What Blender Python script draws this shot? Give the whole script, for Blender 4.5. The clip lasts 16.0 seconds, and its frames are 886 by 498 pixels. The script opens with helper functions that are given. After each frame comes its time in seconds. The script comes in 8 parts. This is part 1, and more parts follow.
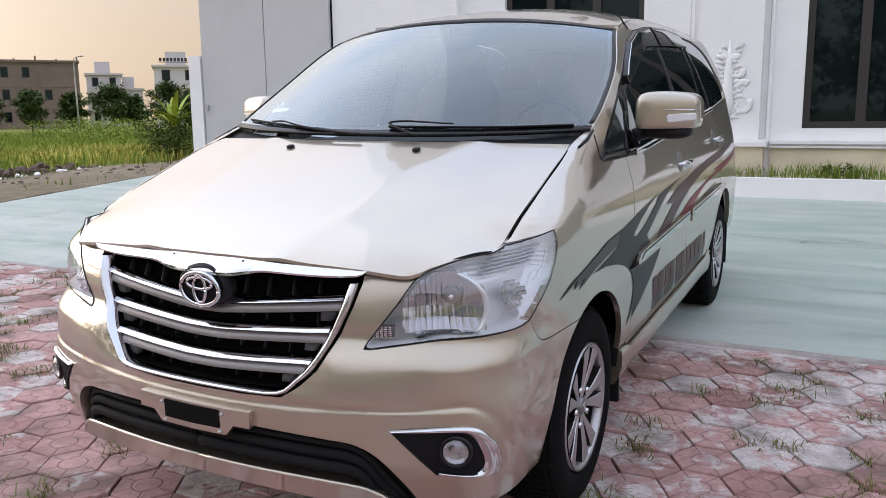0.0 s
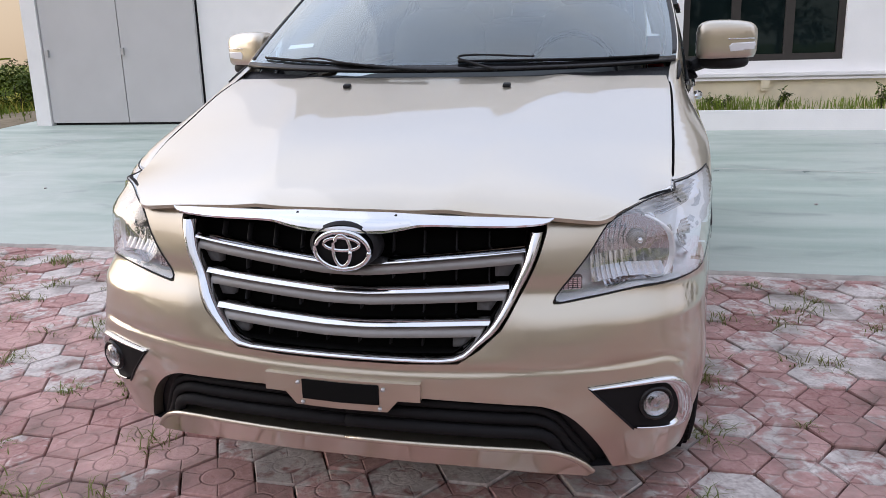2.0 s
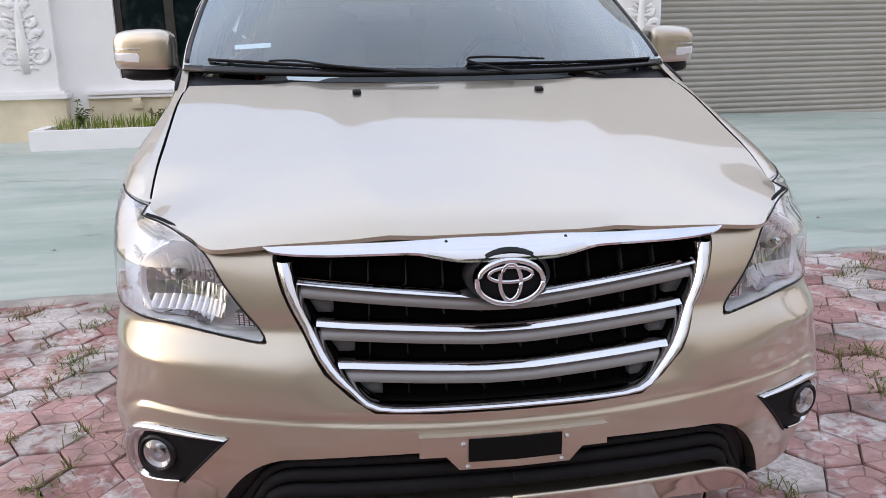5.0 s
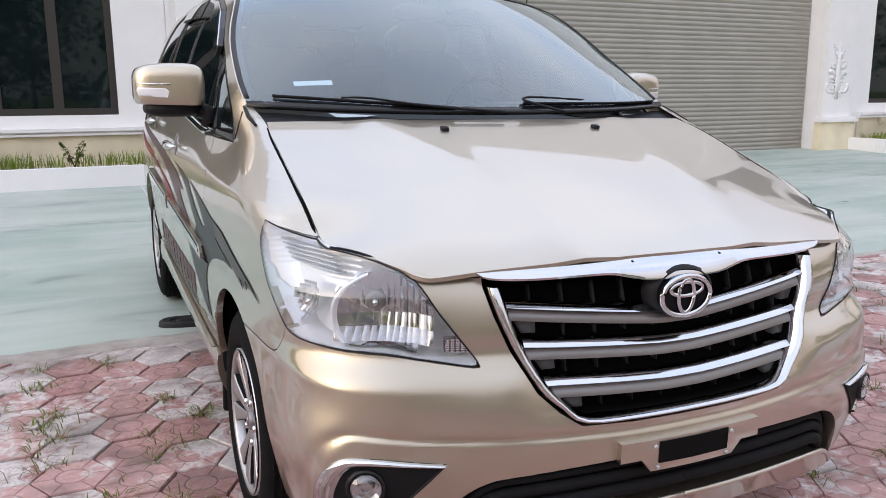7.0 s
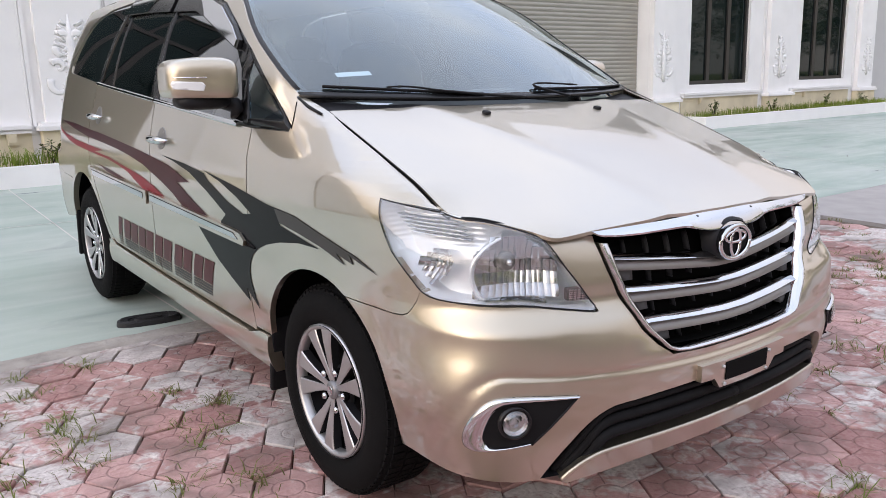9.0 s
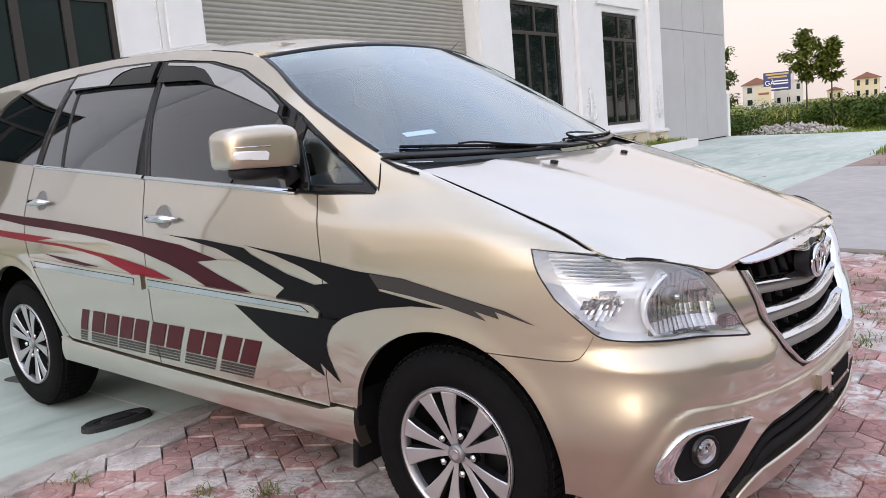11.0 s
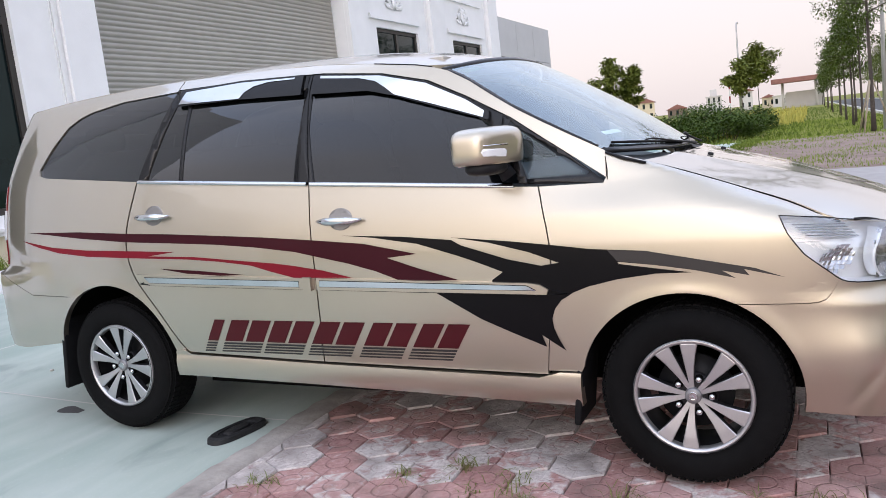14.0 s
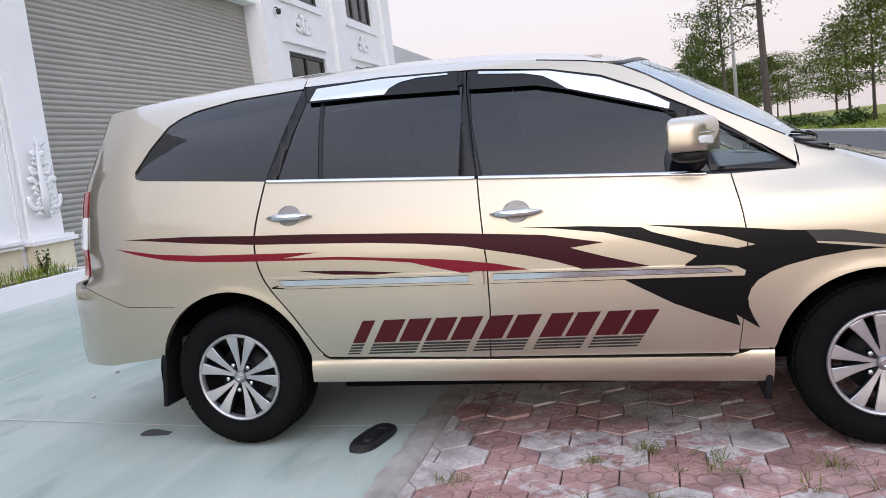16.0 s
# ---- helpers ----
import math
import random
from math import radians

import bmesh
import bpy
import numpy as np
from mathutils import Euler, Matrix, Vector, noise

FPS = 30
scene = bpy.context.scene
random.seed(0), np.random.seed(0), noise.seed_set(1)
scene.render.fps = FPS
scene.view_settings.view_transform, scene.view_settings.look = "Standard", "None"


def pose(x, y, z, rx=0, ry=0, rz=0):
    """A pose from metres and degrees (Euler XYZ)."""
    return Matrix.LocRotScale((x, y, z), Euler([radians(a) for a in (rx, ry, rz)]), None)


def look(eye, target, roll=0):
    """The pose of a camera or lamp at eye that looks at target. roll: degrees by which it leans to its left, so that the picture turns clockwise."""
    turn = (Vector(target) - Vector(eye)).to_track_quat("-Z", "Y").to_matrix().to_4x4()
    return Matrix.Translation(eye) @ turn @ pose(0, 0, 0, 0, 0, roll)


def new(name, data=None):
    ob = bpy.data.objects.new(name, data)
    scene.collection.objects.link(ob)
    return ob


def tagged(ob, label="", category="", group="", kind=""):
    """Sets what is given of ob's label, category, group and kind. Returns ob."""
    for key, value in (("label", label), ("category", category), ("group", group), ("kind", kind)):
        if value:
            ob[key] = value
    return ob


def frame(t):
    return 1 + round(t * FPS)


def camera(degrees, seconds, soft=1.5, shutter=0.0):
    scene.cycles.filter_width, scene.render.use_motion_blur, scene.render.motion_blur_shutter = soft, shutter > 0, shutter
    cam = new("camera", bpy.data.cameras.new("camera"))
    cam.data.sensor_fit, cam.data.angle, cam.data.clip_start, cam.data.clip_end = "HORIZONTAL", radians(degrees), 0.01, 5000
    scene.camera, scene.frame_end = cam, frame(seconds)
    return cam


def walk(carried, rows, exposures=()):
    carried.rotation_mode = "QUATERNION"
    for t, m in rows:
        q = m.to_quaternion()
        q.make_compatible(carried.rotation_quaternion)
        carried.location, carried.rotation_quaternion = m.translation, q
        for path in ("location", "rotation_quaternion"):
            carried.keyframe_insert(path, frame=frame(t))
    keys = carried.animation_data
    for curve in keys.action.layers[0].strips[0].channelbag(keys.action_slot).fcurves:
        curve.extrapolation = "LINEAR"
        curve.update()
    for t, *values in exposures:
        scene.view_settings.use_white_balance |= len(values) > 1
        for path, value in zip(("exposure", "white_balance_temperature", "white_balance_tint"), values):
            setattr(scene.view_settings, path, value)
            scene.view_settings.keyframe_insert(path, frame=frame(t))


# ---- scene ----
cam = camera(58.3, 16.0, soft=0.85)
PATH = [
    (0, (1.615, -2.409, 1.272), (0.709, -0.658, 0.937), -0.7),
    (0.5, (1.382, -2.53, 1.28), (0.589, -0.732, 0.908), -0.7),
    (1, (1.198, -2.566, 1.262), (0.516, -0.73, 0.854), -0.7),
    (1.5, (0.971, -2.511, 1.254), (0.389, -0.649, 0.811), -1.0),
    (2, (0.743, -2.538, 1.257), (0.241, -0.662, 0.778), -1.7),
    (2.5, (0.514, -2.609, 1.275), (0.127, -0.711, 0.777), -1.7),
    (3, (0.332, -2.554, 1.262), (0.069, -0.639, 0.751), -1.9),
    (3.2, (0.267, -2.528, 1.276), (0.056, -0.609, 0.751), -2.0),
    (5.5, (-0.583, -2.325, 1.262), (-0.163, -0.422, 0.812), -1.2),
    (6, (-0.856, -2.34, 1.273), (-0.308, -0.463, 0.853), -1.1),
    (6.5, (-1.029, -2.332, 1.272), (-0.356, -0.492, 0.87), -0.8),
    (7, (-1.2, -2.192, 1.259), (-0.395, -0.401, 0.877), -0.4),
    (7.5, (-1.349, -2.116, 1.262), (-0.439, -0.376, 0.882), -0.2),
    (8, (-1.569, -2.125, 1.265), (-0.568, -0.438, 0.873), -0.3),
    (8.2, (-1.647, -2.121, 1.26), (-0.614, -0.457, 0.857), -0.4),
    (10.3, (-2.342, -1.779, 1.275), (-0.931, -0.406, 0.922), -4.1),
    (10.5, (-2.408, -1.702, 1.258), (-0.961, -0.362, 0.927), -4.4),
    (11, (-2.563, -1.442, 1.295), (-1.031, -0.19, 1.003), -5.1),
    (11.5, (-2.785, -1.293, 1.315), (-1.184, -0.127, 1.04), -5.6),
    (12, (-2.995, -1.169, 1.322), (-1.341, -0.078, 1.05), -6.1),
    (12.5, (-3.104, -0.97, 1.3), (-1.409, 0.055, 1.023), -6.4),
    (13, (-3.2, -0.762, 1.328), (-1.471, 0.204, 1.047), -6.6),
    (13.5, (-3.442, -0.599, 1.337), (-1.684, 0.312, 1.057), -6.7),
    (14, (-3.626, -0.428, 1.337), (-1.838, 0.425, 1.067), -6.5),
    (14.5, (-3.737, -0.135, 1.335), (-1.918, 0.656, 1.077), -6.2),
    (15, (-3.95, 0.124, 1.338), (-2.103, 0.851, 1.093), -6.2),
    (15.5, (-4.107, 0.405, 1.328), (-2.227, 1.044, 1.091), -6.4),
    (16, (-4.107, 0.813, 1.328), (-2.188, 1.325, 1.095), -6.7),
]
walk(cam, [(t, look(eye, target, roll)) for t, eye, target, roll in PATH], [(0, 0.04, 6880, 14), (2, 0.05, 6930, 14), (5.5, 0.09, 7020, 14), (8, 0.18, 7060, 14), (10.5, 0.23, 7060, 14), (12.5, 0.25, 6760, 14), (14.5, 0.21, 6560, 14), (16, 0.12, 6520, 14)])

# ---- light ----
world = bpy.data.worlds.new("sky")
scene.world = world
world.use_nodes = True
wn = world.node_tree.nodes
sky = wn.new("ShaderNodeTexSky")
sky.sky_type = "NISHITA"
sky.sun_disc = False
SUN_EL, SUN_AZ = 16.0, -96.0          # degrees; azimuth from +y towards +x: a low veiled sun
sky.sun_elevation, sky.sun_rotation = radians(SUN_EL), radians(SUN_AZ)
sky.altitude, sky.air_density, sky.dust_density, sky.ozone_density = 0, 1.0, 3.0, 1.0
# a thin evening overcast over the clear sky: pale rose at the horizon, cool and brighter overhead
wl = world.node_tree.links
where, height, lift = wn.new("ShaderNodeTexCoord"), wn.new("ShaderNodeSeparateXYZ"), wn.new("ShaderNodeMapRange")
wl.new(where.outputs["Generated"], height.inputs[0])
wl.new(height.outputs["Z"], lift.inputs["Value"])
lift.interpolation_type = "SMOOTHSTEP"
lift.inputs["From Min"].default_value, lift.inputs["From Max"].default_value = 0.05, 0.75
# the horizon is warmer to the north-west
flat, along_, glow = wn.new("ShaderNodeVectorMath"), wn.new("ShaderNodeVectorMath"), wn.new("ShaderNodeMapRange")
flat.operation, flat.inputs[1].default_value = "MULTIPLY", (1, 1, 0)
unit = wn.new("ShaderNodeVectorMath")
unit.operation = "NORMALIZE"
along_.operation, along_.inputs[1].default_value = "DOT_PRODUCT", (math.sin(radians(-42)), math.cos(radians(-42)), 0)
wl.new(where.outputs["Generated"], flat.inputs[0])
wl.new(flat.outputs[0], unit.inputs[0])
wl.new(unit.outputs[0], along_.inputs[0])
wl.new(along_.outputs["Value"], glow.inputs["Value"])
glow.interpolation_type = "SMOOTHSTEP"
glow.inputs["From Min"].default_value, glow.inputs["From Max"].default_value = 0.80, 1.0
rim_sky, veil = wn.new("ShaderNodeMix"), wn.new("ShaderNodeMix")
rim_sky.data_type = veil.data_type = "RGBA"
rim_sky.inputs["A"].default_value, rim_sky.inputs["B"].default_value = (7.0, 6.4, 6.4, 1), (5.4, 4.35, 3.25, 1)
wl.new(glow.outputs[0], rim_sky.inputs["Factor"])
wl.new(rim_sky.outputs["Result"], veil.inputs["A"])
# faint drawn-out cloud overhead
drawn, cloud, cloud_tone, zenith = wn.new("ShaderNodeMapping"), wn.new("ShaderNodeTexNoise"), wn.new("ShaderNodeMapRange"), wn.new("ShaderNodeMix")
drawn.inputs["Scale"].default_value = (1.2, 2.6, 4.5)
cloud.inputs["Scale"].default_value, cloud.inputs["Detail"].default_value = 1.3, 5
wl.new(where.outputs["Generated"], drawn.inputs["Vector"])
wl.new(drawn.outputs[0], cloud.inputs["Vector"])
cloud_tone.inputs["From Min"].default_value, cloud_tone.inputs["From Max"].default_value = 0.35, 0.68
wl.new(cloud.outputs["Fac"], cloud_tone.inputs["Value"])
zenith.data_type = "RGBA"
zenith.inputs["A"].default_value, zenith.inputs["B"].default_value = (8.3, 10.3, 14.4, 1), (11.2, 12.4, 14.9, 1)
wl.new(cloud_tone.outputs[0], zenith.inputs["Factor"])
wl.new(zenith.outputs["Result"], veil.inputs["B"])
wl.new(lift.outputs[0], veil.inputs["Factor"])
haze = wn.new("ShaderNodeHueSaturation")
haze.inputs["Saturation"].default_value, haze.inputs["Value"].default_value = 0.4, 0.35
wl.new(sky.outputs[0], haze.inputs["Color"])
both_skies = wn.new("ShaderNodeMix")
both_skies.data_type, both_skies.blend_type = "RGBA", "ADD"
both_skies.clamp_result = False
both_skies.inputs["Factor"].default_value = 1.0
wl.new(veil.outputs["Result"], both_skies.inputs["A"])
wl.new(haze.outputs[0], both_skies.inputs["B"])
# broad brightening round the veiled sun
aureole, near_sun, gain, lit_sky = wn.new("ShaderNodeVectorMath"), wn.new("ShaderNodeMapRange"), wn.new("ShaderNodeMath"), wn.new("ShaderNodeVectorMath")
aureole.operation = "DOT_PRODUCT"
aureole.inputs[1].default_value = (math.sin(radians(SUN_AZ)) * 0.97, math.cos(radians(SUN_AZ)) * 0.97, 0.24)
wl.new(where.outputs["Generated"], aureole.inputs[0])
wl.new(aureole.outputs["Value"], near_sun.inputs["Value"])
near_sun.interpolation_type = "SMOOTHSTEP"
near_sun.inputs["From Min"].default_value, near_sun.inputs["From Max"].default_value = 0.58, 1.0
gain.operation, gain.inputs[1].default_value, gain.inputs[2].default_value = "MULTIPLY_ADD", 0.42, 1.0
wl.new(near_sun.outputs[0], gain.inputs[0])
lit_sky.operation = "SCALE"
wl.new(both_skies.outputs["Result"], lit_sky.inputs[0])
wl.new(gain.outputs[0], lit_sky.inputs["Scale"])
wl.new(lit_sky.outputs[0], wn["Background"].inputs["Color"])
wn["Background"].inputs["Strength"].default_value = 0.1
sun = new("sun", bpy.data.lights.new("sun", "SUN"))
sun.data.energy, sun.data.angle, sun.data.color = 0.52, radians(110), (1.0, 0.965, 0.93)
sun.matrix_world = look((0, 0, 0), (-math.sin(radians(SUN_AZ)), -math.cos(radians(SUN_AZ)), -math.tan(radians(SUN_EL))))
scene.view_settings.exposure = 0.42


# ---- materials ----
def material(name, color, rough=0.6, metal=0.0, coat=0.0, spots=0.12, scale=8.0, bump=0.0, bump_scale=60.0, tint=None, stain=1.2, random_tone=0.0, spec=0.5):
    """A surface with fine and broad variation of tone, and relief."""
    m = bpy.data.materials.new(name)
    m.use_nodes = True
    n, l = m.node_tree.nodes, m.node_tree.links
    b = n["Principled BSDF"]
    b.inputs["Roughness"].default_value, b.inputs["Metallic"].default_value = rough, metal
    b.inputs["Specular IOR Level"].default_value = spec
    b.inputs["Coat Weight"].default_value, b.inputs["Coat Roughness"].default_value = coat, 0.03
    co = n.new("ShaderNodeTexCoord")
    fine, broad = n.new("ShaderNodeTexNoise"), n.new("ShaderNodeTexNoise")
    fine.inputs["Scale"].default_value, fine.inputs["Detail"].default_value = scale, 6
    broad.inputs["Scale"].default_value, broad.inputs["Detail"].default_value = stain, 4
    for t in (fine, broad):
        l.new(co.outputs["Object"], t.inputs["Vector"])
    add = n.new("ShaderNodeMath")
    l.new(fine.outputs["Fac"], add.inputs[0])
    l.new(broad.outputs["Fac"], add.inputs[1])
    ramp = n.new("ShaderNodeMapRange")
    ramp.inputs["From Min"].default_value, ramp.inputs["From Max"].default_value = 0.6, 1.4
    l.new(add.outputs[0], ramp.inputs["Value"])
    last = ramp.outputs[0]
    if random_tone:
        info, sc, ad = n.new("ShaderNodeObjectInfo"), n.new("ShaderNodeMath"), n.new("ShaderNodeMath")
        sc.operation, sc.inputs[1].default_value = "MULTIPLY_ADD", random_tone
        sc.inputs[2].default_value = -random_tone / 2
        l.new(info.outputs["Random"], sc.inputs[0])
        l.new(sc.outputs[0], ad.inputs[0])
        l.new(last, ad.inputs[1])
        last = ad.outputs[0]
    mix = n.new("ShaderNodeMix")
    mix.data_type = "RGBA"
    dark = tint or tuple(c * (1 - spots) for c in color)
    light = tuple(min(1, c * (1 + spots)) for c in color) if not tint else color
    mix.inputs["A"].default_value, mix.inputs["B"].default_value = (*dark, 1), (*light, 1)
    l.new(last, mix.inputs["Factor"])
    l.new(mix.outputs["Result"], b.inputs["Base Color"])
    if bump:
        grain, bp = n.new("ShaderNodeTexNoise"), n.new("ShaderNodeBump")
        grain.inputs["Scale"].default_value, grain.inputs["Detail"].default_value = bump_scale, 5
        l.new(co.outputs["Object"], grain.inputs["Vector"])
        bp.inputs["Strength"].default_value, bp.inputs["Distance"].default_value = bump, 0.01
        l.new(grain.outputs["Fac"], bp.inputs["Height"])
        l.new(bp.outputs["Normal"], b.inputs["Normal"])
    return m


def glass(name, through_color, gloss=0.04, rough=0.0, shine_color=(1, 1, 1), rise=4.5):
    """A thin sheet: tinted see-through, with a mirror gloss that grows towards grazing views."""
    m = bpy.data.materials.new(name)
    m.use_nodes = True
    n, l = m.node_tree.nodes, m.node_tree.links
    n.remove(n["Principled BSDF"])
    see, shine, mix, lw = (n.new("ShaderNodeBsdfTransparent"), n.new("ShaderNodeBsdfGlossy"), n.new("ShaderNodeMixShader"), n.new("ShaderNodeLayerWeight"))
    see.inputs["Color"].default_value = (*through_color, 1)
    shine.inputs["Roughness"].default_value, shine.inputs["Color"].default_value = rough, (*shine_color, 1)
    lw.inputs["Blend"].default_value = 0.5
    power, scale = n.new("ShaderNodeMath"), n.new("ShaderNodeMath")
    power.operation, power.inputs[1].default_value = "POWER", rise
    scale.operation, scale.inputs[1].default_value, scale.inputs[2].default_value = "MULTIPLY_ADD", 1 - gloss, gloss
    l.new(lw.outputs["Facing"], power.inputs[0])
    l.new(power.outputs[0], scale.inputs[0])
    l.new(scale.outputs[0], mix.inputs[0])
    l.new(see.outputs[0], mix.inputs[1])
    l.new(shine.outputs[0], mix.inputs[2])
    l.new(mix.outputs[0], n["Material Output"].inputs["Surface"])
    return m


M = {}
M["paint"] = material("champagne_paint", (0.478, 0.424, 0.337), 0.36, 0.93, 1.0, 0.03, 900, 0, stain=3)
M["paint"].node_tree.nodes["Principled BSDF"].inputs["Coat IOR"].default_value = 3.3
M["paint"].node_tree.nodes["Principled BSDF"].inputs["Coat Roughness"].default_value = 0.03
# the lacquer's gloss grows towards grazing views
facing, gloss = M["paint"].node_tree.nodes.new("ShaderNodeLayerWeight"), M["paint"].node_tree.nodes.new("ShaderNodeMapRange")
facing.inputs["Blend"].default_value = 0.5
for key, v in (("From Min", 0.25), ("From Max", 0.45), ("To Min", 0.18), ("To Max", 1.0)):
    gloss.inputs[key].default_value = v
M["paint"].node_tree.links.new(facing.outputs["Facing"], gloss.inputs["Value"])
M["paint"].node_tree.links.new(gloss.outputs[0], M["paint"].node_tree.nodes["Principled BSDF"].inputs["Coat Weight"])
M["dark_plastic"] = material("dark_plastic", (0.012, 0.012, 0.014), 0.5, 0, 0, 0.25, 40, 0.15, 400, spec=0.2)
M["gloss_black"] = material("gloss_black", (0.008, 0.008, 0.009), 0.25, 0, 0.0, 0.15, 20, spec=0.3)
M["matt_black"] = material("matt_black", (0.006, 0.006, 0.006), 0.9, 0, 0, 0.1, 20, spec=0.1)
M["decal_lettering"] = material("decal_dark_red", (0.055, 0.005, 0.008), 0.35, 0, 0, 0.1, 5, spec=0.2)
M["mortar"] = material("rough_mortar", (0.55, 0.505, 0.46), 0.9, 0, 0, 0.35, 9, 0.8, 30, tint=(0.22, 0.20, 0.18), stain=1.6, spec=0.2)
M["recess"] = material("recess_black", (0.008, 0.008, 0.009), 0.7, 0, 0, 0.2, 30, spec=0.15)
M["rubber"] = material("tyre_rubber", (0.005, 0.005, 0.0053), 0.8, 0, 0, 0.35, 25, 0.25, 300, spec=0.09)
M["chrome"] = material("chrome", (0.64, 0.655, 0.675), 0.06, 1.0, 0, 0.03, 30)
M["satin"] = material("satin_grey", (0.24, 0.232, 0.225), 0.36, 0.6, 0, 0.06, 60)
M["alloy"] = material("machined_alloy", (0.46, 0.46, 0.47), 0.36, 0.85, 0, 0.05, 200)
M["hub"] = material("hub_grey", (0.22, 0.22, 0.23), 0.4, 0.6, 0, 0.06, 60)
M["alloy_dark"] = material("alloy_dark", (0.016, 0.016, 0.018), 0.5, 0.2, 0, 0.1, 60, spec=0.2)
# near-black: the shade of openings and hollows put into the colour
M["void"] = material("shade_black", (0.003, 0.003, 0.003), 0.95, 0, 0, 0.2, 10, spec=0.04)
M["screen"] = glass("windscreen_glass", (0.66, 0.78, 0.83), 0.05, 0.0, (0.88, 0.97, 1.0), 2.3)
M["tint"] = glass("tinted_glass", (0.055, 0.06, 0.065), 0.04, 0.0, (0.95, 0.97, 1.0), 2.4)
M["lens"] = glass("lamp_lens", (0.93, 0.94, 0.95), 0.10, 0.0, (1, 1, 1), 2.4)
M["reflector"] = material("lamp_reflector", (0.46, 0.47, 0.485), 0.15, 1.0, 0, 0.05, 30)
M["lamp_white"] = material("milky_lamp_white", (0.82, 0.84, 0.86), 0.28, 0.4, 0, 0.06, 30)
M["red_lens"] = material("red_lens", (0.25, 0.01, 0.015), 0.1, 0, 1.0, 0.1, 20)
M["white_lens"] = material("white_lens", (0.75, 0.76, 0.78), 0.1, 0, 1.0, 0.05, 20)
M["decal_black"] = material("decal_black", (0.004, 0.0037, 0.0045), 0.3, 0, 0, 0.1, 30, spec=0.13)
M["decal_wine"] = material("decal_wine", (0.038, 0.005, 0.009), 0.3, 0, 0, 0.1, 5, spec=0.13)
M["decal_red"] = material("decal_red", (0.17, 0.005, 0.014), 0.35, 0, 0, 0.08, 5, spec=0.2)
M["decal_grey"] = material("decal_grey", (0.030, 0.027, 0.026), 0.35, 0, 0, 0.1, 5, spec=0.35)
M["fabric"] = material("seat_fabric", (0.20, 0.198, 0.19), 0.9, 0, 0, 0.2, 80, 0.3, 300)
M["dash"] = material("dash_plastic", (0.06, 0.06, 0.062), 0.6, 0, 0, 0.15, 60, 0.1, 200)
M["trim_beige"] = material("trim_beige", (0.45, 0.42, 0.38), 0.7, 0, 0, 0.1, 60)
M["paper"] = material("paper", (0.8, 0.82, 0.83), 0.7, 0, 0, 0.04, 20)
M["wall"] = material("white_render", (0.84, 0.83, 0.825), 0.75, 0, 0, 0.05, 3, 0.12, 60, stain=0.4)
M["wall"].node_tree.nodes["Principled BSDF"].inputs["Specular IOR Level"].default_value = 0.3
M["cream"] = material("cream_render", (0.72, 0.64, 0.47), 0.8, 0, 0, 0.22, 3, 0.15, 40, stain=0.9)
M["shutter"] = material("shutter_steel", (0.36, 0.34, 0.30), 0.42, 0.25, 0, 0.08, 2, stain=0.5)
M["frame"] = material("window_frame_brown", (0.030, 0.025, 0.022), 0.45, 0, 0, 0.15, 20)
M["pane"] = material("dark_pane", (0.006, 0.011, 0.012), 0.03, 0, 0.0, 0.3, 2)
M["pane"].node_tree.nodes["Principled BSDF"].inputs["Specular Tint"].default_value = (0.72, 1.0, 0.98, 1)
M["pane"].node_tree.nodes["Principled BSDF"].inputs["Specular IOR Level"].default_value = 0.28
M["panel"] = material("hoarding_panel", (0.51, 0.505, 0.505), 0.55, 0, 0, 0.06, 2, 0.08, 8, stain=0.7)

M["kerb"] = material("pale_kerb", (0.62, 0.61, 0.57), 0.8, 0, 0, 0.12, 4, 0.2, 60)
M["paver"] = material("red_paver", (0.46, 0.30, 0.27), 0.85, 0, 0, 0.3, 14, 0.35, 90, tint=(0.24, 0.085, 0.08), stain=1.5, random_tone=0.7)
M["paver_pale"] = material("worn_pavement", (0.37, 0.28, 0.245), 0.9, 0, 0, 0.3, 3, 0.35, 40, tint=(0.19, 0.135, 0.105), stain=0.7, spec=0.2)
M["soil"] = material("soil", (0.17, 0.13, 0.10), 0.95, 0, 0, 0.3, 6, 0.6, 25, tint=(0.08, 0.06, 0.045), stain=0.4)
M["earth"] = material("bare_earth", (0.30, 0.245, 0.175), 0.95, 0, 0, 0.3, 5, 0.6, 25, tint=(0.14, 0.115, 0.075), stain=0.6, spec=0.1)
M["field"] = material("field_ground", (0.28, 0.27, 0.08), 0.95, 0, 0, 0.3, 1.5, 0.5, 15, tint=(0.14, 0.16, 0.04), stain=0.15, spec=0.1)
M["concrete"] = material("grey_concrete", (0.43, 0.405, 0.39), 0.85, 0, 0, 0.2, 5, 0.15, 60, tint=(0.32, 0.30, 0.29), stain=0.5, spec=0.2)
M["asphalt"] = material("asphalt", (0.075, 0.073, 0.072), 0.85, 0, 0, 0.2, 4, 0.3, 120, stain=0.3)
M["leaf"] = material("leaf_green", (0.115, 0.155, 0.030), 0.65, 0, 0, 0.4, 3, tint=(0.030, 0.056, 0.010), stain=1.0, spec=0.1)
M["leaf_young"] = material("leaf_young", (0.20, 0.23, 0.05), 0.65, 0, 0, 0.4, 3, tint=(0.07, 0.095, 0.018), stain=1.0, spec=0.1)
M["leaf_layer"] = material("leaf_layer", (0.15, 0.18, 0.04), 0.65, 0, 0, 0.4, 3, tint=(0.045, 0.07, 0.016), stain=0.7, spec=0.1)
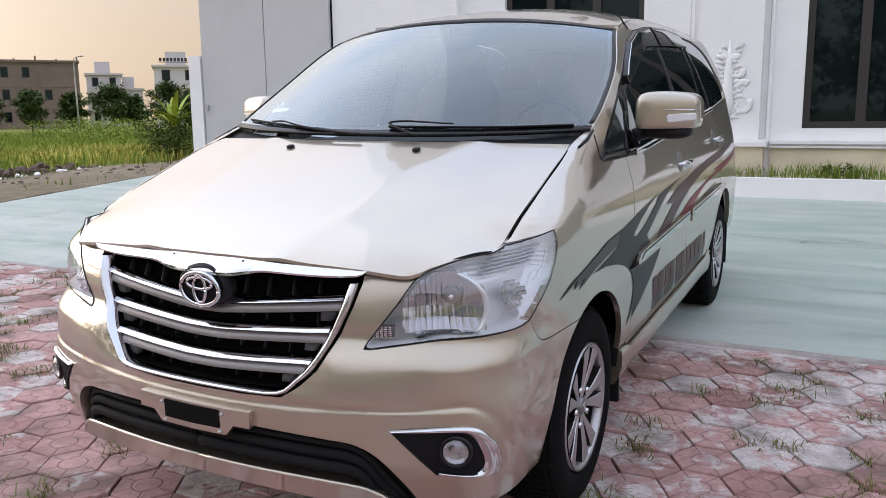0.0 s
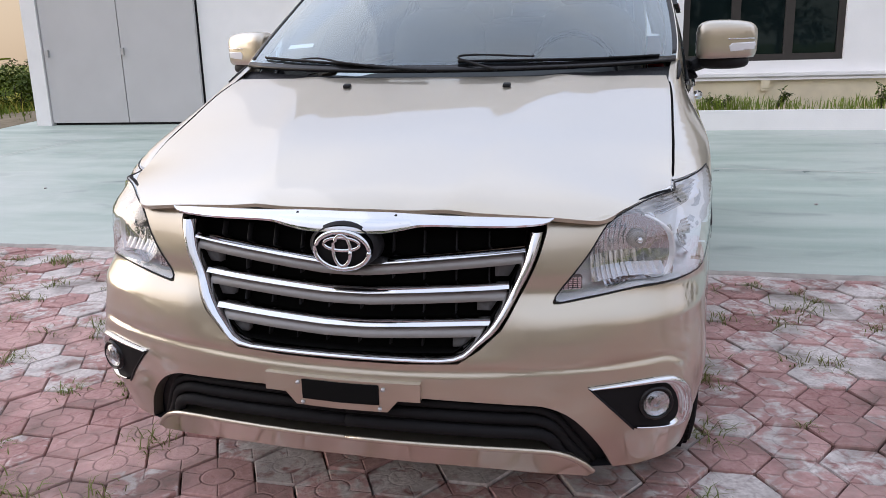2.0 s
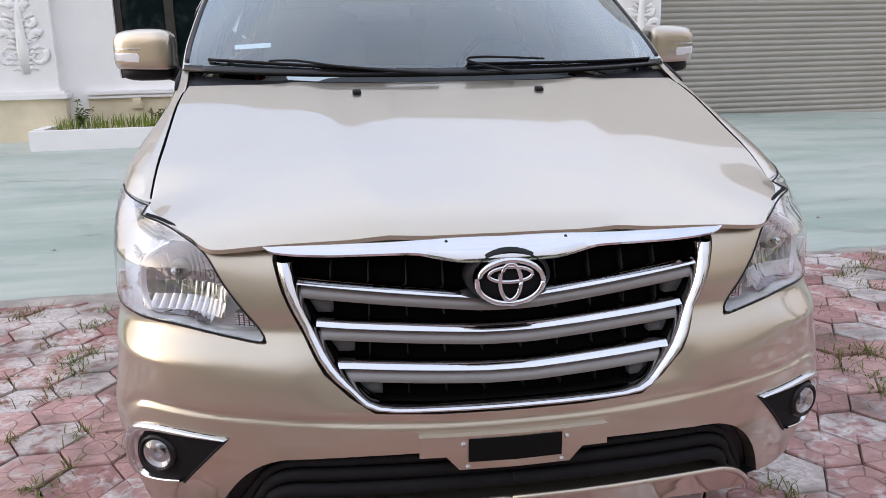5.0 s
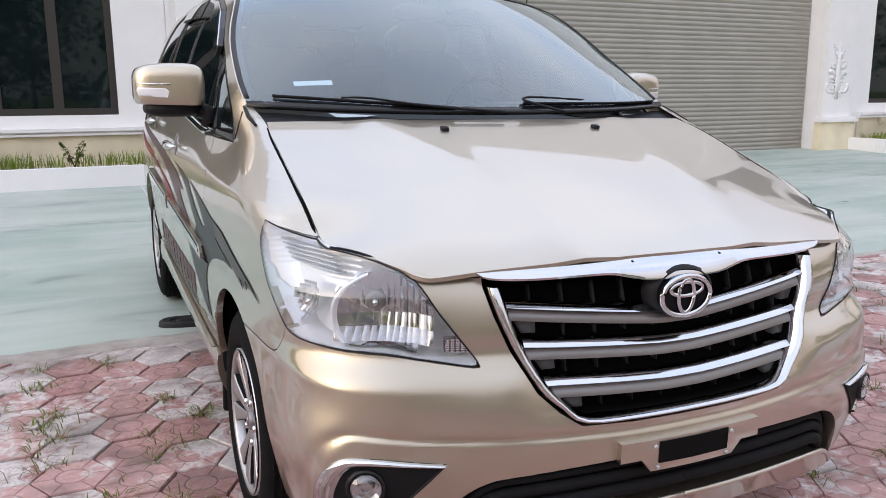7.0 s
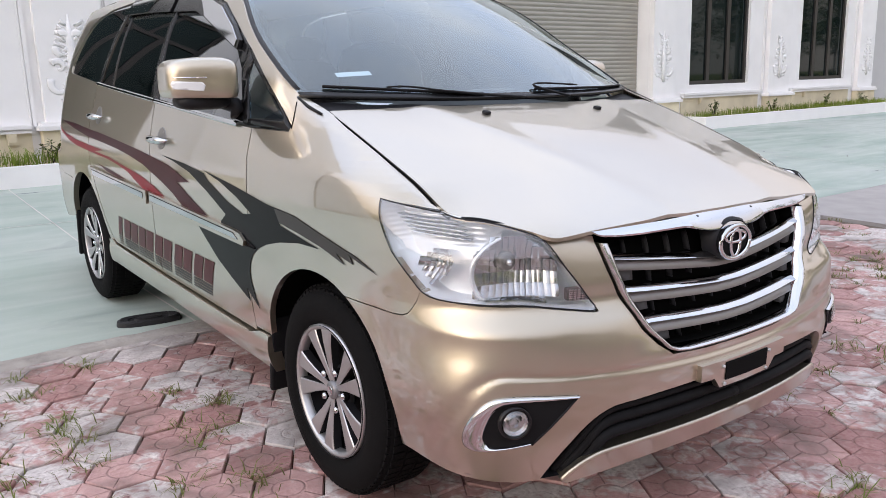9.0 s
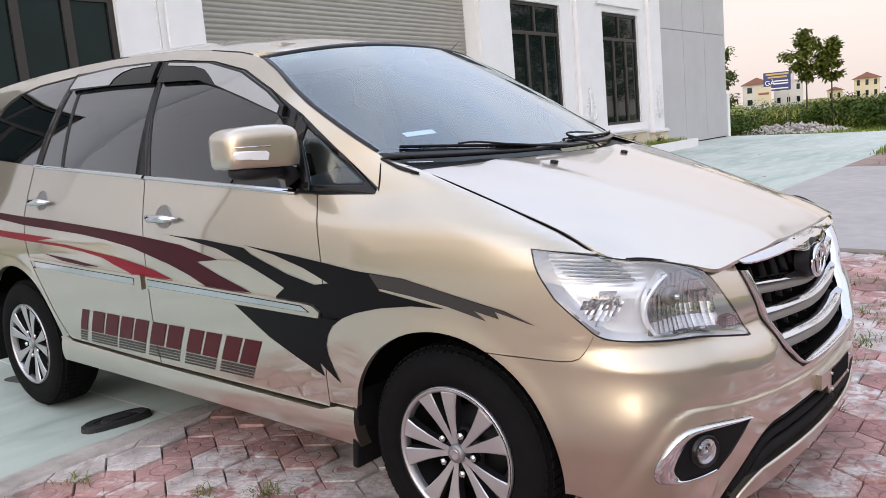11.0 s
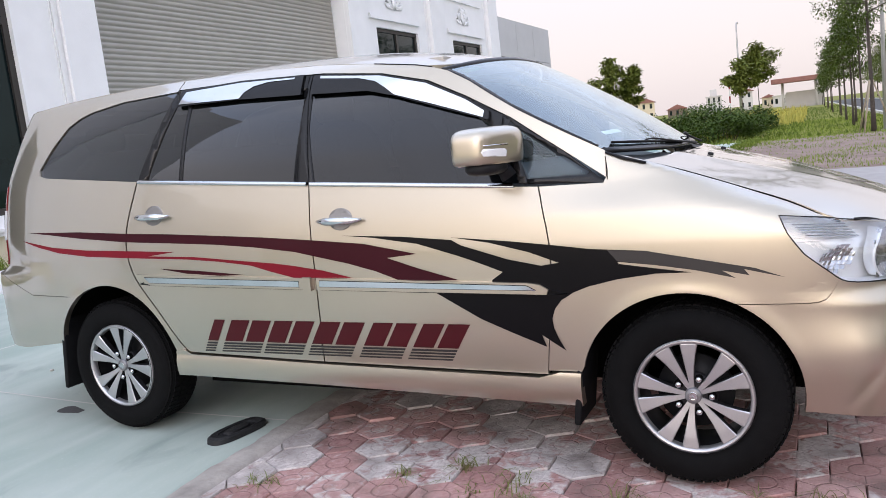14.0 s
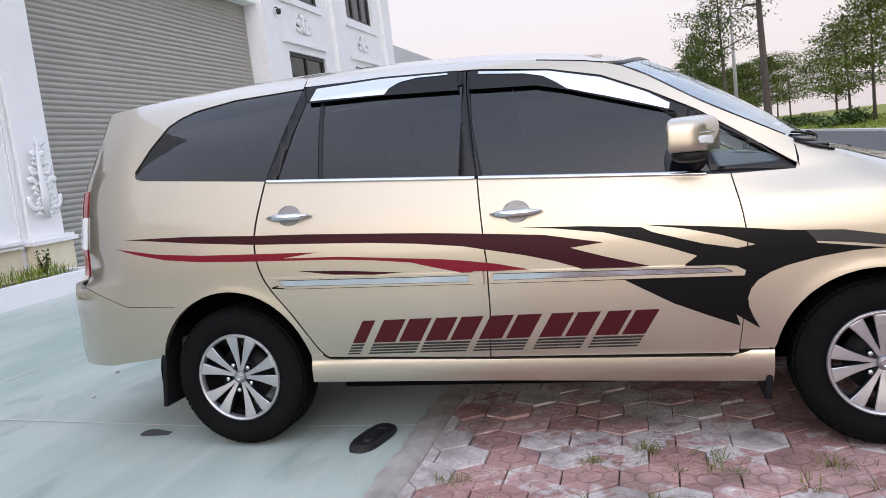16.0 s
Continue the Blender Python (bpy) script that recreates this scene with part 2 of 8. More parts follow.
M["leaf_lush"] = material("leaf_lush", (0.085, 0.135, 0.022), 0.65, 0, 0, 0.4, 3, tint=(0.022, 0.045, 0.008), stain=0.6, spec=0.1)
M["leaf_dark"] = material("leaf_dark", (0.10, 0.15, 0.045), 0.65, 0, 0, 0.4, 3, tint=(0.03, 0.055, 0.017), stain=1.0, spec=0.1)
M["grass_lush"] = material("grass_lush", (0.19, 0.245, 0.04), 0.75, 0, 0, 0.4, 5, tint=(0.055, 0.095, 0.016), stain=0.3, spec=0.1)
M["grass"] = material("grass_blade", (0.28, 0.36, 0.055), 0.75, 0, 0, 0.4, 5, tint=(0.11, 0.16, 0.03), stain=0.3, spec=0.1)
M["grass_dry"] = material("grass_dry", (0.62, 0.51, 0.13), 0.8, 0, 0, 0.3, 5, tint=(0.32, 0.33, 0.08), stain=0.2, spec=0.1)
M["bark"] = material("bark", (0.07, 0.056, 0.046), 0.9, 0, 0, 0.4, 12, 0.5, 40)
M["brick_far"] = material("grey_brick", (0.20, 0.155, 0.13), 0.9, 0, 0, 0.15, 1, stain=0.2)
M["house_white"] = material("house_white", (0.54, 0.52, 0.505), 0.8, 0, 0, 0.06, 1, stain=0.2)
M["house_cream"] = material("house_cream", (0.60, 0.52, 0.38), 0.8, 0, 0, 0.08, 1, stain=0.2)
M["roof_red"] = material("red_roof", (0.25, 0.115, 0.095), 0.85, 0, 0, 0.2, 2, stain=0.4)
M["metal"] = material("galvanised", (0.45, 0.45, 0.45), 0.5, 0.6, 0, 0.1, 10)
M["sign_blue"] = material("sign_blue", (0.03, 0.04, 0.16), 0.5, 0, 0, 0.1, 10)
M["rubble"] = material("rubble", (0.60, 0.57, 0.54), 0.9, 0, 0, 0.3, 6, 0.4, 30, tint=(0.22, 0.19, 0.17))
M["iron"] = material("black_iron", (0.016, 0.016, 0.017), 0.65, 0.2, 0, 0.3, 30, 0.4, 90)
M["banana"] = material("banana_leaf", (0.46, 0.52, 0.06), 0.5, 0, 0, 0.3, 3, tint=(0.25, 0.36, 0.04), stain=0.8)
M["bark_pale"] = material("pale_stake", (0.36, 0.30, 0.22), 0.9, 0, 0, 0.2, 8, 0.3, 40)
M["sign_gold"] = material("sign_gold", (0.55, 0.38, 0.12), 0.5, 0, 0, 0.1, 10)


def paver_material():
    """Red concrete hexagons with a cast ring and rays, worn and splashed with pale mortar."""
    m = bpy.data.materials.new("hexagon_paver")
    m.use_nodes = True
    n, l = m.node_tree.nodes, m.node_tree.links
    b = n["Principled BSDF"]
    b.inputs["Roughness"].default_value = 0.85

    def node(kind, **values):
        nd = n.new(kind)
        for k, v in values.items():
            if k == "operation":
                nd.operation = v
            elif k == "data_type":
                nd.data_type = v
        return nd

    def calc(op, a, c=None, clamp=False):
        nd = node("ShaderNodeMath", operation=op)
        nd.use_clamp = clamp
        for i, v in enumerate((a, c)):
            if v is None:
                continue
            if isinstance(v, (int, float)):
                nd.inputs[i].default_value = v
            else:
                l.new(v, nd.inputs[i])
        return nd.outputs[0]

    geo, uv, info = n.new("ShaderNodeNewGeometry"), n.new("ShaderNodeUVMap"), n.new("ShaderNodeObjectInfo")
    sep = n.new("ShaderNodeSeparateXYZ")
    l.new(uv.outputs[0], sep.inputs[0])
    r = calc("SQRT", calc("ADD", calc("MULTIPLY", sep.outputs[0], sep.outputs[0]), calc("MULTIPLY", sep.outputs[1], sep.outputs[1])))
    th = calc("ARCTAN2", sep.outputs[1], sep.outputs[0])
    ring = calc("SUBTRACT", 1.0, calc("DIVIDE", calc("ABSOLUTE", calc("SUBTRACT", r, 0.052)), 0.006), True)
    ray = calc("MULTIPLY", calc("SUBTRACT", 1.0, calc("DIVIDE", calc("MULTIPLY", r, calc("ABSOLUTE", calc("SINE", calc("MULTIPLY", th, 3.0)))), 0.012), True), calc("GREATER_THAN", r, 0.054))
    cast = calc("MAXIMUM", ring, ray)
    def tex(scale, detail=5, twist=0.0):
        t = n.new("ShaderNodeTexNoise")
        t.inputs["Distortion"].default_value = twist
        t.inputs["Scale"].default_value, t.inputs["Detail"].default_value = scale, detail
        l.new(geo.outputs["Position"], t.inputs["Vector"])
        return t.outputs["Fac"]
    big, mid, fine, blot, grime = tex(1.3, 3), tex(7.0, 8, 0.8), tex(70.0, 6), tex(16.0, 9, 1.2), tex(3.6, 9, 0.6)
    place = n.new("ShaderNodeSeparateXYZ")
    l.new(geo.outputs["Position"], place.inputs[0])
    spill = calc("MULTIPLY", calc("DIVIDE", calc("ADD", place.outputs[1], 0.2), 1.8, True), 0.16)     # more cement lies along the slab
    rnd = calc("FRACT", calc("ADD", info.outputs["Random"], geo.outputs["Random Per Island"]))
    rnd2 = calc("FRACT", calc("MULTIPLY", rnd, 7.31))
    # splashes of cement with crisp edges, more on some stones than on others
    field = calc("ADD", calc("ADD", calc("MULTIPLY", mid, 0.8), calc("MULTIPLY", blot, 0.55)), calc("ADD", calc("MULTIPLY", calc("SUBTRACT", big, 0.5), 0.7), calc("MULTIPLY", rnd, 0.42)))
    amount = calc("MULTIPLY", calc("SUBTRACT", calc("ADD", field, spill), 0.945), 7.0, True)
    groove = calc("MULTIPLY", cast, calc("SUBTRACT", 1.0, calc("MULTIPLY", amount, 0.7)))          # cement fills the cast lines
    red = n.new("ShaderNodeMix")
    red.data_type = "RGBA"
    red.inputs["A"].default_value, red.inputs["B"].default_value = (0.27, 0.125, 0.117, 1), (0.64, 0.415, 0.385, 1)
    l.new(calc("ADD", calc("MULTIPLY", rnd2, 0.5), calc("SUBTRACT", calc("MULTIPLY", calc("ADD", fine, blot), 0.7), 0.45), True), red.inputs["Factor"])
    pale = n.new("ShaderNodeMix")
    pale.data_type = "RGBA"
    pale.inputs["A"].default_value, pale.inputs["B"].default_value = (0.37, 0.315, 0.295, 1), (0.76, 0.70, 0.675, 1)
    l.new(calc("ADD", calc("MULTIPLY", calc("SUBTRACT", fine, 0.5), 1.6), calc("MULTIPLY", blot, 1.0), True), pale.inputs["Factor"])
    mix = n.new("ShaderNodeMix")
    mix.data_type = "RGBA"
    l.new(amount, mix.inputs["Factor"])
    l.new(red.outputs["Result"], mix.inputs["A"])
    l.new(pale.outputs["Result"], mix.inputs["B"])
    # darker brown along the cast ring and rays
    groove_tone = n.new("ShaderNodeMix")
    groove_tone.data_type = "RGBA"
    groove_tone.inputs["B"].default_value = (0.16, 0.10, 0.085, 1)
    l.new(calc("MULTIPLY", groove, 0.3), groove_tone.inputs["Factor"])
    l.new(mix.outputs["Result"], groove_tone.inputs["A"])
    soil = n.new("ShaderNodeMix")
    soil.data_type = "RGBA"
    soil.inputs["B"].default_value = (0.13, 0.105, 0.09, 1)
    l.new(calc("MULTIPLY", calc("SUBTRACT", calc("ADD", grime, calc("MULTIPLY", fine, 0.25)), 0.60), 3.0, True), soil.inputs["Factor"])
    l.new(groove_tone.outputs["Result"], soil.inputs["A"])
    l.new(soil.outputs["Result"], b.inputs["Base Color"])
    b.inputs["Specular IOR Level"].default_value = 0.2
    bump = n.new("ShaderNodeBump")
    bump.inputs["Strength"].default_value, bump.inputs["Distance"].default_value = 0.8, 0.006
    l.new(calc("ADD", calc("MULTIPLY", groove, -0.8), calc("ADD", calc("MULTIPLY", fine, 0.5), calc("MULTIPLY", blot, 0.8))), bump.inputs["Height"])
    l.new(bump.outputs["Normal"], b.inputs["Normal"])
    return m


M["hex"] = paver_material()
M["weed"] = material("weed_blade", (0.14, 0.20, 0.042), 0.75, 0, 0, 0.4, 8, tint=(0.17, 0.13, 0.06), stain=3.0, spec=0.15)


def slab_material():
    """Painted concrete, washed out in drawn streaks, with damp smudges and scuffs."""
    m = bpy.data.materials.new("green_concrete")
    m.use_nodes = True
    n, l = m.node_tree.nodes, m.node_tree.links
    b = n["Principled BSDF"]
    b.inputs["Specular IOR Level"].default_value = 0.25
    co = n.new("ShaderNodeTexCoord")

    def tex(size, turn, scale, detail, twist=0.4):
        mp, t = n.new("ShaderNodeMapping"), n.new("ShaderNodeTexNoise")
        mp.inputs["Scale"].default_value, mp.inputs["Rotation"].default_value = size, (0, 0, turn)
        t.inputs["Scale"].default_value, t.inputs["Detail"].default_value, t.inputs["Distortion"].default_value = scale, detail, twist
        l.new(co.outputs["Object"], mp.inputs["Vector"])
        l.new(mp.outputs[0], t.inputs["Vector"])
        return t.outputs["Fac"]

    def ramp(v, lo, hi):
        r = n.new("ShaderNodeMapRange")
        r.inputs["From Min"].default_value, r.inputs["From Max"].default_value = lo, hi
        l.new(v, r.inputs["Value"])
        return r.outputs[0]

    def blend(f, a, c):
        x = n.new("ShaderNodeMix")
        x.data_type = "RGBA"
        for key, v in (("A", a), ("B", c)):
            if isinstance(v, tuple):
                x.inputs[key].default_value = (*v, 1)
            else:
                l.new(v, x.inputs[key])
        l.new(f, x.inputs["Factor"])
        return x.outputs["Result"]

    streak, cloud, smudge, grit = tex((0.35, 2.2, 1), 0.25, 1.4, 8), tex((1, 1, 1), 0, 0.45, 5), tex((0.5, 1.3, 1), -0.2, 2.6, 9, 1.0), tex((1, 1, 1), 0, 90, 4)
    col = blend(ramp(streak, 0.35, 0.66), (0.325, 0.40, 0.352), (0.452, 0.51, 0.457))
    col = blend(ramp(cloud, 0.45, 0.72), col, (0.505, 0.54, 0.50))
    col = blend(ramp(smudge, 0.60, 0.78), col, (0.21, 0.265, 0.25))
    col = blend(ramp(grit, 0.62, 0.95), col, (0.60, 0.62, 0.60))
    l.new(col, b.inputs["Base Color"])
    l.new(ramp(smudge, 0.9, 0.3), b.inputs["Roughness"])
    return m


M["slab"] = slab_material()


# ---- mesh tools ----
def part(name, bm, mat, parent=None, label="", smooth=True, m=None):
    """Links a bmesh as one mesh object, under parent if given."""
    me = bpy.data.meshes.new(name)
    for f in bm.faces:
        f.smooth = smooth
    bm.to_mesh(me)
    bm.free()
    me.materials.append(mat)
    ob = new(name, me)
    if parent:
        ob.parent = parent
    if m is not None:
        ob.matrix_basis = m
    if label:
        ob["label"] = label
    return ob


def sharp(ob, degrees=35):
    ob.data.set_sharp_from_angle(angle=radians(degrees))
    return ob


def empty(name, m=None):
    ob = new(name)
    ob.empty_display_size = 0.2
    if m is not None:
        ob.matrix_basis = m
    return ob


def add_box(bm, x0, x1, y0, y1, z0, z1, m=None, bevel=0.0):
    r = bmesh.ops.create_cube(bm, size=1, matrix=Matrix.Translation(((x0 + x1) / 2, (y0 + y1) / 2, (z0 + z1) / 2)) @ Matrix.Diagonal((abs(x1 - x0), abs(y1 - y0), abs(z1 - z0), 1)))
    vs = r["verts"]
    if bevel:
        es = list({e for v in vs for e in v.link_edges})
        r2 = bmesh.ops.bevel(bm, geom=es, offset=bevel, segments=2, affect="EDGES", profile=0.5)
        vs = list({v for f in r2["faces"] for v in f.verts} | {v for v in vs if v.is_valid})
    if m is not None:
        bmesh.ops.transform(bm, matrix=m, verts=[v for v in vs if v.is_valid])
    return vs


def box(x0, x1, y0, y1, z0, z1, bevel=0.0):
    bm = bmesh.new()
    add_box(bm, x0, x1, y0, y1, z0, z1, None, bevel)
    return bm


def add_lathe(bm, profile, n=32, axis="z", m=None):
    """Turns a profile of (radius, height) about an axis."""
    rings = []
    for r, h in profile:
        ring = []
        for i in range(n):
            a = 2 * math.pi * i / n
            p = {"z": (r * math.cos(a), r * math.sin(a), h), "x": (h, r * math.cos(a), r * math.sin(a)), "y": (r * math.sin(a), h, r * math.cos(a))}[axis]
            p = Vector(p)
            ring.append(bm.verts.new(m @ p if m is not None else p))
        rings.append(ring)
    for a, b in zip(rings, rings[1:]):
        for i in range(n):
            bm.faces.new((a[i], a[(i + 1) % n], b[(i + 1) % n], b[i]))
    if profile[0][0] > 1e-4 and profile[0][0] < 0.02:
        bm.faces.new(rings[0][::-1])
    if profile[-1][0] > 1e-4 and profile[-1][0] < 0.02:
        bm.faces.new(rings[-1])
    return bm


def lathe(profile, n=32, axis="z", m=None):
    return add_lathe(bmesh.new(), profile, n, axis, m)


def add_tube(bm, pts, radii, n=8, cap=True):
    """A tube along points; radii: one for all or one each."""
    pts = [Vector(p) for p in pts]
    if not isinstance(radii, (list, tuple)):
        radii = [radii] * len(pts)
    rings, up = [], Vector((0.13, 0.27, 0.95))
    for i, p in enumerate(pts):
        d = (pts[min(i + 1, len(pts) - 1)] - pts[max(i - 1, 0)]).normalized()
        if abs(d.dot(up)) > 0.95:
            up = Vector((0.9, 0.3, 0.1))
        u = d.cross(up).normalized()
        w = u.cross(d)
        rings.append([bm.verts.new(p + radii[i] * (math.cos(2 * math.pi * k / n) * u + math.sin(2 * math.pi * k / n) * w)) for k in range(n)])
    for a, b in zip(rings, rings[1:]):
        for k in range(n):
            bm.faces.new((a[k], a[(k + 1) % n], b[(k + 1) % n], b[k]))
    if cap:
        bm.faces.new(rings[0][::-1])
        bm.faces.new(rings[-1])
    return bm


def tube(pts, radii, n=8):
    return add_tube(bmesh.new(), pts, radii, n)


def add_prism(bm, outline, h0, h1, place):
    """A flat outline (a, b) given depth from h0 to h1; place(a, b, h) puts each corner."""
    lo = [bm.verts.new(place(a, b, h0)) for a, b in outline]
    hi = [bm.verts.new(place(a, b, h1)) for a, b in outline]
    n = len(outline)
    for i in range(n):
        bm.faces.new((lo[i], lo[(i + 1) % n], hi[(i + 1) % n], hi[i]))
    bm.faces.new(hi)
    bm.faces.new(lo[::-1])
    bmesh.ops.recalc_face_normals(bm, faces=bm.faces[:])
    return bm


def curve_at(table, x):
    """Smooth reading of a short table of (x, value)."""
    xs = [p[0] for p in table]
    if x <= xs[0]:
        return table[0][1]
    if x >= xs[-1]:
        return table[-1][1]
    i = max(k for k in range(len(xs) - 1) if xs[k] <= x)
    def slope(k):
        if k == 0 or k == len(xs) - 1:
            return 0.0 if k else (table[1][1] - table[0][1]) / (xs[1] - xs[0])
        return (table[k + 1][1] - table[k - 1][1]) / (xs[k + 1] - xs[k - 1])
    h = xs[i + 1] - xs[i]
    t = (x - xs[i]) / h
    a, b = table[i][1], table[i + 1][1]
    return (2 * t**3 - 3 * t**2 + 1) * a + (t**3 - 2 * t**2 + t) * h * slope(i) + (-2 * t**3 + 3 * t**2) * b + (t**3 - t**2) * h * slope(i + 1)


def ease(x, a, b):
    t = min(1.0, max(0.0, (x - a) / (b - a)))
    return t * t * (3 - 2 * t)


# ---- ground ----
def drive_z(x, y):
    """The forecourt rises gently towards the house; beyond it the land is level."""
    u = min(max(y, -5.0), 9.0)
    fall = ease(max(x - 24.0, -9.0 - x), 0.0, 8.0)
    steep = 0.043 - 0.024 * ease(x, 2.0, 9.0)
    return (0.024 * u + steep * max(0.0, u - 3.0)) * (1 - fall) - 0.12 * fall


def ground_sheet(name, x0, x1, y0, y1, mat, lift=0.0, step=1.0, label="", thick=0.0, rough=0.0):
    bm = bmesh.new()
    nx, ny = max(1, round((x1 - x0) / step)), max(1, round((y1 - y0) / step))
    g = [[None] * (ny + 1) for _ in range(nx + 1)]
    for i in range(nx + 1):
        for j in range(ny + 1):
            x, y = x0 + (x1 - x0) * i / nx, y0 + (y1 - y0) * j / ny
            g[i][j] = bm.verts.new((x, y, drive_z(x, y) + lift + rough * noise.noise((x * 0.7, y * 0.7, 3.0))))
    for i in range(nx):
        for j in range(ny):
            bm.faces.new((g[i][j], g[i + 1][j], g[i + 1][j + 1], g[i][j + 1]))
    if thick:
        edge = [e for e in bm.edges if e.is_boundary]
        ext = bmesh.ops.extrude_edge_only(bm, edges=edge)
        bmesh.ops.translate(bm, verts=[v for v in ext["geom"] if isinstance(v, bmesh.types.BMVert)], vec=(0, 0, -thick))
    return tagged(part(name, bm, mat, smooth=False), label, name.split("_")[0], kind="structure")


bm = bmesh.new()
bands = [-2500, -600, -200, -90, -60, -40, -30, -22, -16, -12, -9, -6, -3, 0, 3, 6, 9, 12, 14, 17, 22, 30, 42, 60, 90, 200, 600, 2500]
grid = [[bm.verts.new((x, y, drive_z(x, y) - 0.06)) for y in bands] for x in bands]
for i in range(len(bands) - 1):
    for j in range(len(bands) - 1):
        bm.faces.new((grid[i][j], grid[i + 1][j], grid[i + 1][j + 1], grid[i][j + 1]))
tagged(part("ground", bm, M["field"]), "open ground of grass and earth reaching the horizon", "ground", kind="structure")

EDGE_Y = 1.90                     # where paving meets the concrete forecourt
ground_sheet("forecourt", -8.6, 31.0, EDGE_Y, 8.2, M["slab"], 0.0, 1.0, "pale green painted concrete forecourt with faint stains", 0.1)
ground_sheet("driveway", 4.80, 13.0, -4.6, EDGE_Y - 0.004, M["concrete"], 0.0, 1.0, "pale grey concrete drive running out to the road", 0.1)
ground_sheet("paving_bed", -9.5, 4.79, -6.0, EDGE_Y - 0.15, M["soil"], -0.03, 1.0, "sandy bed under the red pavers")
ground_sheet("edge_bed", -8.6, 4.79, EDGE_Y - 0.15, EDGE_Y - 0.004, M["mortar"], -0.008, 0.12, "rough mortar bed along the forecourt edge", 0.05, 0.012)
# mortar smeared over the slab's edge, ragged on both sides
bm = bmesh.new()
prev = None
for k in range(336):
    x = -8.6 + 0.04 * k
    reach = 0.03 + 0.07 * (1 - ease(x, -0.3, 0.7)) * ease(x, -3.2, -1.2) + 0.05 * noise.noise((x * 1.7, 0.0, 3.0)) + 0.018 * noise.noise((x * 11, 1.0, 3.0))
    y0, y1 = EDGE_Y - 0.045 + 0.02 * noise.noise((x * 6, 5.0, 0.0)), EDGE_Y + max(0.008, reach)
    row = [bm.verts.new((x, y, drive_z(x, y) + dz)) for y, dz in ((y0, -0.012), (y0 + 0.012, 0.004), ((y0 + y1) / 2, 0.008 + 0.003 * noise.noise((x * 9, 2.0, 0.0))), (y1 - 0.008, 0.005), (y1, -0.002))]
    if prev:
        for q in range(4):
            bm.faces.new((prev[q], row[q], row[q + 1], prev[q + 1]))
    prev = row
tagged(part("edge_strip", bm, M["mortar"]), "ragged pale mortar strip along the forecourt edge", "mortar strip", kind="structure")

# ---- house front ----
F0, FD = Vector((1.05, 7.63)), Vector((0.99993, 0.0118))
FN = Vector((-FD.y, FD.x))        # into the house


def fac(s, h, z):
    """A place on the house front: s along it, h behind its face, z up."""
    p = F0 + FD * s + FN * h
    return Vector((p.x, p.y, z))


def fac_box(bm, s0, s1, h0, h1, z0, z1):
    vs = [bm.verts.new(fac(s, h, z)) for s in (s0, s1) for h in (h0, h1) for z in (z0, z1)]
    for q in ((0, 1, 3, 2), (4, 6, 7, 5), (0, 4, 5, 1), (2, 3, 7, 6), (0, 2, 6, 4), (1, 5, 7, 3)):
        bm.faces.new([vs[i] for i in q])


def wall_with_openings(name, s0, s1, z0, z1, openings, label, h0=0.0, h1=0.3):
    """A wall with openings (s, s, z, z) through it."""
    bm = bmesh.new()
    cuts = sorted({s0, s1, *(o[0] for o in openings), *(o[1] for o in openings)})
    for a, b in zip(cuts, cuts[1:]):
        here = sorted((o for o in openings if o[0] <= a + 1e-6 and o[1] >= b - 1e-6), key=lambda o: o[2])
        z = z0
        for o in here:
            if o[2] > z:
                fac_box(bm, a, b, h0, h1, z, o[2])
            z = o[3]
        if z < z1:
            fac_box(bm, a, b, h0, h1, z, z1)
    bmesh.ops.remove_doubles(bm, verts=bm.verts[:], dist=0.0005)
    bmesh.ops.recalc_face_normals(bm, faces=bm.faces[:])
    return tagged(part(name, bm, M["wall"], smooth=False), label, "wall", kind="structure")


WINS = [(-3.67, -1.84, 1.06, 3.86), (0.0, 1.78, 1.06, 3.86), (10.58, 12.63, 1.06, 3.86), (14.71, 16.79, 1.07, 3.86)]
UPPER = [(10.53, 12.60, 5.02, 6.9), (14.50, 16.58, 5.08, 6.9)]
wall_with_openings("wall_front", -6.41, 2.99, -0.3, 7.4, WINS[:2], "white rendered house front with tall dark windows", 0.06, 0.36)
wall_with_openings("wall_east", 9.31, 18.1, -0.3, 7.4, WINS[2:] + UPPER, "white rendered wing with tall dark windows", 0.06, 0.36)
wall_with_openings("wall_lintel", 2.99, 9.31, 4.62, 7.4, [], "white rendered wall over the roller shutter", 0.06, 0.36)
bm = bmesh.new()
fac_box(bm, -6.41, 18.1, 0.37, 6.0, 4.64, 4.8)
tagged(part("ceiling", bm, M["wall"], smooth=False), "flat white ceiling slab inside the house", "ceiling", kind="structure")
bm = bmesh.new()
fac_box(bm, -6.41, 18.1, 6.0, 6.3, -0.3, 7.4)
tagged(part("wall_back", bm, M["wall"], smooth=False), "plain white back wall of the house", "wall", kind="structure")


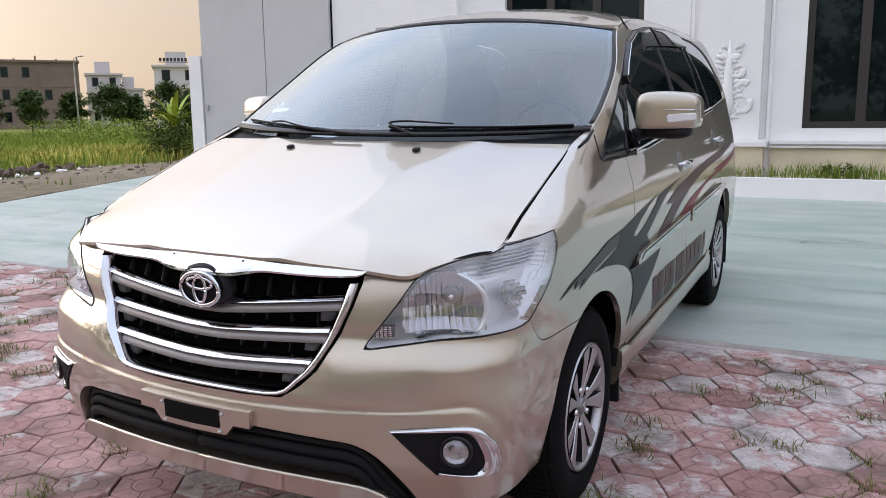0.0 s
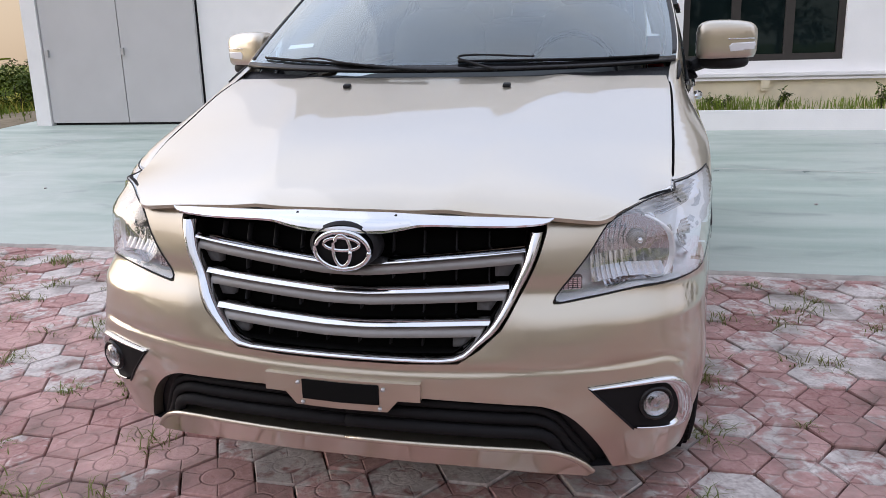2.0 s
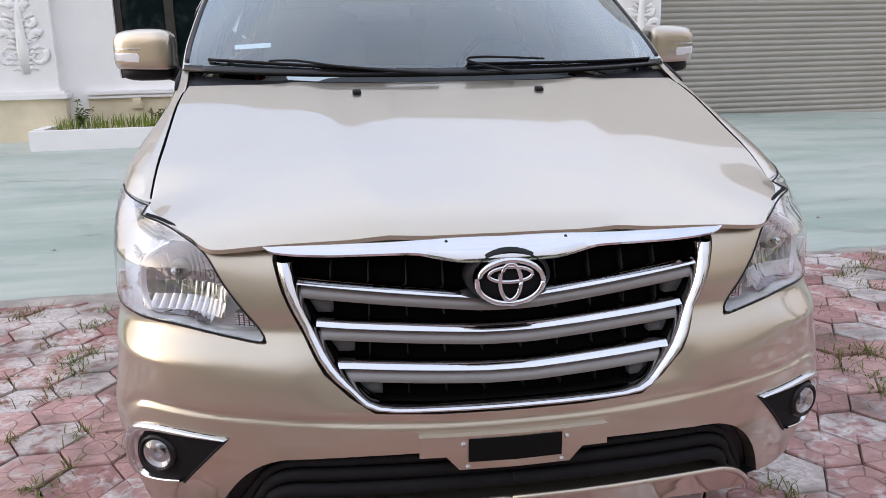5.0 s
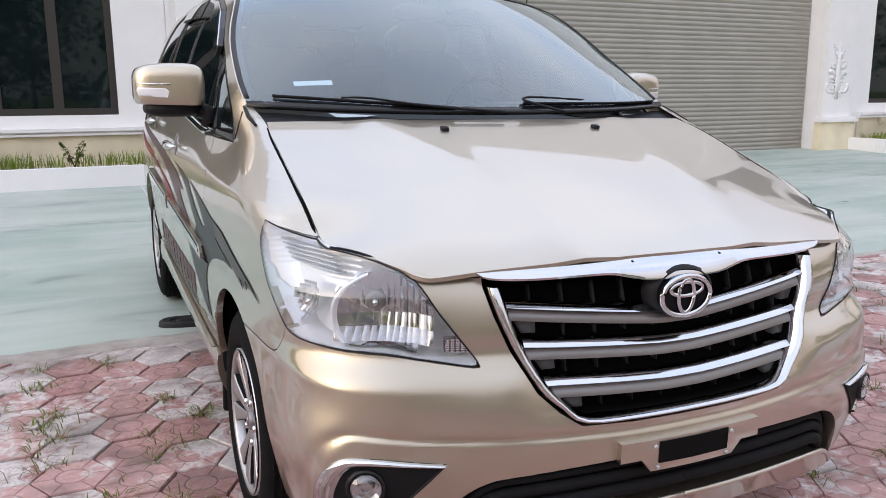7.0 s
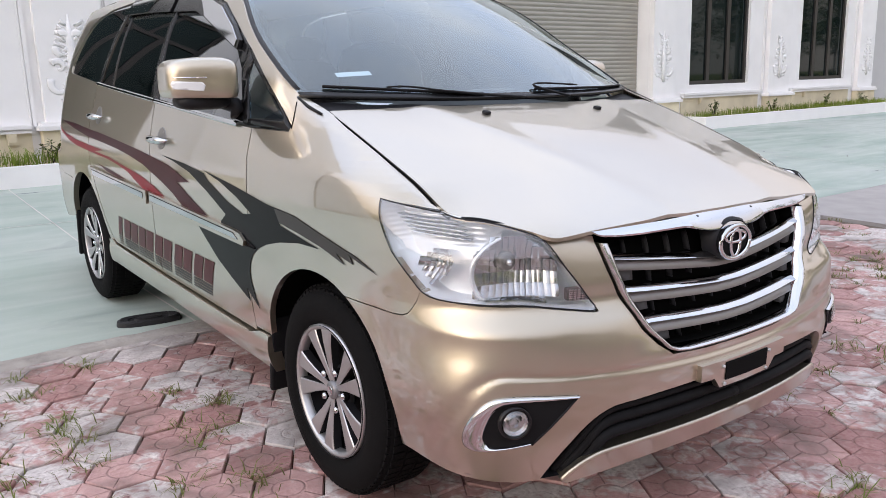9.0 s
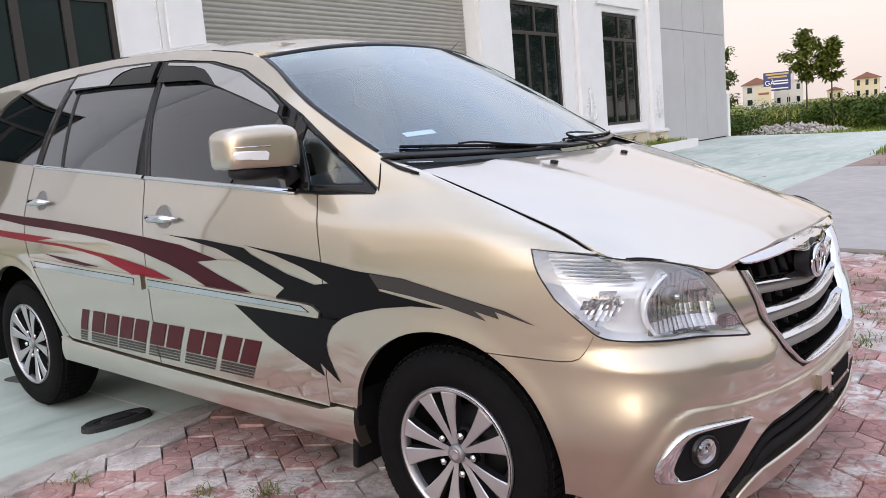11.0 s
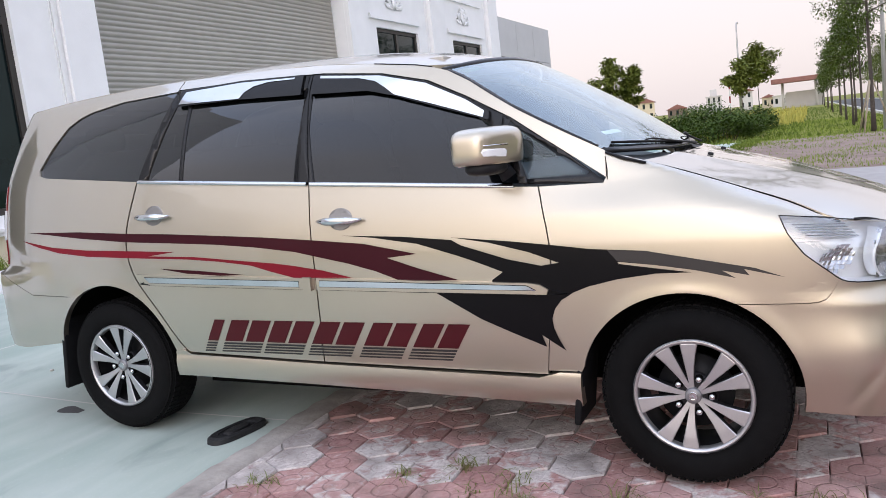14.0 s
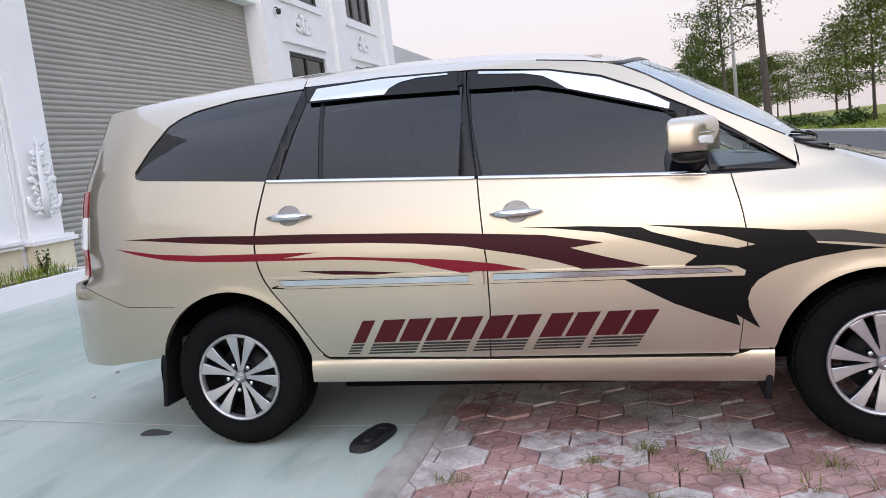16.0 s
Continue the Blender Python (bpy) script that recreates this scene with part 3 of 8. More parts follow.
def window(i, s0, s1, z0, z1, cols=3, transom=0.77):
    root = tagged(empty(f"window_{i}"), "tall dark brown metal window with dark glass", "window", kind="structure")
    fw = 0.075
    bm = bmesh.new()
    fac_box(bm, s0, s0 + fw, 0.12, 0.2, z0, z1)
    fac_box(bm, s1 - fw, s1, 0.12, 0.2, z0, z1)
    fac_box(bm, s0 + fw, s1 - fw, 0.12, 0.2, z0, z0 + fw)
    fac_box(bm, s0 + fw, s1 - fw, 0.12, 0.2, z1 - fw, z1)
    zt = z0 + (z1 - z0) * transom
    if transom < 1:
        fac_box(bm, s0 + fw, s1 - fw, 0.122, 0.198, zt - fw / 2, zt + fw / 2)
    top = z1 - fw
    for k in range(1, cols):
        s = s0 + (s1 - s0) * k / cols
        fac_box(bm, s - fw * 0.7, s + fw * 0.7, 0.12, 0.2, z0 + fw, (zt - fw / 2) if transom < 1 else top)
    if transom < 1:
        sm = (s0 + s1) / 2
        fac_box(bm, sm - fw / 2, sm + fw / 2, 0.12, 0.2, zt + fw / 2, top)
    bmesh.ops.recalc_face_normals(bm, faces=bm.faces[:])
    part("window_frame", bm, M["frame"], root, smooth=False)
    w = (s1 - s0) / cols
    for k in range(cols):
        bm = bmesh.new()
        fac_box(bm, s0 + k * w + fw * 0.6, s0 + (k + 1) * w - fw * 0.6, 0.155, 0.167, z0 + fw * 0.8, zt - 0.01 if transom < 1 else top)
        bmesh.ops.recalc_face_normals(bm, faces=bm.faces[:])
        part("pane", bm, M["pane"], root, smooth=False)
    if transom < 1:
        for k in range(2):
            bm = bmesh.new()
            sm = (s0 + s1) / 2
            a, b = ((s0 + fw * 0.8, sm - 0.01), (sm + 0.01, s1 - fw * 0.8))[k]
            fac_box(bm, a, b, 0.155, 0.167, zt + 0.01, top + 0.01)
            bmesh.ops.recalc_face_normals(bm, faces=bm.faces[:])
            part("pane", bm, M["pane"], root, smooth=False)
    return root


for i, (s0, s1, z0, z1) in enumerate(WINS):
    window(i + 1, s0, s1, z0, z1)
for i, (s0, s1, z0, z1) in enumerate(UPPER):
    window(i + 5, s0, s1, z0, z1, 3, 1.0)

# roller shutter of horizontal corrugations, set back in its opening
bm = bmesh.new()
S0, S1, Z0, Z1 = 3.0, 9.30, 0.20, 4.9
pitch = 0.075
prev, z = None, Z0
for k in range(int((Z1 - Z0) / pitch)):
    for dz, dh in ((0.0, 0.0), (0.010, 0.010), (0.025, 0.018), (0.045, 0.018), (0.060, 0.010), (0.069, 0.0)):
        row = [bm.verts.new(fac(s, 0.345 - dh, Z0 + k * pitch + dz)) for s in (S0, S1)]
        if prev:
            bm.faces.new((prev[0], prev[1], row[1], row[0]))
        prev = row
shutter = tagged(part("roller_shutter", bm, M["shutter"], smooth=True), "closed beige-grey corrugated steel roller shutter", "shutter", kind="structure")

# pillars either side of the openings, with plinths
def pillar(name, s0, s1, z1, proud=0.10, plinth=True):
    root = tagged(empty(name), "white rendered pillar with a stepped base", "pillar", kind="structure")
    bm = bmesh.new()
    zg = drive_z(*fac(s0, 0, 0).xy) - 0.25
    fac_box(bm, s0, s1, 0.058 - proud, 0.058, zg, z1)
    bmesh.ops.recalc_face_normals(bm, faces=bm.faces[:])
    part("shaft", bm, M["wall"], root, smooth=False)
    if plinth:
        k = 0.72
        zb = drive_z(*fac(s0, 0, 0).xy)
        bm = bmesh.new()
        fac_box(bm, s0 - 0.06, s1 + 0.06, -proud, 0.05, zg, zb + 0.66 * k)
        bmesh.ops.recalc_face_normals(bm, faces=bm.faces[:])
        part("plinth", bm, M["cream"], root, smooth=False)
        bm = bmesh.new()
        fac_box(bm, s0 - 0.10, s1 + 0.10, -proud - 0.05, 0.05, zb + 0.66 * k, zb + 0.73 * k)
        fac_box(bm, s0 - 0.07, s1 + 0.07, -proud - 0.025, 0.05, zb + 0.73 * k, zb + 0.78 * k)
        bmesh.ops.recalc_face_normals(bm, faces=bm.faces[:])
        part("moulding", bm, M["wall"], root, smooth=False)
    return root


pillar("pillar_1", 2.44, 2.985, 7.4, 0.05)
pillar("pillar_2", 9.315, 10.0, 7.4, 0.10)
pillar("pillar_3", -1.15, -0.45, 7.4)
pillar("pillar_4", -5.0, -4.33, 7.4)
pillar("pillar_5", 13.25, 14.1, 7.4)
pillar("pillar_6", 17.3, 18.05, 7.4)

# cream dado with a white ledge under the windows, and a planting strip behind a white kerb
for i, (s0, s1, k) in enumerate(((-4.05, -1.3, 0.76), (-0.32, 2.28, 0.76), (10.3, 13.0, 0.88), (14.3, 17.0, 0.88))):
    zb = drive_z(*fac((s0 + s1) / 2, 0, 0).xy)
    bm = bmesh.new()
    fac_box(bm, s0, s1, 0.03, 0.059, zb - 0.3, zb + 0.60 * k)
    bmesh.ops.recalc_face_normals(bm, faces=bm.faces[:])
    tagged(part(f"dado_{i + 1}", bm, M["cream"], smooth=False), "weathered cream dado under the window", "dado", kind="structure")
    bm = bmesh.new()
    for d, a, b in ((0.05, 0.60, 0.635), (0.025, 0.635, 0.66), (0.07, 0.66, 0.71)):
        fac_box(bm, s0, s1, 0.03 - d, 0.059, zb + a * k, zb + b * k)
    bmesh.ops.recalc_face_normals(bm, faces=bm.faces[:])
    tagged(part(f"ledge_{i + 1}", bm, M["wall"], smooth=False), "stepped white ledge under the window", "ledge", kind="structure")
for i, (s0, s1, k) in enumerate(((-4.5, 2.62, 0.88), (9.95, 18.6, 0.95))):
    bm = bmesh.new()
    n = 14
    for j in range(n):
        a, b = s0 + (s1 - s0) * j / n, s0 + (s1 - s0) * (j + 1) / n
        zb = drive_z(*fac((a + b) / 2, -0.6, 0).xy)
        fac_box(bm, a, b, -0.78, -0.66, zb - 0.2, zb + 0.23 * k)
    zb = drive_z(*fac(s0, -0.4, 0).xy)
    fac_box(bm, s0, s0 + 0.12, -0.655, 0.0, zb - 0.2, zb + 0.225 * k)
    fac_box(bm, s1 - 0.12, s1, -0.655, 0.0, drive_z(*fac(s1, -0.4, 0).xy) - 0.2, drive_z(*fac(s1, -0.4, 0).xy) + 0.225 * k)
    bmesh.ops.recalc_face_normals(bm, faces=bm.faces[:])
    tagged(part(f"planter_kerb_{i + 1}", bm, M["wall"], smooth=False), "low white kerb of the planting strip", "kerb", kind="structure")
    bm = bmesh.new()
    for j in range(n):
        a, b = s0 + 0.13 + (s1 - s0 - 0.26) * j / n, s0 + 0.13 + (s1 - s0 - 0.26) * (j + 1) / n
        zb = drive_z(*fac((a + b) / 2, -0.6, 0).xy)
        fac_box(bm, a, b, -0.65, 0.02, zb - 0.1, zb + 0.17 * k)
    bmesh.ops.recalc_face_normals(bm, faces=bm.faces[:])
    tagged(part(f"planting_soil_{i + 1}", bm, M["soil"], smooth=False), "dark soil in the planting strip", "soil", kind="structure")

# grey hoarding panels closing the yard at both ends
def hoarding(name, seams, z1, breaks, post=None):
    root = tagged(empty(name), "tall pale grey sheet hoarding with narrow seams", "hoarding", kind="structure")
    for a, b in zip(seams, seams[1:]):
        zb = drive_z(*fac((a + b) / 2, 0, 0).xy) + 0.03
        for c, d in zip((zb, *breaks), (*breaks, z1)):
            bm = bmesh.new()
            fac_box(bm, a + 0.008, b - 0.008, 0.0, 0.05, c + 0.008, d - 0.008)
            bmesh.ops.recalc_face_normals(bm, faces=bm.faces[:])
            part("panel", bm, M["panel"], root, smooth=False)
    bm = bmesh.new()
    fac_box(bm, seams[0], seams[-1], 0.06, 0.3, drive_z(*fac(seams[0], 0, 0).xy) - 0.1, z1 - 0.02)
    bmesh.ops.recalc_face_normals(bm, faces=bm.faces[:])
    part("backing", bm, M["alloy_dark"], root, smooth=False)
    if post:
        bm = bmesh.new()
        fac_box(bm, post[0], post[1], -0.02, 0.2, drive_z(*fac(post[0], 0, 0).xy), post[2])
        bmesh.ops.recalc_face_normals(bm, faces=bm.faces[:])
        part("post", bm, M["wall"], root, smooth=False)
    return root


hoarding("hoarding_west", (-8.93, -7.64, -6.43), 3.9, (), (-9.2, -8.95, 2.25))
hoarding("hoarding_east", (18.12, 19.8, 21.55, 23.45), 4.77, (3.6,), (23.47, 23.70, 1.7))


# ---- the minivan: skin surfaces ----
from mathutils.geometry import tessellate_polygon

# Car frame: x to its left, y towards its tail, z up, the origin on the ground under the front axle.
CAR = pose(0.020, 0.003, 0.008, 1.30, 0.65, 0.05)
PLAN = [(0, -0.832), (0.2, -0.826), (0.4, -0.802), (0.55, -0.767), (0.67, -0.715), (0.76, -0.640), (0.82, -0.545), (0.856, -0.43), (0.875, -0.28), (0.885, -0.1),
        (0.890, 0.3), (0.891, 1.0), (0.891, 2.0), (0.888, 2.7), (0.882, 3.1), (0.872, 3.38), (0.843, 3.56), (0.75, 3.68), (0.57, 3.75), (0.3, 3.785), (0, 3.79)]


def plan_curve():
    pts = []
    P = [Vector(p) for p in PLAN]
    P = [Vector((-P[1].x, P[1].y))] + P + [Vector((-P[-2].x, P[-2].y))]
    for i in range(1, len(P) - 2):
        for k in range(16):
            t = k / 16
            a, b, c, d = P[i - 1], P[i], P[i + 1], P[i + 2]
            pts.append(0.5 * ((2 * b) + (c - a) * t + (2 * a - 5 * b + 4 * c - d) * t * t + (3 * b - a - 3 * c + d) * t**3))
    pts.append(P[-2])
    xy = np.array([tuple(p) for p in pts])
    s = np.concatenate([[0], np.cumsum(np.hypot(*np.diff(xy, axis=0).T))])
    k = np.argmin(abs(xy[:, 1] - 0.5))
    s = s - s[k] + xy[k, 1]
    tan = np.gradient(xy, s, axis=0)
    nrm = np.stack([-tan[:, 1] * -1, -tan[:, 0]], 1)
    nrm /= np.linalg.norm(nrm, axis=1)[:, None]
    return s, xy, nrm


PS, PXY, PNR = plan_curve()
S_NOSE, S_TAIL = float(PS[0]), float(PS[-1])


def sx(x):
    """Length along the plan at which the front half is x wide."""
    k = int(np.searchsorted(PXY[:, 1], 0.0))
    return float(np.interp(x, PXY[:k, 0], PS[:k]))


def sy(y):
    return float(np.interp(y, PXY[:, 1], PS))


SIDE_OFF = [(0.20, -0.085), (0.27, -0.062), (0.33, -0.045), (0.40, -0.03), (0.50, -0.012), (0.62, -0.002), (0.75, 0.0), (0.88, -0.003), (0.98, -0.014), (1.06, -0.030), (1.12, -0.045),
            (1.18, -0.060), (1.30, -0.092), (1.45, -0.146), (1.57, -0.205), (1.64, -0.250), (1.70, -0.31)]
NOSE_OFF = [(0.22, -0.06), (0.30, -0.035), (0.38, -0.01), (0.45, 0.0), (0.55, -0.003), (0.60, -0.017), (0.70, -0.050), (0.80, -0.066), (0.87, -0.095), (0.93, -0.15), (1.0, -0.24)]
SHELF = [(-0.15, 0.0), (-0.10, 0.007), (-0.06, 0.014), (-0.03, 0.017), (-0.005, 0.014), (0.02, 0.004), (0.045, -0.004), (0.09, 0.0)]
TAIL_OFF = [(0.25, -0.08), (0.40, -0.01), (0.60, 0.0), (0.80, -0.005), (0.84, -0.06), (1.0, -0.07), (1.25, -0.11), (1.45, -0.20), (1.62, -0.30), (1.70, -0.36)]
HOOD_EDGE = [(-0.66, 0.885), (-0.47, 0.932), (-0.33, 0.995), (-0.2, 1.045), (-0.05, 1.10), (0.12, 1.160), (0.25, 1.20), (0.4, 1.24)]
RAIL = [(0.25, 1.20), (0.6, 1.392), (0.9, 1.575), (1.2, 1.637), (1.6, 1.678), (2.1, 1.692), (2.7, 1.687), (3.1, 1.667), (3.4, 1.640)]


LENGTHEN = [(-0.85, -0.013), (-0.6, -0.013), (-0.25, -0.006), (0.0, 0.0), (0.5, 0.013), (1.3, 0.022), (2.1, 0.019), (2.4, 0.015), (2.75, 0.004), (3.25, -0.008), (3.8, -0.008)]


def along(y):
    return y + curve_at(LENGTHEN, y)


def skin(s, z, lift=0.0, side=1):
    """The body's outer skin: s along the plan from the nose, z up."""
    x, y = np.interp(s, PS, PXY[:, 0]), np.interp(s, PS, PXY[:, 1])
    nx, ny = np.interp(s, PS, PNR[:, 0]), np.interp(s, PS, PNR[:, 1])
    wf, wr = 1 - ease(s, -1.0, -0.45), ease(s, 3.25, 3.75)
    off = curve_at(SIDE_OFF, z) * (1 - wf) * (1 - wr)
    if wf > 0:
        off += curve_at(NOSE_OFF, z) * wf
        off += curve_at(SHELF, z - 0.674 - 0.032 * ease(abs(x), 0.5, 0.8)) * ease(abs(x), 0.33, 0.46) * wf
    if wr > 0:
        off += curve_at(TAIL_OFF, z) * wr
    # fuller bumper corners
    if s < 0 and z < 0.72:
        off += (0.028 * math.exp(-(((s + 0.66) / 0.2) ** 2)) + 0.026 * math.exp(-(((s + 0.46) / 0.2) ** 2)) * (1 - ease(z, 0.42, 0.66))) * (1 - ease(z, 0.65, 0.72))
        off += 0.016 * math.exp(-(((s + 0.60) / 0.11) ** 2)) * (1 - ease(z, 0.50, 0.64))
    # the upper bumper tucks in over a crisp ledge that runs across and turns down behind the fog lamps
    if s < -0.36 and z < 0.66:
        a, b = z - 0.531 - 0.030 * (abs(x) / 0.7) ** 2 + 0.055, 0.82 * (s + 0.480 + 0.60 * (z - 0.297)) + 0.055
        d = (math.hypot(a, b) if a > 0 and b > 0 else max(a, b)) - 0.055
        fade = ease(z, 0.27, 0.36)
        off += (-0.006 * math.exp(-d / 0.018) if d > 0 else -0.006 * (1 - ease(-d, 0.0, 0.015 + 0.014 * ease(b - a, -0.03, 0.03)))) * fade
    # the lamps' upper edge leans back under the bonnet
    if -0.78 < s < -0.42:
        off -= 0.042 * math.sin(math.pi * (s + 0.78) / 0.36) * ease(z, 0.84, 0.925)
    # the cabin draws in towards the windscreen
    off -= 0.034 * (1 - ease(y, 0.2, 0.75)) * ease(z, 0.98, 1.12) * (1 - wf)
    # shoulders of the front wings roll over to the bonnet's edge
    if y < 0.42 and wf < 1:
        zt = curve_at(HOOD_EDGE, y)
        h = 0.10
        u = (z - (zt - h)) / h
        if u > 0:
            d = max(0.0, (x + off * nx) - 0.766)
            off -= d * (1 - math.sqrt(max(0.0, 1 - min(u, 1) ** 2))) * (1 - ease(y, 0.12, 0.42)) * (1 - wf)
    # lips round the wheel openings
    for yc, r in ((0.01, 0.375), (2.745, 0.405)):
        q = math.hypot(y - yc, z - 0.33) - r
        if -0.1 < q < 0.08 and abs(x) > 0.7:
            off += 0.004 * math.exp(-((q / 0.03) ** 2))
    off += lift
    return Vector((side * (x + nx * off), along(y + ny * off), z))


HOOD_C = [(-0.76, 0.895), (-0.70, 0.930), (-0.6, 0.972), (-0.4, 1.045), (-0.2, 1.105), (0.0, 1.158), (0.14, 1.194), (0.3, 1.23)]
HOOD_D = [(-0.76, 0.105), (-0.666, 0.088), (-0.6, 0.079), (-0.53, 0.078), (-0.469, 0.0775), (-0.36, 0.0725), (-0.2, 0.0615), (0.0, 0.040), (0.14, 0.033), (0.3, 0.03)]


def bonnet(x, y, lift=0.0, side=1):
    u = abs(x) / 0.757
    z = curve_at(HOOD_C, y) - curve_at(HOOD_D, y) * u**2.3
    z -= 0.016 * math.exp(-(((y + 0.45) / 0.085) ** 2)) * u**9          # the corner dips over the lamp
    z += 0.006 * math.exp(-(((abs(x) - 0.40 - 0.22 * y) / 0.05) ** 2))      # soft ridges
    return Vector((side * x * 1.012, along(y), z + lift))


ROOF_C = [(0.75, 1.615), (0.9, 1.660), (1.1, 1.702), (1.4, 1.738), (1.8, 1.757), (2.2, 1.760), (2.7, 1.746), (3.1, 1.715), (3.32, 1.69), (3.5, 1.65)]


def roof(x, y, lift=0.0, side=1):
    e = skin(y, curve_at(RAIL, y))
    u = min(1.0, abs(x) / e.x)
    z = e.z + (curve_at(ROOF_C, y) - e.z) * (1 - u**2.4)
    return Vector((side * x, along(y), z + lift))


def screen(a, b, lift=0.0, side=1):
    """The windscreen: a from -1 to 1 across, b from 0 at the cowl to 1 at the roof."""
    u = abs(a)
    ye = 0.272 + 0.650 * b
    e = skin(ye, curve_at(RAIL, ye), -0.004)
    c = Vector((0, 0.085 + 0.725 * b, 1.196 + 0.445 * b))
    p = c.lerp(e, u**2.3)
    p.x = a * e.x
    p += Vector((0, -0.52, 0.85)) * (0.018 * math.sin(math.pi * min(1, max(0, b))) * (1 - u**4) + lift)
    p.x *= side
    return p


# ---- panels cut out of a skin ----
def clip_half(poly, axis, limit, keep_more):
    out = []
    for i, p in enumerate(poly):
        q = poly[i - 1]
        pin, qin = (p[axis] >= limit) == keep_more or p[axis] == limit, (q[axis] >= limit) == keep_more or q[axis] == limit
        if pin != qin:
            t = (limit - q[axis]) / (p[axis] - q[axis])
            r = [q[0] + t * (p[0] - q[0]), q[1] + t * (p[1] - q[1])]
            r[axis] = limit
            out.append(tuple(r))
        if pin:
            out.append(p)
    return out


def smooth_line(pts, n=4, closed=False):
    """More points on a soft curve through the given ones."""
    out, N = [], len(pts)
    rng = range(N if closed else N - 1)
    for i in rng:
        a, b, c, d = (pts[(i + k) % N] if closed else pts[min(max(i + k, 0), N - 1)] for k in (-1, 0, 1, 2))
        for k in range(n):
            t = k / n
            out.append(tuple(0.5 * ((2 * b[j]) + (c[j] - a[j]) * t + (2 * a[j] - 5 * b[j] + 4 * c[j] - d[j]) * t * t + (3 * b[j] - a[j] - 3 * c[j] + d[j]) * t**3) for j in (0, 1)))
    if not closed:
        out.append(tuple(pts[-1]))
    return out


def cells_of(shape, axis, step, whole=False):
    """The pieces of an outline, or of one convex piece, between grid lines across an axis."""
    if axis == 0 and not whole:
        flat = [Vector((p[0], p[1], 0)) for p in shape]
        tris = [[shape[k] for k in t] for t in tessellate_polygon([flat])]
    else:
        tris = [shape]
    for t in tris:
        lo, hi = min(p[axis] for p in t), max(p[axis] for p in t)
        for i in range(math.floor(lo / step), max(math.floor(lo / step) + 1, math.ceil(hi / step))):
            c = clip_half(clip_half(t, axis, i * step, True), axis, (i + 1) * step, False)
            if len(c) > 2:
                yield i, c


def add_panel(bm, poly, surf, cell=(0.04, 0.03), lift=0.0, thick=0.02, side=1, whole=False):
    """Lays the outline (in the surface's own two measures) on the surface, with edges turned in by thick."""
    area = sum(poly[i - 1][0] * p[1] - p[0] * poly[i - 1][1] for i, p in enumerate(poly))
    if (area < 0) != (side < 0):
        poly = poly[::-1]
    verts, faces = {}, []
    def at(p):
        k = (round(p[0], 5), round(p[1], 5))
        if k not in verts:
            verts[k] = bm.verts.new(surf(p[0], p[1], lift, side))
        return k
    for i, tri in cells_of(poly, 0, cell[0], whole):
        for j, c in cells_of(tri, 1, cell[1]):
            ks = []
            for p in c:
                k = (round(p[0], 5), round(p[1], 5))
                if k not in ks:
                    ks.append(k)
            if len(ks) < 3:
                continue
            ar = sum(ks[m - 1][0] * k[1] - k[0] * ks[m - 1][1] for m, k in enumerate(ks))
            if abs(ar) < 1e-8:
                continue
            if (ar < 0) != (side < 0):
                ks = ks[::-1]
            ks = [at(k) for k in ks]
            try:
                faces.append(bm.faces.new([verts[k] for k in ks]))
            except ValueError:
                pass
    if thick:
        own = set(faces)
        inner = {}
        back = {v: k for k, v in verts.items()}
        for f in faces:
            for lp in f.loops:
                if len([g for g in lp.edge.link_faces if g in own]) == 1:
                    ends = lp.vert, lp.link_loop_next.vert
                    if abs(ends[0].co.x) < 0.0008 and abs(ends[1].co.x) < 0.0008:
                        continue          # on the middle line, where the other half joins
                    for v in ends:
                        if v not in inner:
                            inner[v] = bm.verts.new(surf(*back[v], lift - thick, side))
                    try:
                        bm.faces.new((ends[1], ends[0], inner[ends[0]], inner[ends[1]]))
                    except ValueError:
                        pass
    return bm


def panel(name, poly, surf, mat, parent, side=1, label="", **kw):
    bm = bmesh.new()
    add_panel(bm, poly, surf, side=side, **kw)
    return sharp(part(name, bm, mat, parent, label), 40)


def both(name, poly, surf, mat, parent, label="", **kw):
    """One part made of the outline and its mirror image."""
    bm = bmesh.new()
    for sd in (1, -1):
        add_panel(bm, poly, surf, side=sd, **kw)
    bmesh.ops.remove_doubles(bm, verts=bm.verts[:], dist=0.0008)
    return sharp(part(name, bm, mat, parent, label), 40)


def arc(yc, zc, r, a0, a1, n=14):
    return [(yc + r * math.cos(radians(a0 + (a1 - a0) * k / n)), zc + r * math.sin(radians(a0 + (a1 - a0) * k / n))) for k in range(n + 1)]


car = tagged(empty("minivan", CAR), "parked champagne beige metallic minivan with red and black side graphics", "car")

# outlines shared by neighbours, in (s, z)
LAMP_TOP = [(-0.946, 0.708), (-0.900, 0.763), (-0.860, 0.810), (-0.80, 0.877), (-0.72, 0.904), (-0.60, 0.924), (-0.49, 0.932), (-0.40, 0.946), (-0.294, 0.959)]
LAMP_OUT = [(-0.294, 0.959), (-0.316, 0.90), (-0.362, 0.832)]
LAMP_LOW = [(-0.362, 0.832), (-0.43, 0.775), (-0.49, 0.736), (-0.62, 0.729), (-0.735, 0.727), (-0.85, 0.711), (-0.936, 0.698), (-0.946, 0.708)]
LAMP = smooth_line(LAMP_TOP, 4)[:-1] + smooth_line(LAMP_OUT, 3)[:-1] + smooth_line(LAMP_LOW, 4)[:-1]
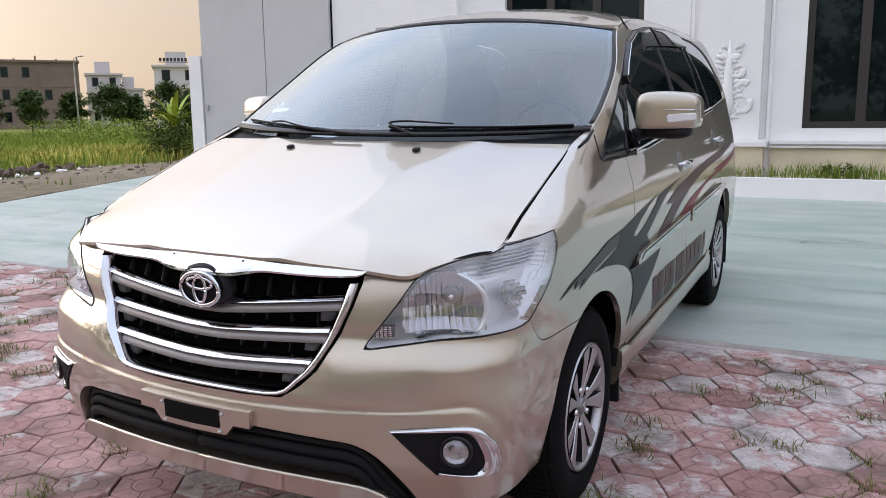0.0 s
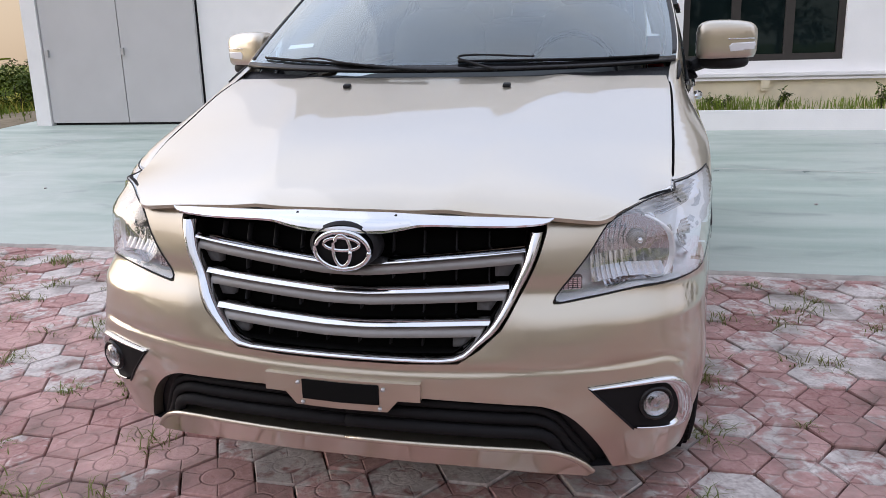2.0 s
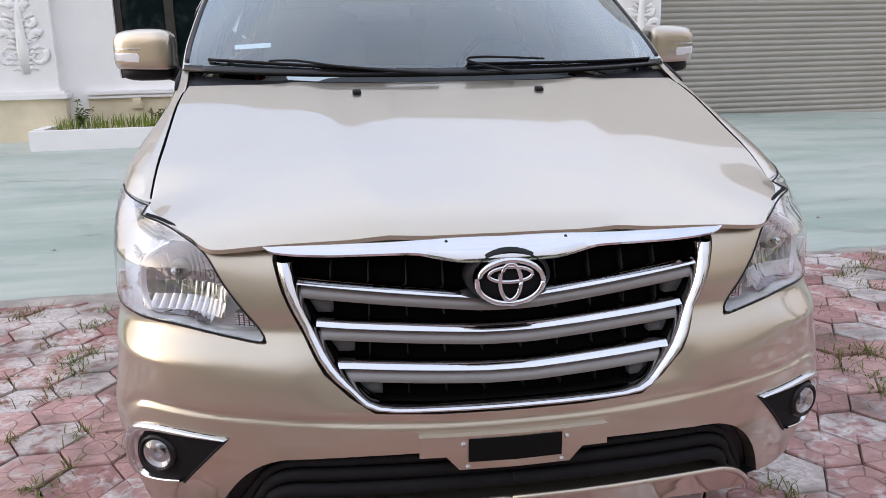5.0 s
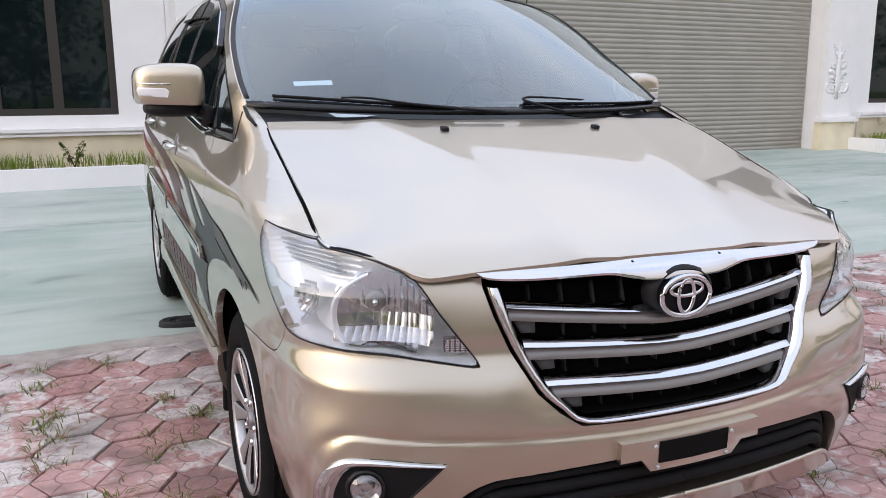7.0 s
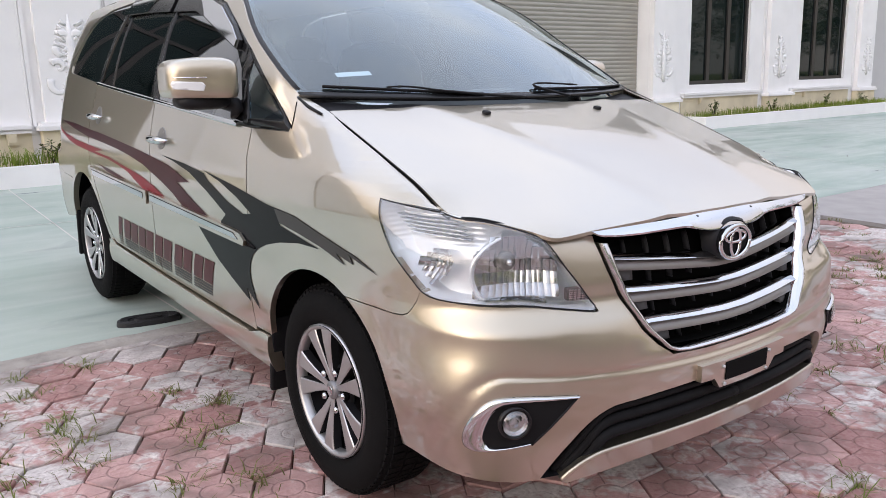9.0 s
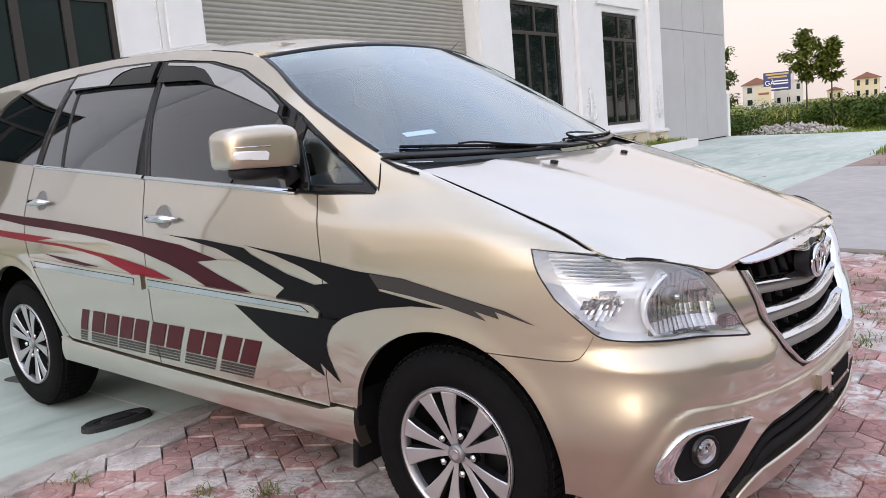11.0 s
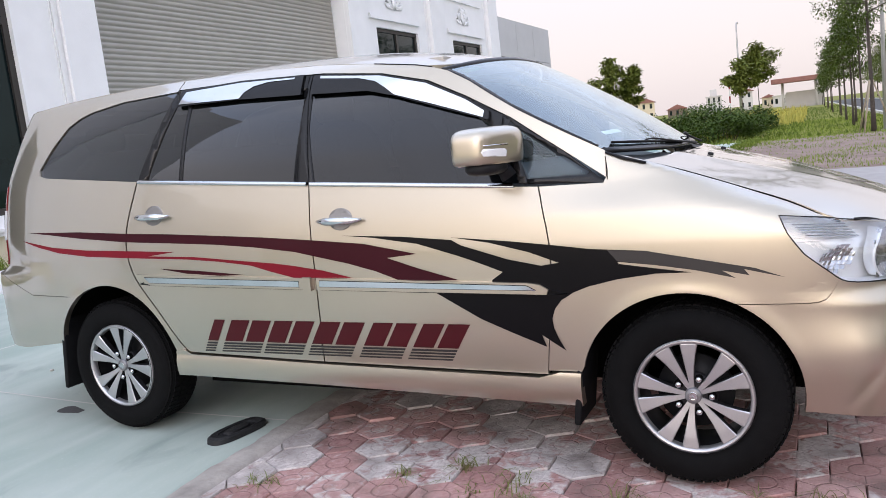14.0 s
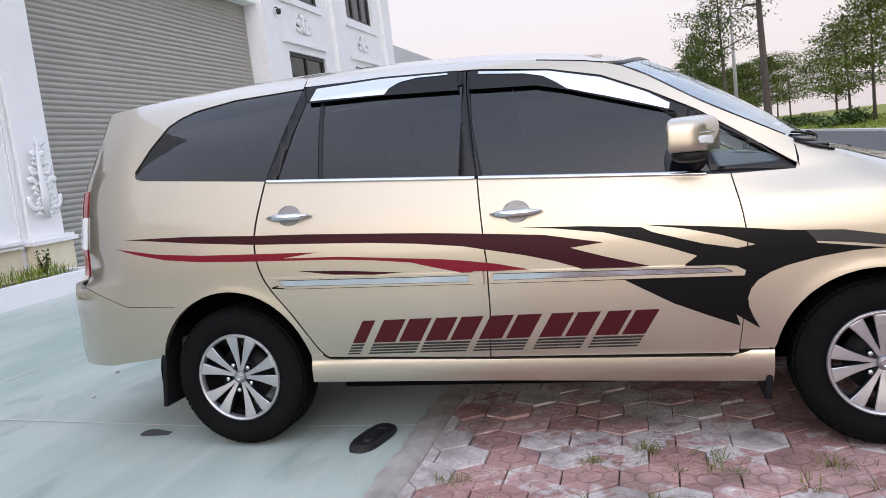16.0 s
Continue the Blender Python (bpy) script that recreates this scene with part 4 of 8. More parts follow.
FRAME_OUT = [(0.0, 0.551), (0.15, 0.552), (0.288, 0.558), (0.34, 0.592), (0.39, 0.638), (0.446, 0.73), (0.480, 0.80), (0.503, 0.862)]
BUMP_KINK = [(-0.157, 0.668), (-0.28, 0.667), (-0.402, 0.672), (-0.442, 0.705), (-0.464, 0.750)]
MOUTH = [(S_NOSE, 0.468), (sx(0.2), 0.466), (sx(0.42), 0.458), (sx(0.50), 0.450), (sx(0.56), 0.415), (sx(0.62), 0.34), (sx(0.665), 0.262)]
G = 0.0025

# front bumper, one half
top = [(sx(x), z - G) for x, z in FRAME_OUT] + [(sx(0.503), 0.876), (-0.90, 0.880), (-0.84, 0.882), (-0.808, 0.881)]
lamp_in = [(-0.80, 0.877), (-0.860, 0.810), (-0.900, 0.763), (-0.946, 0.708), (-0.936, 0.698), (-0.85, 0.711), (-0.735, 0.727), (-0.62, 0.729), (-0.49, 0.736), (-0.466, 0.750)]
lamp_in = [(a - 0.004, b - 0.004) for a, b in smooth_line(lamp_in, 3)]
kink = [(a, b - 0.0015) for a, b in smooth_line(BUMP_KINK[::-1], 3)]
arch_part = [p for p in arc(0.012, 0.335, 0.372, 118, 200, 20) if p[1] > 0.28]
low = [(-0.372, 0.288), (sy(-0.5), 0.28), (sx(0.80), 0.275), (sx(0.72), 0.262)] + smooth_line(MOUTH[::-1], 3)
both("front_bumper", top + lamp_in + kink + arch_part + low, skin, M["paint"], car, "champagne painted front bumper", cell=(0.012, 0.005), thick=0.03)

# headlamps: clear lens over a milky housing, a bowl and an indicator chamber of cut facets, ribs and a dark seal
def add_facets(bm, nu, nv, inside, place, puff, seed, k=3):
    """Pillowed reflector facets, each leaning a little its own way; place(u, v, h) puts a point, u and v from -1 to 1."""
    r3 = random.Random(seed)
    for i in range(nu):
        for j in range(nv):
            u0, v0, du, dv = -1 + 2 * i / nu, -1 + 2 * j / nv, 2 / nu, 2 / nv
            if not inside(u0 + du / 2, v0 + dv / 2):
                continue
            tu, tv, p = r3.uniform(-1, 1) * puff, r3.uniform(-1, 1) * puff, puff * r3.uniform(0.7, 1.5)
            g = [[bm.verts.new(place(u0 + du * a / k, v0 + dv * b / k, p * (1 - (2 * a / k - 1) ** 2) + 0.4 * p * (1 - (2 * b / k - 1) ** 2) + tu * (a / k - 0.5) + tv * (b / k - 0.5))) for b in range(k + 1)] for a in range(k + 1)]
            for a in range(k):
                for b in range(k):
                    bm.faces.new((g[a][b], g[a + 1][b], g[a + 1][b + 1], g[a][b + 1]))
    return bm


def fluted(s, z, lift=0.0, side=1):
    wave = 0.0016 * math.sin(z * 520) * ease(z, 0.845, 0.87) if s > -0.60 else 0.0
    return skin(s, z, lift + wave, side)


BOWL_S, BOWL_Z, BOWL_RS, BOWL_RZ = -0.722, 0.796, 0.125, 0.090
for sd in (1, -1):
    hl = panel("headlamp", LAMP, skin, M["lens"], car, sd, "clear headlamp with chrome reflectors", cell=(0.04, 0.03), lift=0.002, thick=0.012)
    hl.visible_shadow = False
    bm = bmesh.new()
    add_panel(bm, LAMP, fluted, (0.010, 0.0025), -0.085, -0.08, sd)
    part("housing", bm, M["lamp_white"], hl, "bright milky lamp housing")

    def top_at(s_):
        return float(np.interp(s_, [p[0] for p in LAMP_TOP], [p[1] for p in LAMP_TOP]))

    def low_at(s_):
        pts_ = sorted(LAMP_LOW[:-1])
        return float(np.interp(s_, [p[0] for p in pts_], [p[1] for p in pts_]))

    def in_lamp(s_, z, gap=0.012):
        return low_at(s_) + gap * 0.4 < z < top_at(s_) - gap

    def bowl_at(u, v, h, sd=sd):
        s_ = BOWL_S + BOWL_RS * u
        return skin(s_, min(max(BOWL_Z + BOWL_RZ * v, low_at(s_) + 0.006), top_at(s_) - 0.012), -0.022 - 0.058 * max(0.0, 1 - 0.8 * u * u - 0.8 * v * v) + h, sd)
    bm = add_facets(bmesh.new(), 13, 6, lambda u, v: u * u + v * v < 1.12, bowl_at, 0.0022, 5, 4)
    part("reflector_bowl", bm, M["reflector"], hl, "bowl of cut chrome facets")
    # pale ring round the bowl's outer side
    bm = bmesh.new()
    prev = None
    for k in range(25):
        a = radians(-66 + 132 * k / 24)
        row_ = []
        for r_, li in ((1.0, -0.050), (1.0, -0.024), (1.03, -0.020), (1.08, -0.022), (1.115, -0.032), (1.13, -0.07)):
            s_, z_ = BOWL_S + BOWL_RS * r_ * math.cos(a), BOWL_Z + BOWL_RZ * 1.02 * r_ * math.sin(a)
            row_.append(bm.verts.new(skin(s_, min(max(z_, 0.736), 0.915), li, sd)))
        if prev:
            for q in range(5):
                bm.faces.new((prev[q], prev[q + 1], row_[q + 1], row_[q]))
        prev = row_
    bmesh.ops.recalc_face_normals(bm, faces=bm.faces[:])
    part("bowl_rim", bm, M["lamp_white"], hl, "milky white rim beside the bowl")
    # faceted indicator chamber
    def chamber_at(u, v, h, sd=sd):
        return skin(-0.470 + 0.055 * u - 0.025 * v, 0.803 + 0.047 * v, -0.035 - 0.03 * max(0.0, 1 - 0.7 * u * u - 0.7 * v * v) + h, sd)
    bm = add_facets(bmesh.new(), 7, 7, lambda u, v: u * u + v * v < 1.05 and in_lamp(-0.470 + 0.055 * u - 0.025 * v, 0.803 + 0.047 * v), chamber_at, 0.0022, 9)
    part("indicator_chamber", bm, M["reflector"], hl, "faceted indicator reflector")
    c0 = skin(BOWL_S + 0.035, BOWL_Z + 0.028, -0.055, sd)
    up = Matrix.Translation(c0) @ Vector((sd * 0.35, -1, 0.06)).to_track_quat("Z", "Y").to_matrix().to_4x4()
    part("bulb_holder", lathe([(0.011, 0.004), (0.020, 0.006), (0.023, 0.0), (0.024, -0.02)], 20, "z", up), M["satin"], hl)
    part("bulb", lathe([(0.0005, 0.026), (0.006, 0.024), (0.009, 0.016), (0.010, -0.01)], 14, "z", up), M["chrome"], hl)
    ind = part("indicator", box(-0.030, 0.030, -0.012, 0.012, -0.016, 0.016, 0.004), M["dash"], hl, "small ribbed side lamp", m=Matrix.Translation(skin(-0.905, 0.737, -0.024, sd)) @ Matrix.Rotation(sd * 0.35, 4, "Z"))
    bm = bmesh.new()
    for k in range(6):
        for i in range(5):
            add_box(bm, -0.027 + 0.011 * i, -0.019 + 0.011 * i, -0.017, -0.012, -0.014 + 0.005 * k, -0.0105 + 0.005 * k)
    part("lamp_rib", bm, M["chrome"], ind, smooth=False)
    bm = bmesh.new()
    for k in range(5):
        z = 0.924 - 0.0100 * k
        add_panel(bm, [(-0.332 - 0.010 * k, z), (-0.52 - 0.012 * k, z - 0.012), (-0.52 - 0.012 * k, z - 0.0145), (-0.334 - 0.010 * k, z - 0.0025)], skin, (0.03, 0.03), -0.036 - 0.004 * k, 0.02, sd)
    part("ribbed_reflector", bm, M["reflector"], hl)
    rim = bmesh.new()
    add_tube(rim, [skin(a, b, 0.0005, sd) for a, b in LAMP + LAMP[:1]], 0.0021, 6, False)
    part("seal", rim, M["dark_plastic"], hl)
    gap_line = bmesh.new()
    add_tube(gap_line, [skin(a, b, -0.012, sd) for a, b in smooth_line([p for p in LAMP_TOP if -0.81 < p[0] < -0.55] + [(-0.545, 0.927)], 4)], 0.0050, 8)
    part("rubber_strip", gap_line, M["recess"], hl, "black rubber strip under the bonnet edge")

# bonnet
edge = [(0.0, -0.739), (0.2, -0.734), (0.36, -0.720), (0.50, -0.701), (0.57, -0.690), (0.60, -0.680), (0.62, -0.662), (0.64, -0.636), (0.66, -0.614), (0.68, -0.588), (0.70, -0.562), (0.72, -0.532), (0.74, -0.496), (0.75, -0.468), (0.752, -0.41), (0.752, -0.3), (0.750, -0.2), (0.748, 0.0), (0.741, 0.10)]
edge = smooth_line(edge, 4)
back = smooth_line([(0.735, 0.148), (0.6, 0.115), (0.4, 0.078), (0.2, 0.058), (0.0, 0.052)], 4)
both("bonnet", edge + back, bonnet, M["paint"], car, "champagne painted bonnet", cell=(0.04, 0.035), thick=0.009, whole=True)

for sd in (1, -1):
    b = bmesh.new()
    add_tube(b, [bonnet(min(x + 0.004, 0.756), y, -0.0025 - 0.006 * ease(-y, 0.25, 0.45), sd) for x, y in smooth_line([(0.750, -0.468), (0.754, -0.41), (0.754, -0.36), (0.751, -0.2), (0.748, 0.0), (0.741, 0.10)], 5)], 0.0036, 6)
    part("bonnet_joint", b, M["void"], car)

# front wings
wing = [(0.506, 1.098)] + smooth_line([(0.506, 1.098), (0.466, 0.89), (0.471, 0.69), (0.510, 0.40)], 4)[1:]
wing += [(0.384, 0.402)] + [p for p in arc(0.012, 0.335, 0.372, 8, 116, 22) if p[1] > 0.40]
wing += [(a, b + 0.0015) for a, b in smooth_line(BUMP_KINK, 3)]
wing += [(a + 0.002, b + 0.003) for a, b in ((-0.428, 0.775), (-0.360, 0.832), (-0.314, 0.90), (-0.292, 0.957))]
wing += [(-0.40, 0.949), (-0.455, 0.940)]
wing += [(y, curve_at(HOOD_EDGE, y) - 0.001) for y in (-0.42, -0.38, -0.33, -0.28, -0.24, -0.2, -0.15, -0.1, -0.05, 0.0, 0.06, 0.12, 0.18, 0.25, 0.268)]
wing += [(0.272, 1.19), (0.262, 1.125), (0.275, 1.098)]
for sd in (1, -1):
    panel("front_wing", wing, skin, M["paint"], car, sd, "", cell=(0.04, 0.016), thick=0.02)

# doors below the glass
def belt(y):
    return 1.097 + (y - 0.51) * 0.0635
fd = smooth_line([(0.511, 1.098), (0.471, 0.89), (0.476, 0.69), (0.515, 0.384)], 4) + [(1.511, 0.396), (1.491, 0.60), (1.488, 0.795), (1.510, belt(1.510))]
rd = [(1.516, belt(1.516)), (1.494, 0.795), (1.497, 0.6), (1.517, 0.396)] + smooth_line([(2.262, 0.415), (2.30, 0.45), (2.405, 0.612), (2.527, 0.774), (2.566, 0.907), (2.557, 1.037), (2.508, 1.222)], 4)
HANDLES = ((1.352, 1.013), (2.39, 1.067))
for sd in (1, -1):
    for nm, poly, (hy, hz) in (("front_door", fd, HANDLES[0]), ("rear_door", rd, HANDLES[1])):
        dr = panel(nm, poly, skin, M["paint"], car, sd, "", cell=(0.06, 0.03), thick=0.025)
        bm = bmesh.new()          # flat grey disc painted as the shaded hollow behind the handle
        add_panel(bm, [(hy + 0.058 * math.cos(k * math.pi / 12), hz + 0.046 * math.sin(k * math.pi / 12)) for k in range(24)], skin, (0.02, 0.02), 0.0012, 0.004, sd)
        part("handle_cup", bm, M["satin"], dr)
        bm = bmesh.new()
        n = 12
        pts = [skin(hy - 0.108 + 0.216 * k / n, hz - 0.004, 0.012 + 0.026 * math.sin(math.pi * k / n) ** 0.6, sd) for k in range(n + 1)]
        add_tube(bm, pts, [0.006 + 0.011 * min(1, 4 * min(k, n - k) / n) for k in range(n + 1)], 10)
        part("handle", bm, M["chrome"], dr, "chrome door handle")

# sills, lifted proud of the doors, with a rounded shoulder
def sill_skin(s, z, lift=0.0, side=1):
    return skin(s, z, lift + 0.018 * math.sin(math.pi * min(1.0, max(0.0, (z - 0.235) / 0.165))) ** 0.7, side)


sill = [(0.385, 0.397), (0.465, 0.397), (0.545, 0.374), (1.51, 0.388), (2.255, 0.405), (2.30, 0.428), (2.345, 0.418), (2.352, 0.30), (1.5, 0.290), (0.39, 0.262)]
for sd in (1, -1):
    panel("sill", sill, sill_skin, M["paint"], car, sd, "", cell=(0.08, 0.008), lift=0.010, thick=0.05)

# rear quarters with the rear wheel opening
q_win = [(2.514, 1.229), (3.185, 1.283), (3.222, 1.294), (3.230, 1.325), (3.155, 1.43), (3.068, 1.530), (3.0, 1.567), (2.92, 1.593), (2.71, 1.625), (2.348, 1.640)]
quarter = q_win + [(2.348, curve_at(RAIL, 2.348)), (2.7, curve_at(RAIL, 2.7)), (3.1, curve_at(RAIL, 3.1)), (3.36, curve_at(RAIL, 3.36)), (3.72, 1.62), (3.70, 1.27), (3.543, 1.262), (3.540, 0.838), (3.54, 0.795), (3.3, 0.690), (3.06, 0.683)]
quarter += [p for p in arc(2.745, 0.335, 0.405, 56, 176, 22)] + [(2.335, 0.418), (2.29, 0.428)]
quarter += [(a + 0.009, b) for a, b in smooth_line([(2.30, 0.45), (2.405, 0.612), (2.527, 0.774), (2.566, 0.907), (2.557, 1.037), (2.508, 1.222)], 4)]
rb = [(3.06, 0.680), (3.3, 0.687), (3.54, 0.792), (3.72, 0.80), (S_TAIL, 0.80), (S_TAIL, 0.43), (3.8, 0.425), (3.62, 0.400), (3.45, 0.395), (3.13, 0.435)] + [p for p in arc(2.745, 0.335, 0.405, 14, 57, 10)]
for sd in (1, -1):
    panel("rear_quarter", quarter, skin, M["paint"], car, sd, "", cell=(0.04, 0.02), thick=0.025)
    tl = panel("tail_lamp", [(3.548, 0.845), (3.548, 1.255), (3.78, 1.25), (3.82, 1.05), (3.80, 0.845)], skin, M["red_lens"], car, sd, "red and clear tail lamp", cell=(0.03, 0.03), lift=0.006, thick=0.03)
    panel("clear_lens", [(3.546, 0.975), (3.546, 1.13), (3.79, 1.12), (3.79, 0.985)], skin, M["white_lens"], tl, sd, "", cell=(0.03, 0.03), lift=0.010, thick=0.01)
both("rear_bumper", rb, skin, M["paint"], car, "", cell=(0.06, 0.03), thick=0.03)
both("tailgate", [(3.82, 0.81), (S_TAIL, 0.81), (S_TAIL, 1.15), (3.90, 1.15), (3.88, 1.50), (S_TAIL, 1.52), (S_TAIL, 1.62), (3.72, 1.62), (3.79, 1.25)], skin, M["paint"], car, "", cell=(0.06, 0.04), thick=0.02)
both("rear_window", [(3.90, 1.15), (S_TAIL, 1.15), (S_TAIL, 1.52), (3.88, 1.50)], skin, M["tint"], car, "", cell=(0.06, 0.04), lift=0.004, thick=0.005)

# pillar and roof rail over the doors, in body colour
rail = [(0.266, 1.118), (0.45, 1.247), (0.615, 1.362), (0.80, 1.462), (0.98, 1.545), (1.2, 1.598), (1.5, 1.633), (1.9, 1.649), (2.343, 1.648)]
rail += [(y, curve_at(RAIL, y)) for y in (2.343, 2.1, 1.8, 1.5, 1.2, 1.0, 0.9, 0.8, 0.7, 0.6, 0.5, 0.4, 0.3, 0.272)]
for sd in (1, -1):
    panel("roof_rail", rail, skin, M["paint"], car, sd, "", cell=(0.04, 0.02), thick=0.02)
rf = [(0.0, 0.808), (0.2, 0.820), (0.4, 0.855), (0.55, 0.90), (0.612, 0.935)]
rf = smooth_line(rf, 3) + [(skin(y, curve_at(RAIL, y)).x - 0.001, y) for y in (1.0, 1.1, 1.2, 1.4, 1.6, 1.9, 2.2, 2.5, 2.8, 3.1, 3.3, 3.4)] + [(0.3, 3.50), (0.0, 3.52)]
both("roof", rf, roof, M["paint"], car, "", cell=(0.05, 0.05), thick=0.02)

# glass
ws = panel("windscreen", [(-0.998, 0.02), (0.998, 0.02), (0.998, 0.99), (-0.998, 0.99)], screen, M["screen"], car, 1, "clear windscreen reflecting the sky", cell=(0.1, 0.08), lift=0.0, thick=0.006)
ws.visible_shadow = False
bm = bmesh.new()
for poly in ([(-1.0, 0.0), (1.0, 0.0), (1.0, 0.05), (-1.0, 0.05)], [(-1.0, 0.05), (-0.955, 0.05), (-0.955, 0.97), (-1.0, 0.97)], [(0.955, 0.05), (1.0, 0.05), (1.0, 0.97), (0.955, 0.97)], [(-1.0, 0.97), (1.0, 0.97), (1.0, 1.01), (-1.0, 1.01)]):
    add_panel(bm, poly, screen, (0.1, 0.08), -0.004, 0.01)
for poly in ([(-1.0, 0.05), (-0.982, 0.05), (-0.982, 0.97), (-1.0, 0.97)], [(0.982, 0.05), (1.0, 0.05), (1.0, 0.97), (0.982, 0.97)], [(-1.0, 0.975), (1.0, 0.975), (1.0, 1.01), (-1.0, 1.01)], [(-1.0, -0.01), (1.0, -0.01), (1.0, 0.022), (-1.0, 0.022)]):
    add_panel(bm, poly, screen, (0.1, 0.08), 0.003, 0.01)
part("black_border", bm, M["gloss_black"], ws)
FDW = [(1.492, belt(1.492) + 0.012), (1.530, 1.40), (1.536, 1.565), (1.3, 1.555), (1.12, 1.515), (0.90, 1.443), (0.745, 1.372), (0.655, 1.29), (0.575, belt(0.575) + 0.012)]
RDW = [(2.226, belt(2.226) + 0.012), (1.592, belt(1.592) + 0.012), (1.575, 1.40), (1.570, 1.57), (1.9, 1.583), (2.226, 1.577)]
RDV = [(2.455, belt(2.455) + 0.012), (2.246, belt(2.246) + 0.012), (2.246, 1.577), (2.318, 1.577)]
SAIL = [(0.545, 1.130), (0.605, 1.27), (0.59, 1.315), (0.34, 1.135)]
for sd in (1, -1):
    for nm, poly in (("front_side_window", FDW), ("rear_side_window", RDW), ("rear_vent_window", RDV), ("quarter_window", q_win), ("sail_window", SAIL)):
        g = panel(nm, [(a, b - (0.004 if nm == "quarter_window" and b > 1.3 else 0)) for a, b in poly], skin, M["screen"] if nm == "sail_window" else M["tint"], car, sd, "", cell=(0.04, 0.02), lift=-0.007, thick=0.004)
        g.visible_shadow = False
    bm = bmesh.new()          # black frames round the side glass
    frames = ([(0.268, 1.10), (0.548, 1.108), (0.552, 1.128), (0.335, 1.128), (0.325, 1.14)], [(0.268, 1.10), (0.325, 1.14), (0.592, 1.322), (0.645, 1.37), (0.615, 1.362), (0.45, 1.247)],
              [(0.548, 1.108), (0.58, 1.111), (0.66, 1.29), (0.65, 1.375), (0.595, 1.325), (0.607, 1.27)],
              [(0.615, 1.362), (0.648, 1.285), (0.66, 1.295), (0.75, 1.376), (0.90, 1.447), (1.12, 1.519), (1.3, 1.559), (1.54, 1.569), (1.54, 1.635), (1.5, 1.633), (1.2, 1.598), (0.98, 1.545), (0.80, 1.462)],
              [(1.488, belt(1.488)), (1.512, belt(1.512)), (1.555, 1.568), (1.555, 1.637), (1.538, 1.636), (1.532, 1.40)], [(1.516, belt(1.516)), (1.596, belt(1.596)), (1.579, 1.40), (1.574, 1.572), (1.574, 1.638), (1.560, 1.637), (1.558, 1.568)],
              [(1.574, 1.566), (1.9, 1.579), (2.322, 1.573), (2.345, 1.648), (1.9, 1.648), (1.574, 1.638)], [(2.226, belt(2.22)), (2.246, belt(2.246)), (2.246, 1.578), (2.226, 1.578)],
              [(2.452, belt(2.452)), (2.512, belt(2.512)), (2.343, 1.646), (2.322, 1.573)])
    for poly in frames:
        add_panel(bm, poly, skin, (0.04, 0.02), -0.003, 0.012, sd)
    part("window_surround", bm, M["gloss_black"], car, "black window surround")
    bm = bmesh.new()
    for a, b in ((0.60, 1.505), (1.522, 2.50)):
        prev = None
        for q in range(int((b - a) / 0.03) + 2):
            s_ = min(b, a + 0.03 * q)
            row_ = [bm.verts.new(skin(s_, belt(s_) + dz, li, sd)) for dz, li in ((-0.005, 0.0), (-0.003, 0.010), (0.004, 0.013), (0.011, 0.011), (0.014, 0.0))]
            if prev:
                for k in range(4):
                    bm.faces.new((prev[k], prev[k + 1], row_[k + 1], row_[k]))
            prev = row_
    bmesh.ops.recalc_face_normals(bm, faces=bm.faces[:])
    part("belt_trim", bm, M["chrome"], car, "bright chrome strip under the side windows")

# added near-black inner shell, standing in for the shade behind the panel joints
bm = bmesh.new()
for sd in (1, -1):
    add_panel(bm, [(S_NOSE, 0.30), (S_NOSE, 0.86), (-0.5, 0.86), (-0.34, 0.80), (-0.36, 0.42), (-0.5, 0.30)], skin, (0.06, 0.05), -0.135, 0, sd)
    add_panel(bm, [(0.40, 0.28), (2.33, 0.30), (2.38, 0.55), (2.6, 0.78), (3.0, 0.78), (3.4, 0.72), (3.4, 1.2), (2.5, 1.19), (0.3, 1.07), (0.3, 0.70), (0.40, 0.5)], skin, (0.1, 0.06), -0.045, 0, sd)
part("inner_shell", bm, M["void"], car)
# underbody and wheel liners, their shade painted in with the same near-black
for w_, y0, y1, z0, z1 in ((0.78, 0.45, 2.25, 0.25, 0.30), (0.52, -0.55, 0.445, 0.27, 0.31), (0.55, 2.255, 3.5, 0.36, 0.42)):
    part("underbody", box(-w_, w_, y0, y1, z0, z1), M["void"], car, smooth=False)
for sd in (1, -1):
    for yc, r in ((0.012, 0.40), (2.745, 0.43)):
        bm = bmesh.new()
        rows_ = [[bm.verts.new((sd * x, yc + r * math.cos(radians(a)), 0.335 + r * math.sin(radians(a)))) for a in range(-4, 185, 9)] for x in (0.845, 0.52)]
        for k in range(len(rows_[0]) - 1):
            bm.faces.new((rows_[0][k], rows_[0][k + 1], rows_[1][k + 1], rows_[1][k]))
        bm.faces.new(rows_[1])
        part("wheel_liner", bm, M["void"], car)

# wheels
def wheel(yc, sd, turn):
    w = part("wheel", lathe([(0.207, 0.015), (0.203, -0.03), (0.19, -0.06), (0.19, -0.18), (0.21, -0.2)], 48, "x"), M["alloy_dark"], car, "ten-spoke machined alloy wheel",
             m=pose(sd * 0.858, yc, 0.327, turn, 0, 0) if sd > 0 else pose(sd * 0.858, yc, 0.327, turn, 0, 0) @ Matrix.Diagonal((-1, 1, 1, 1)))
    return w


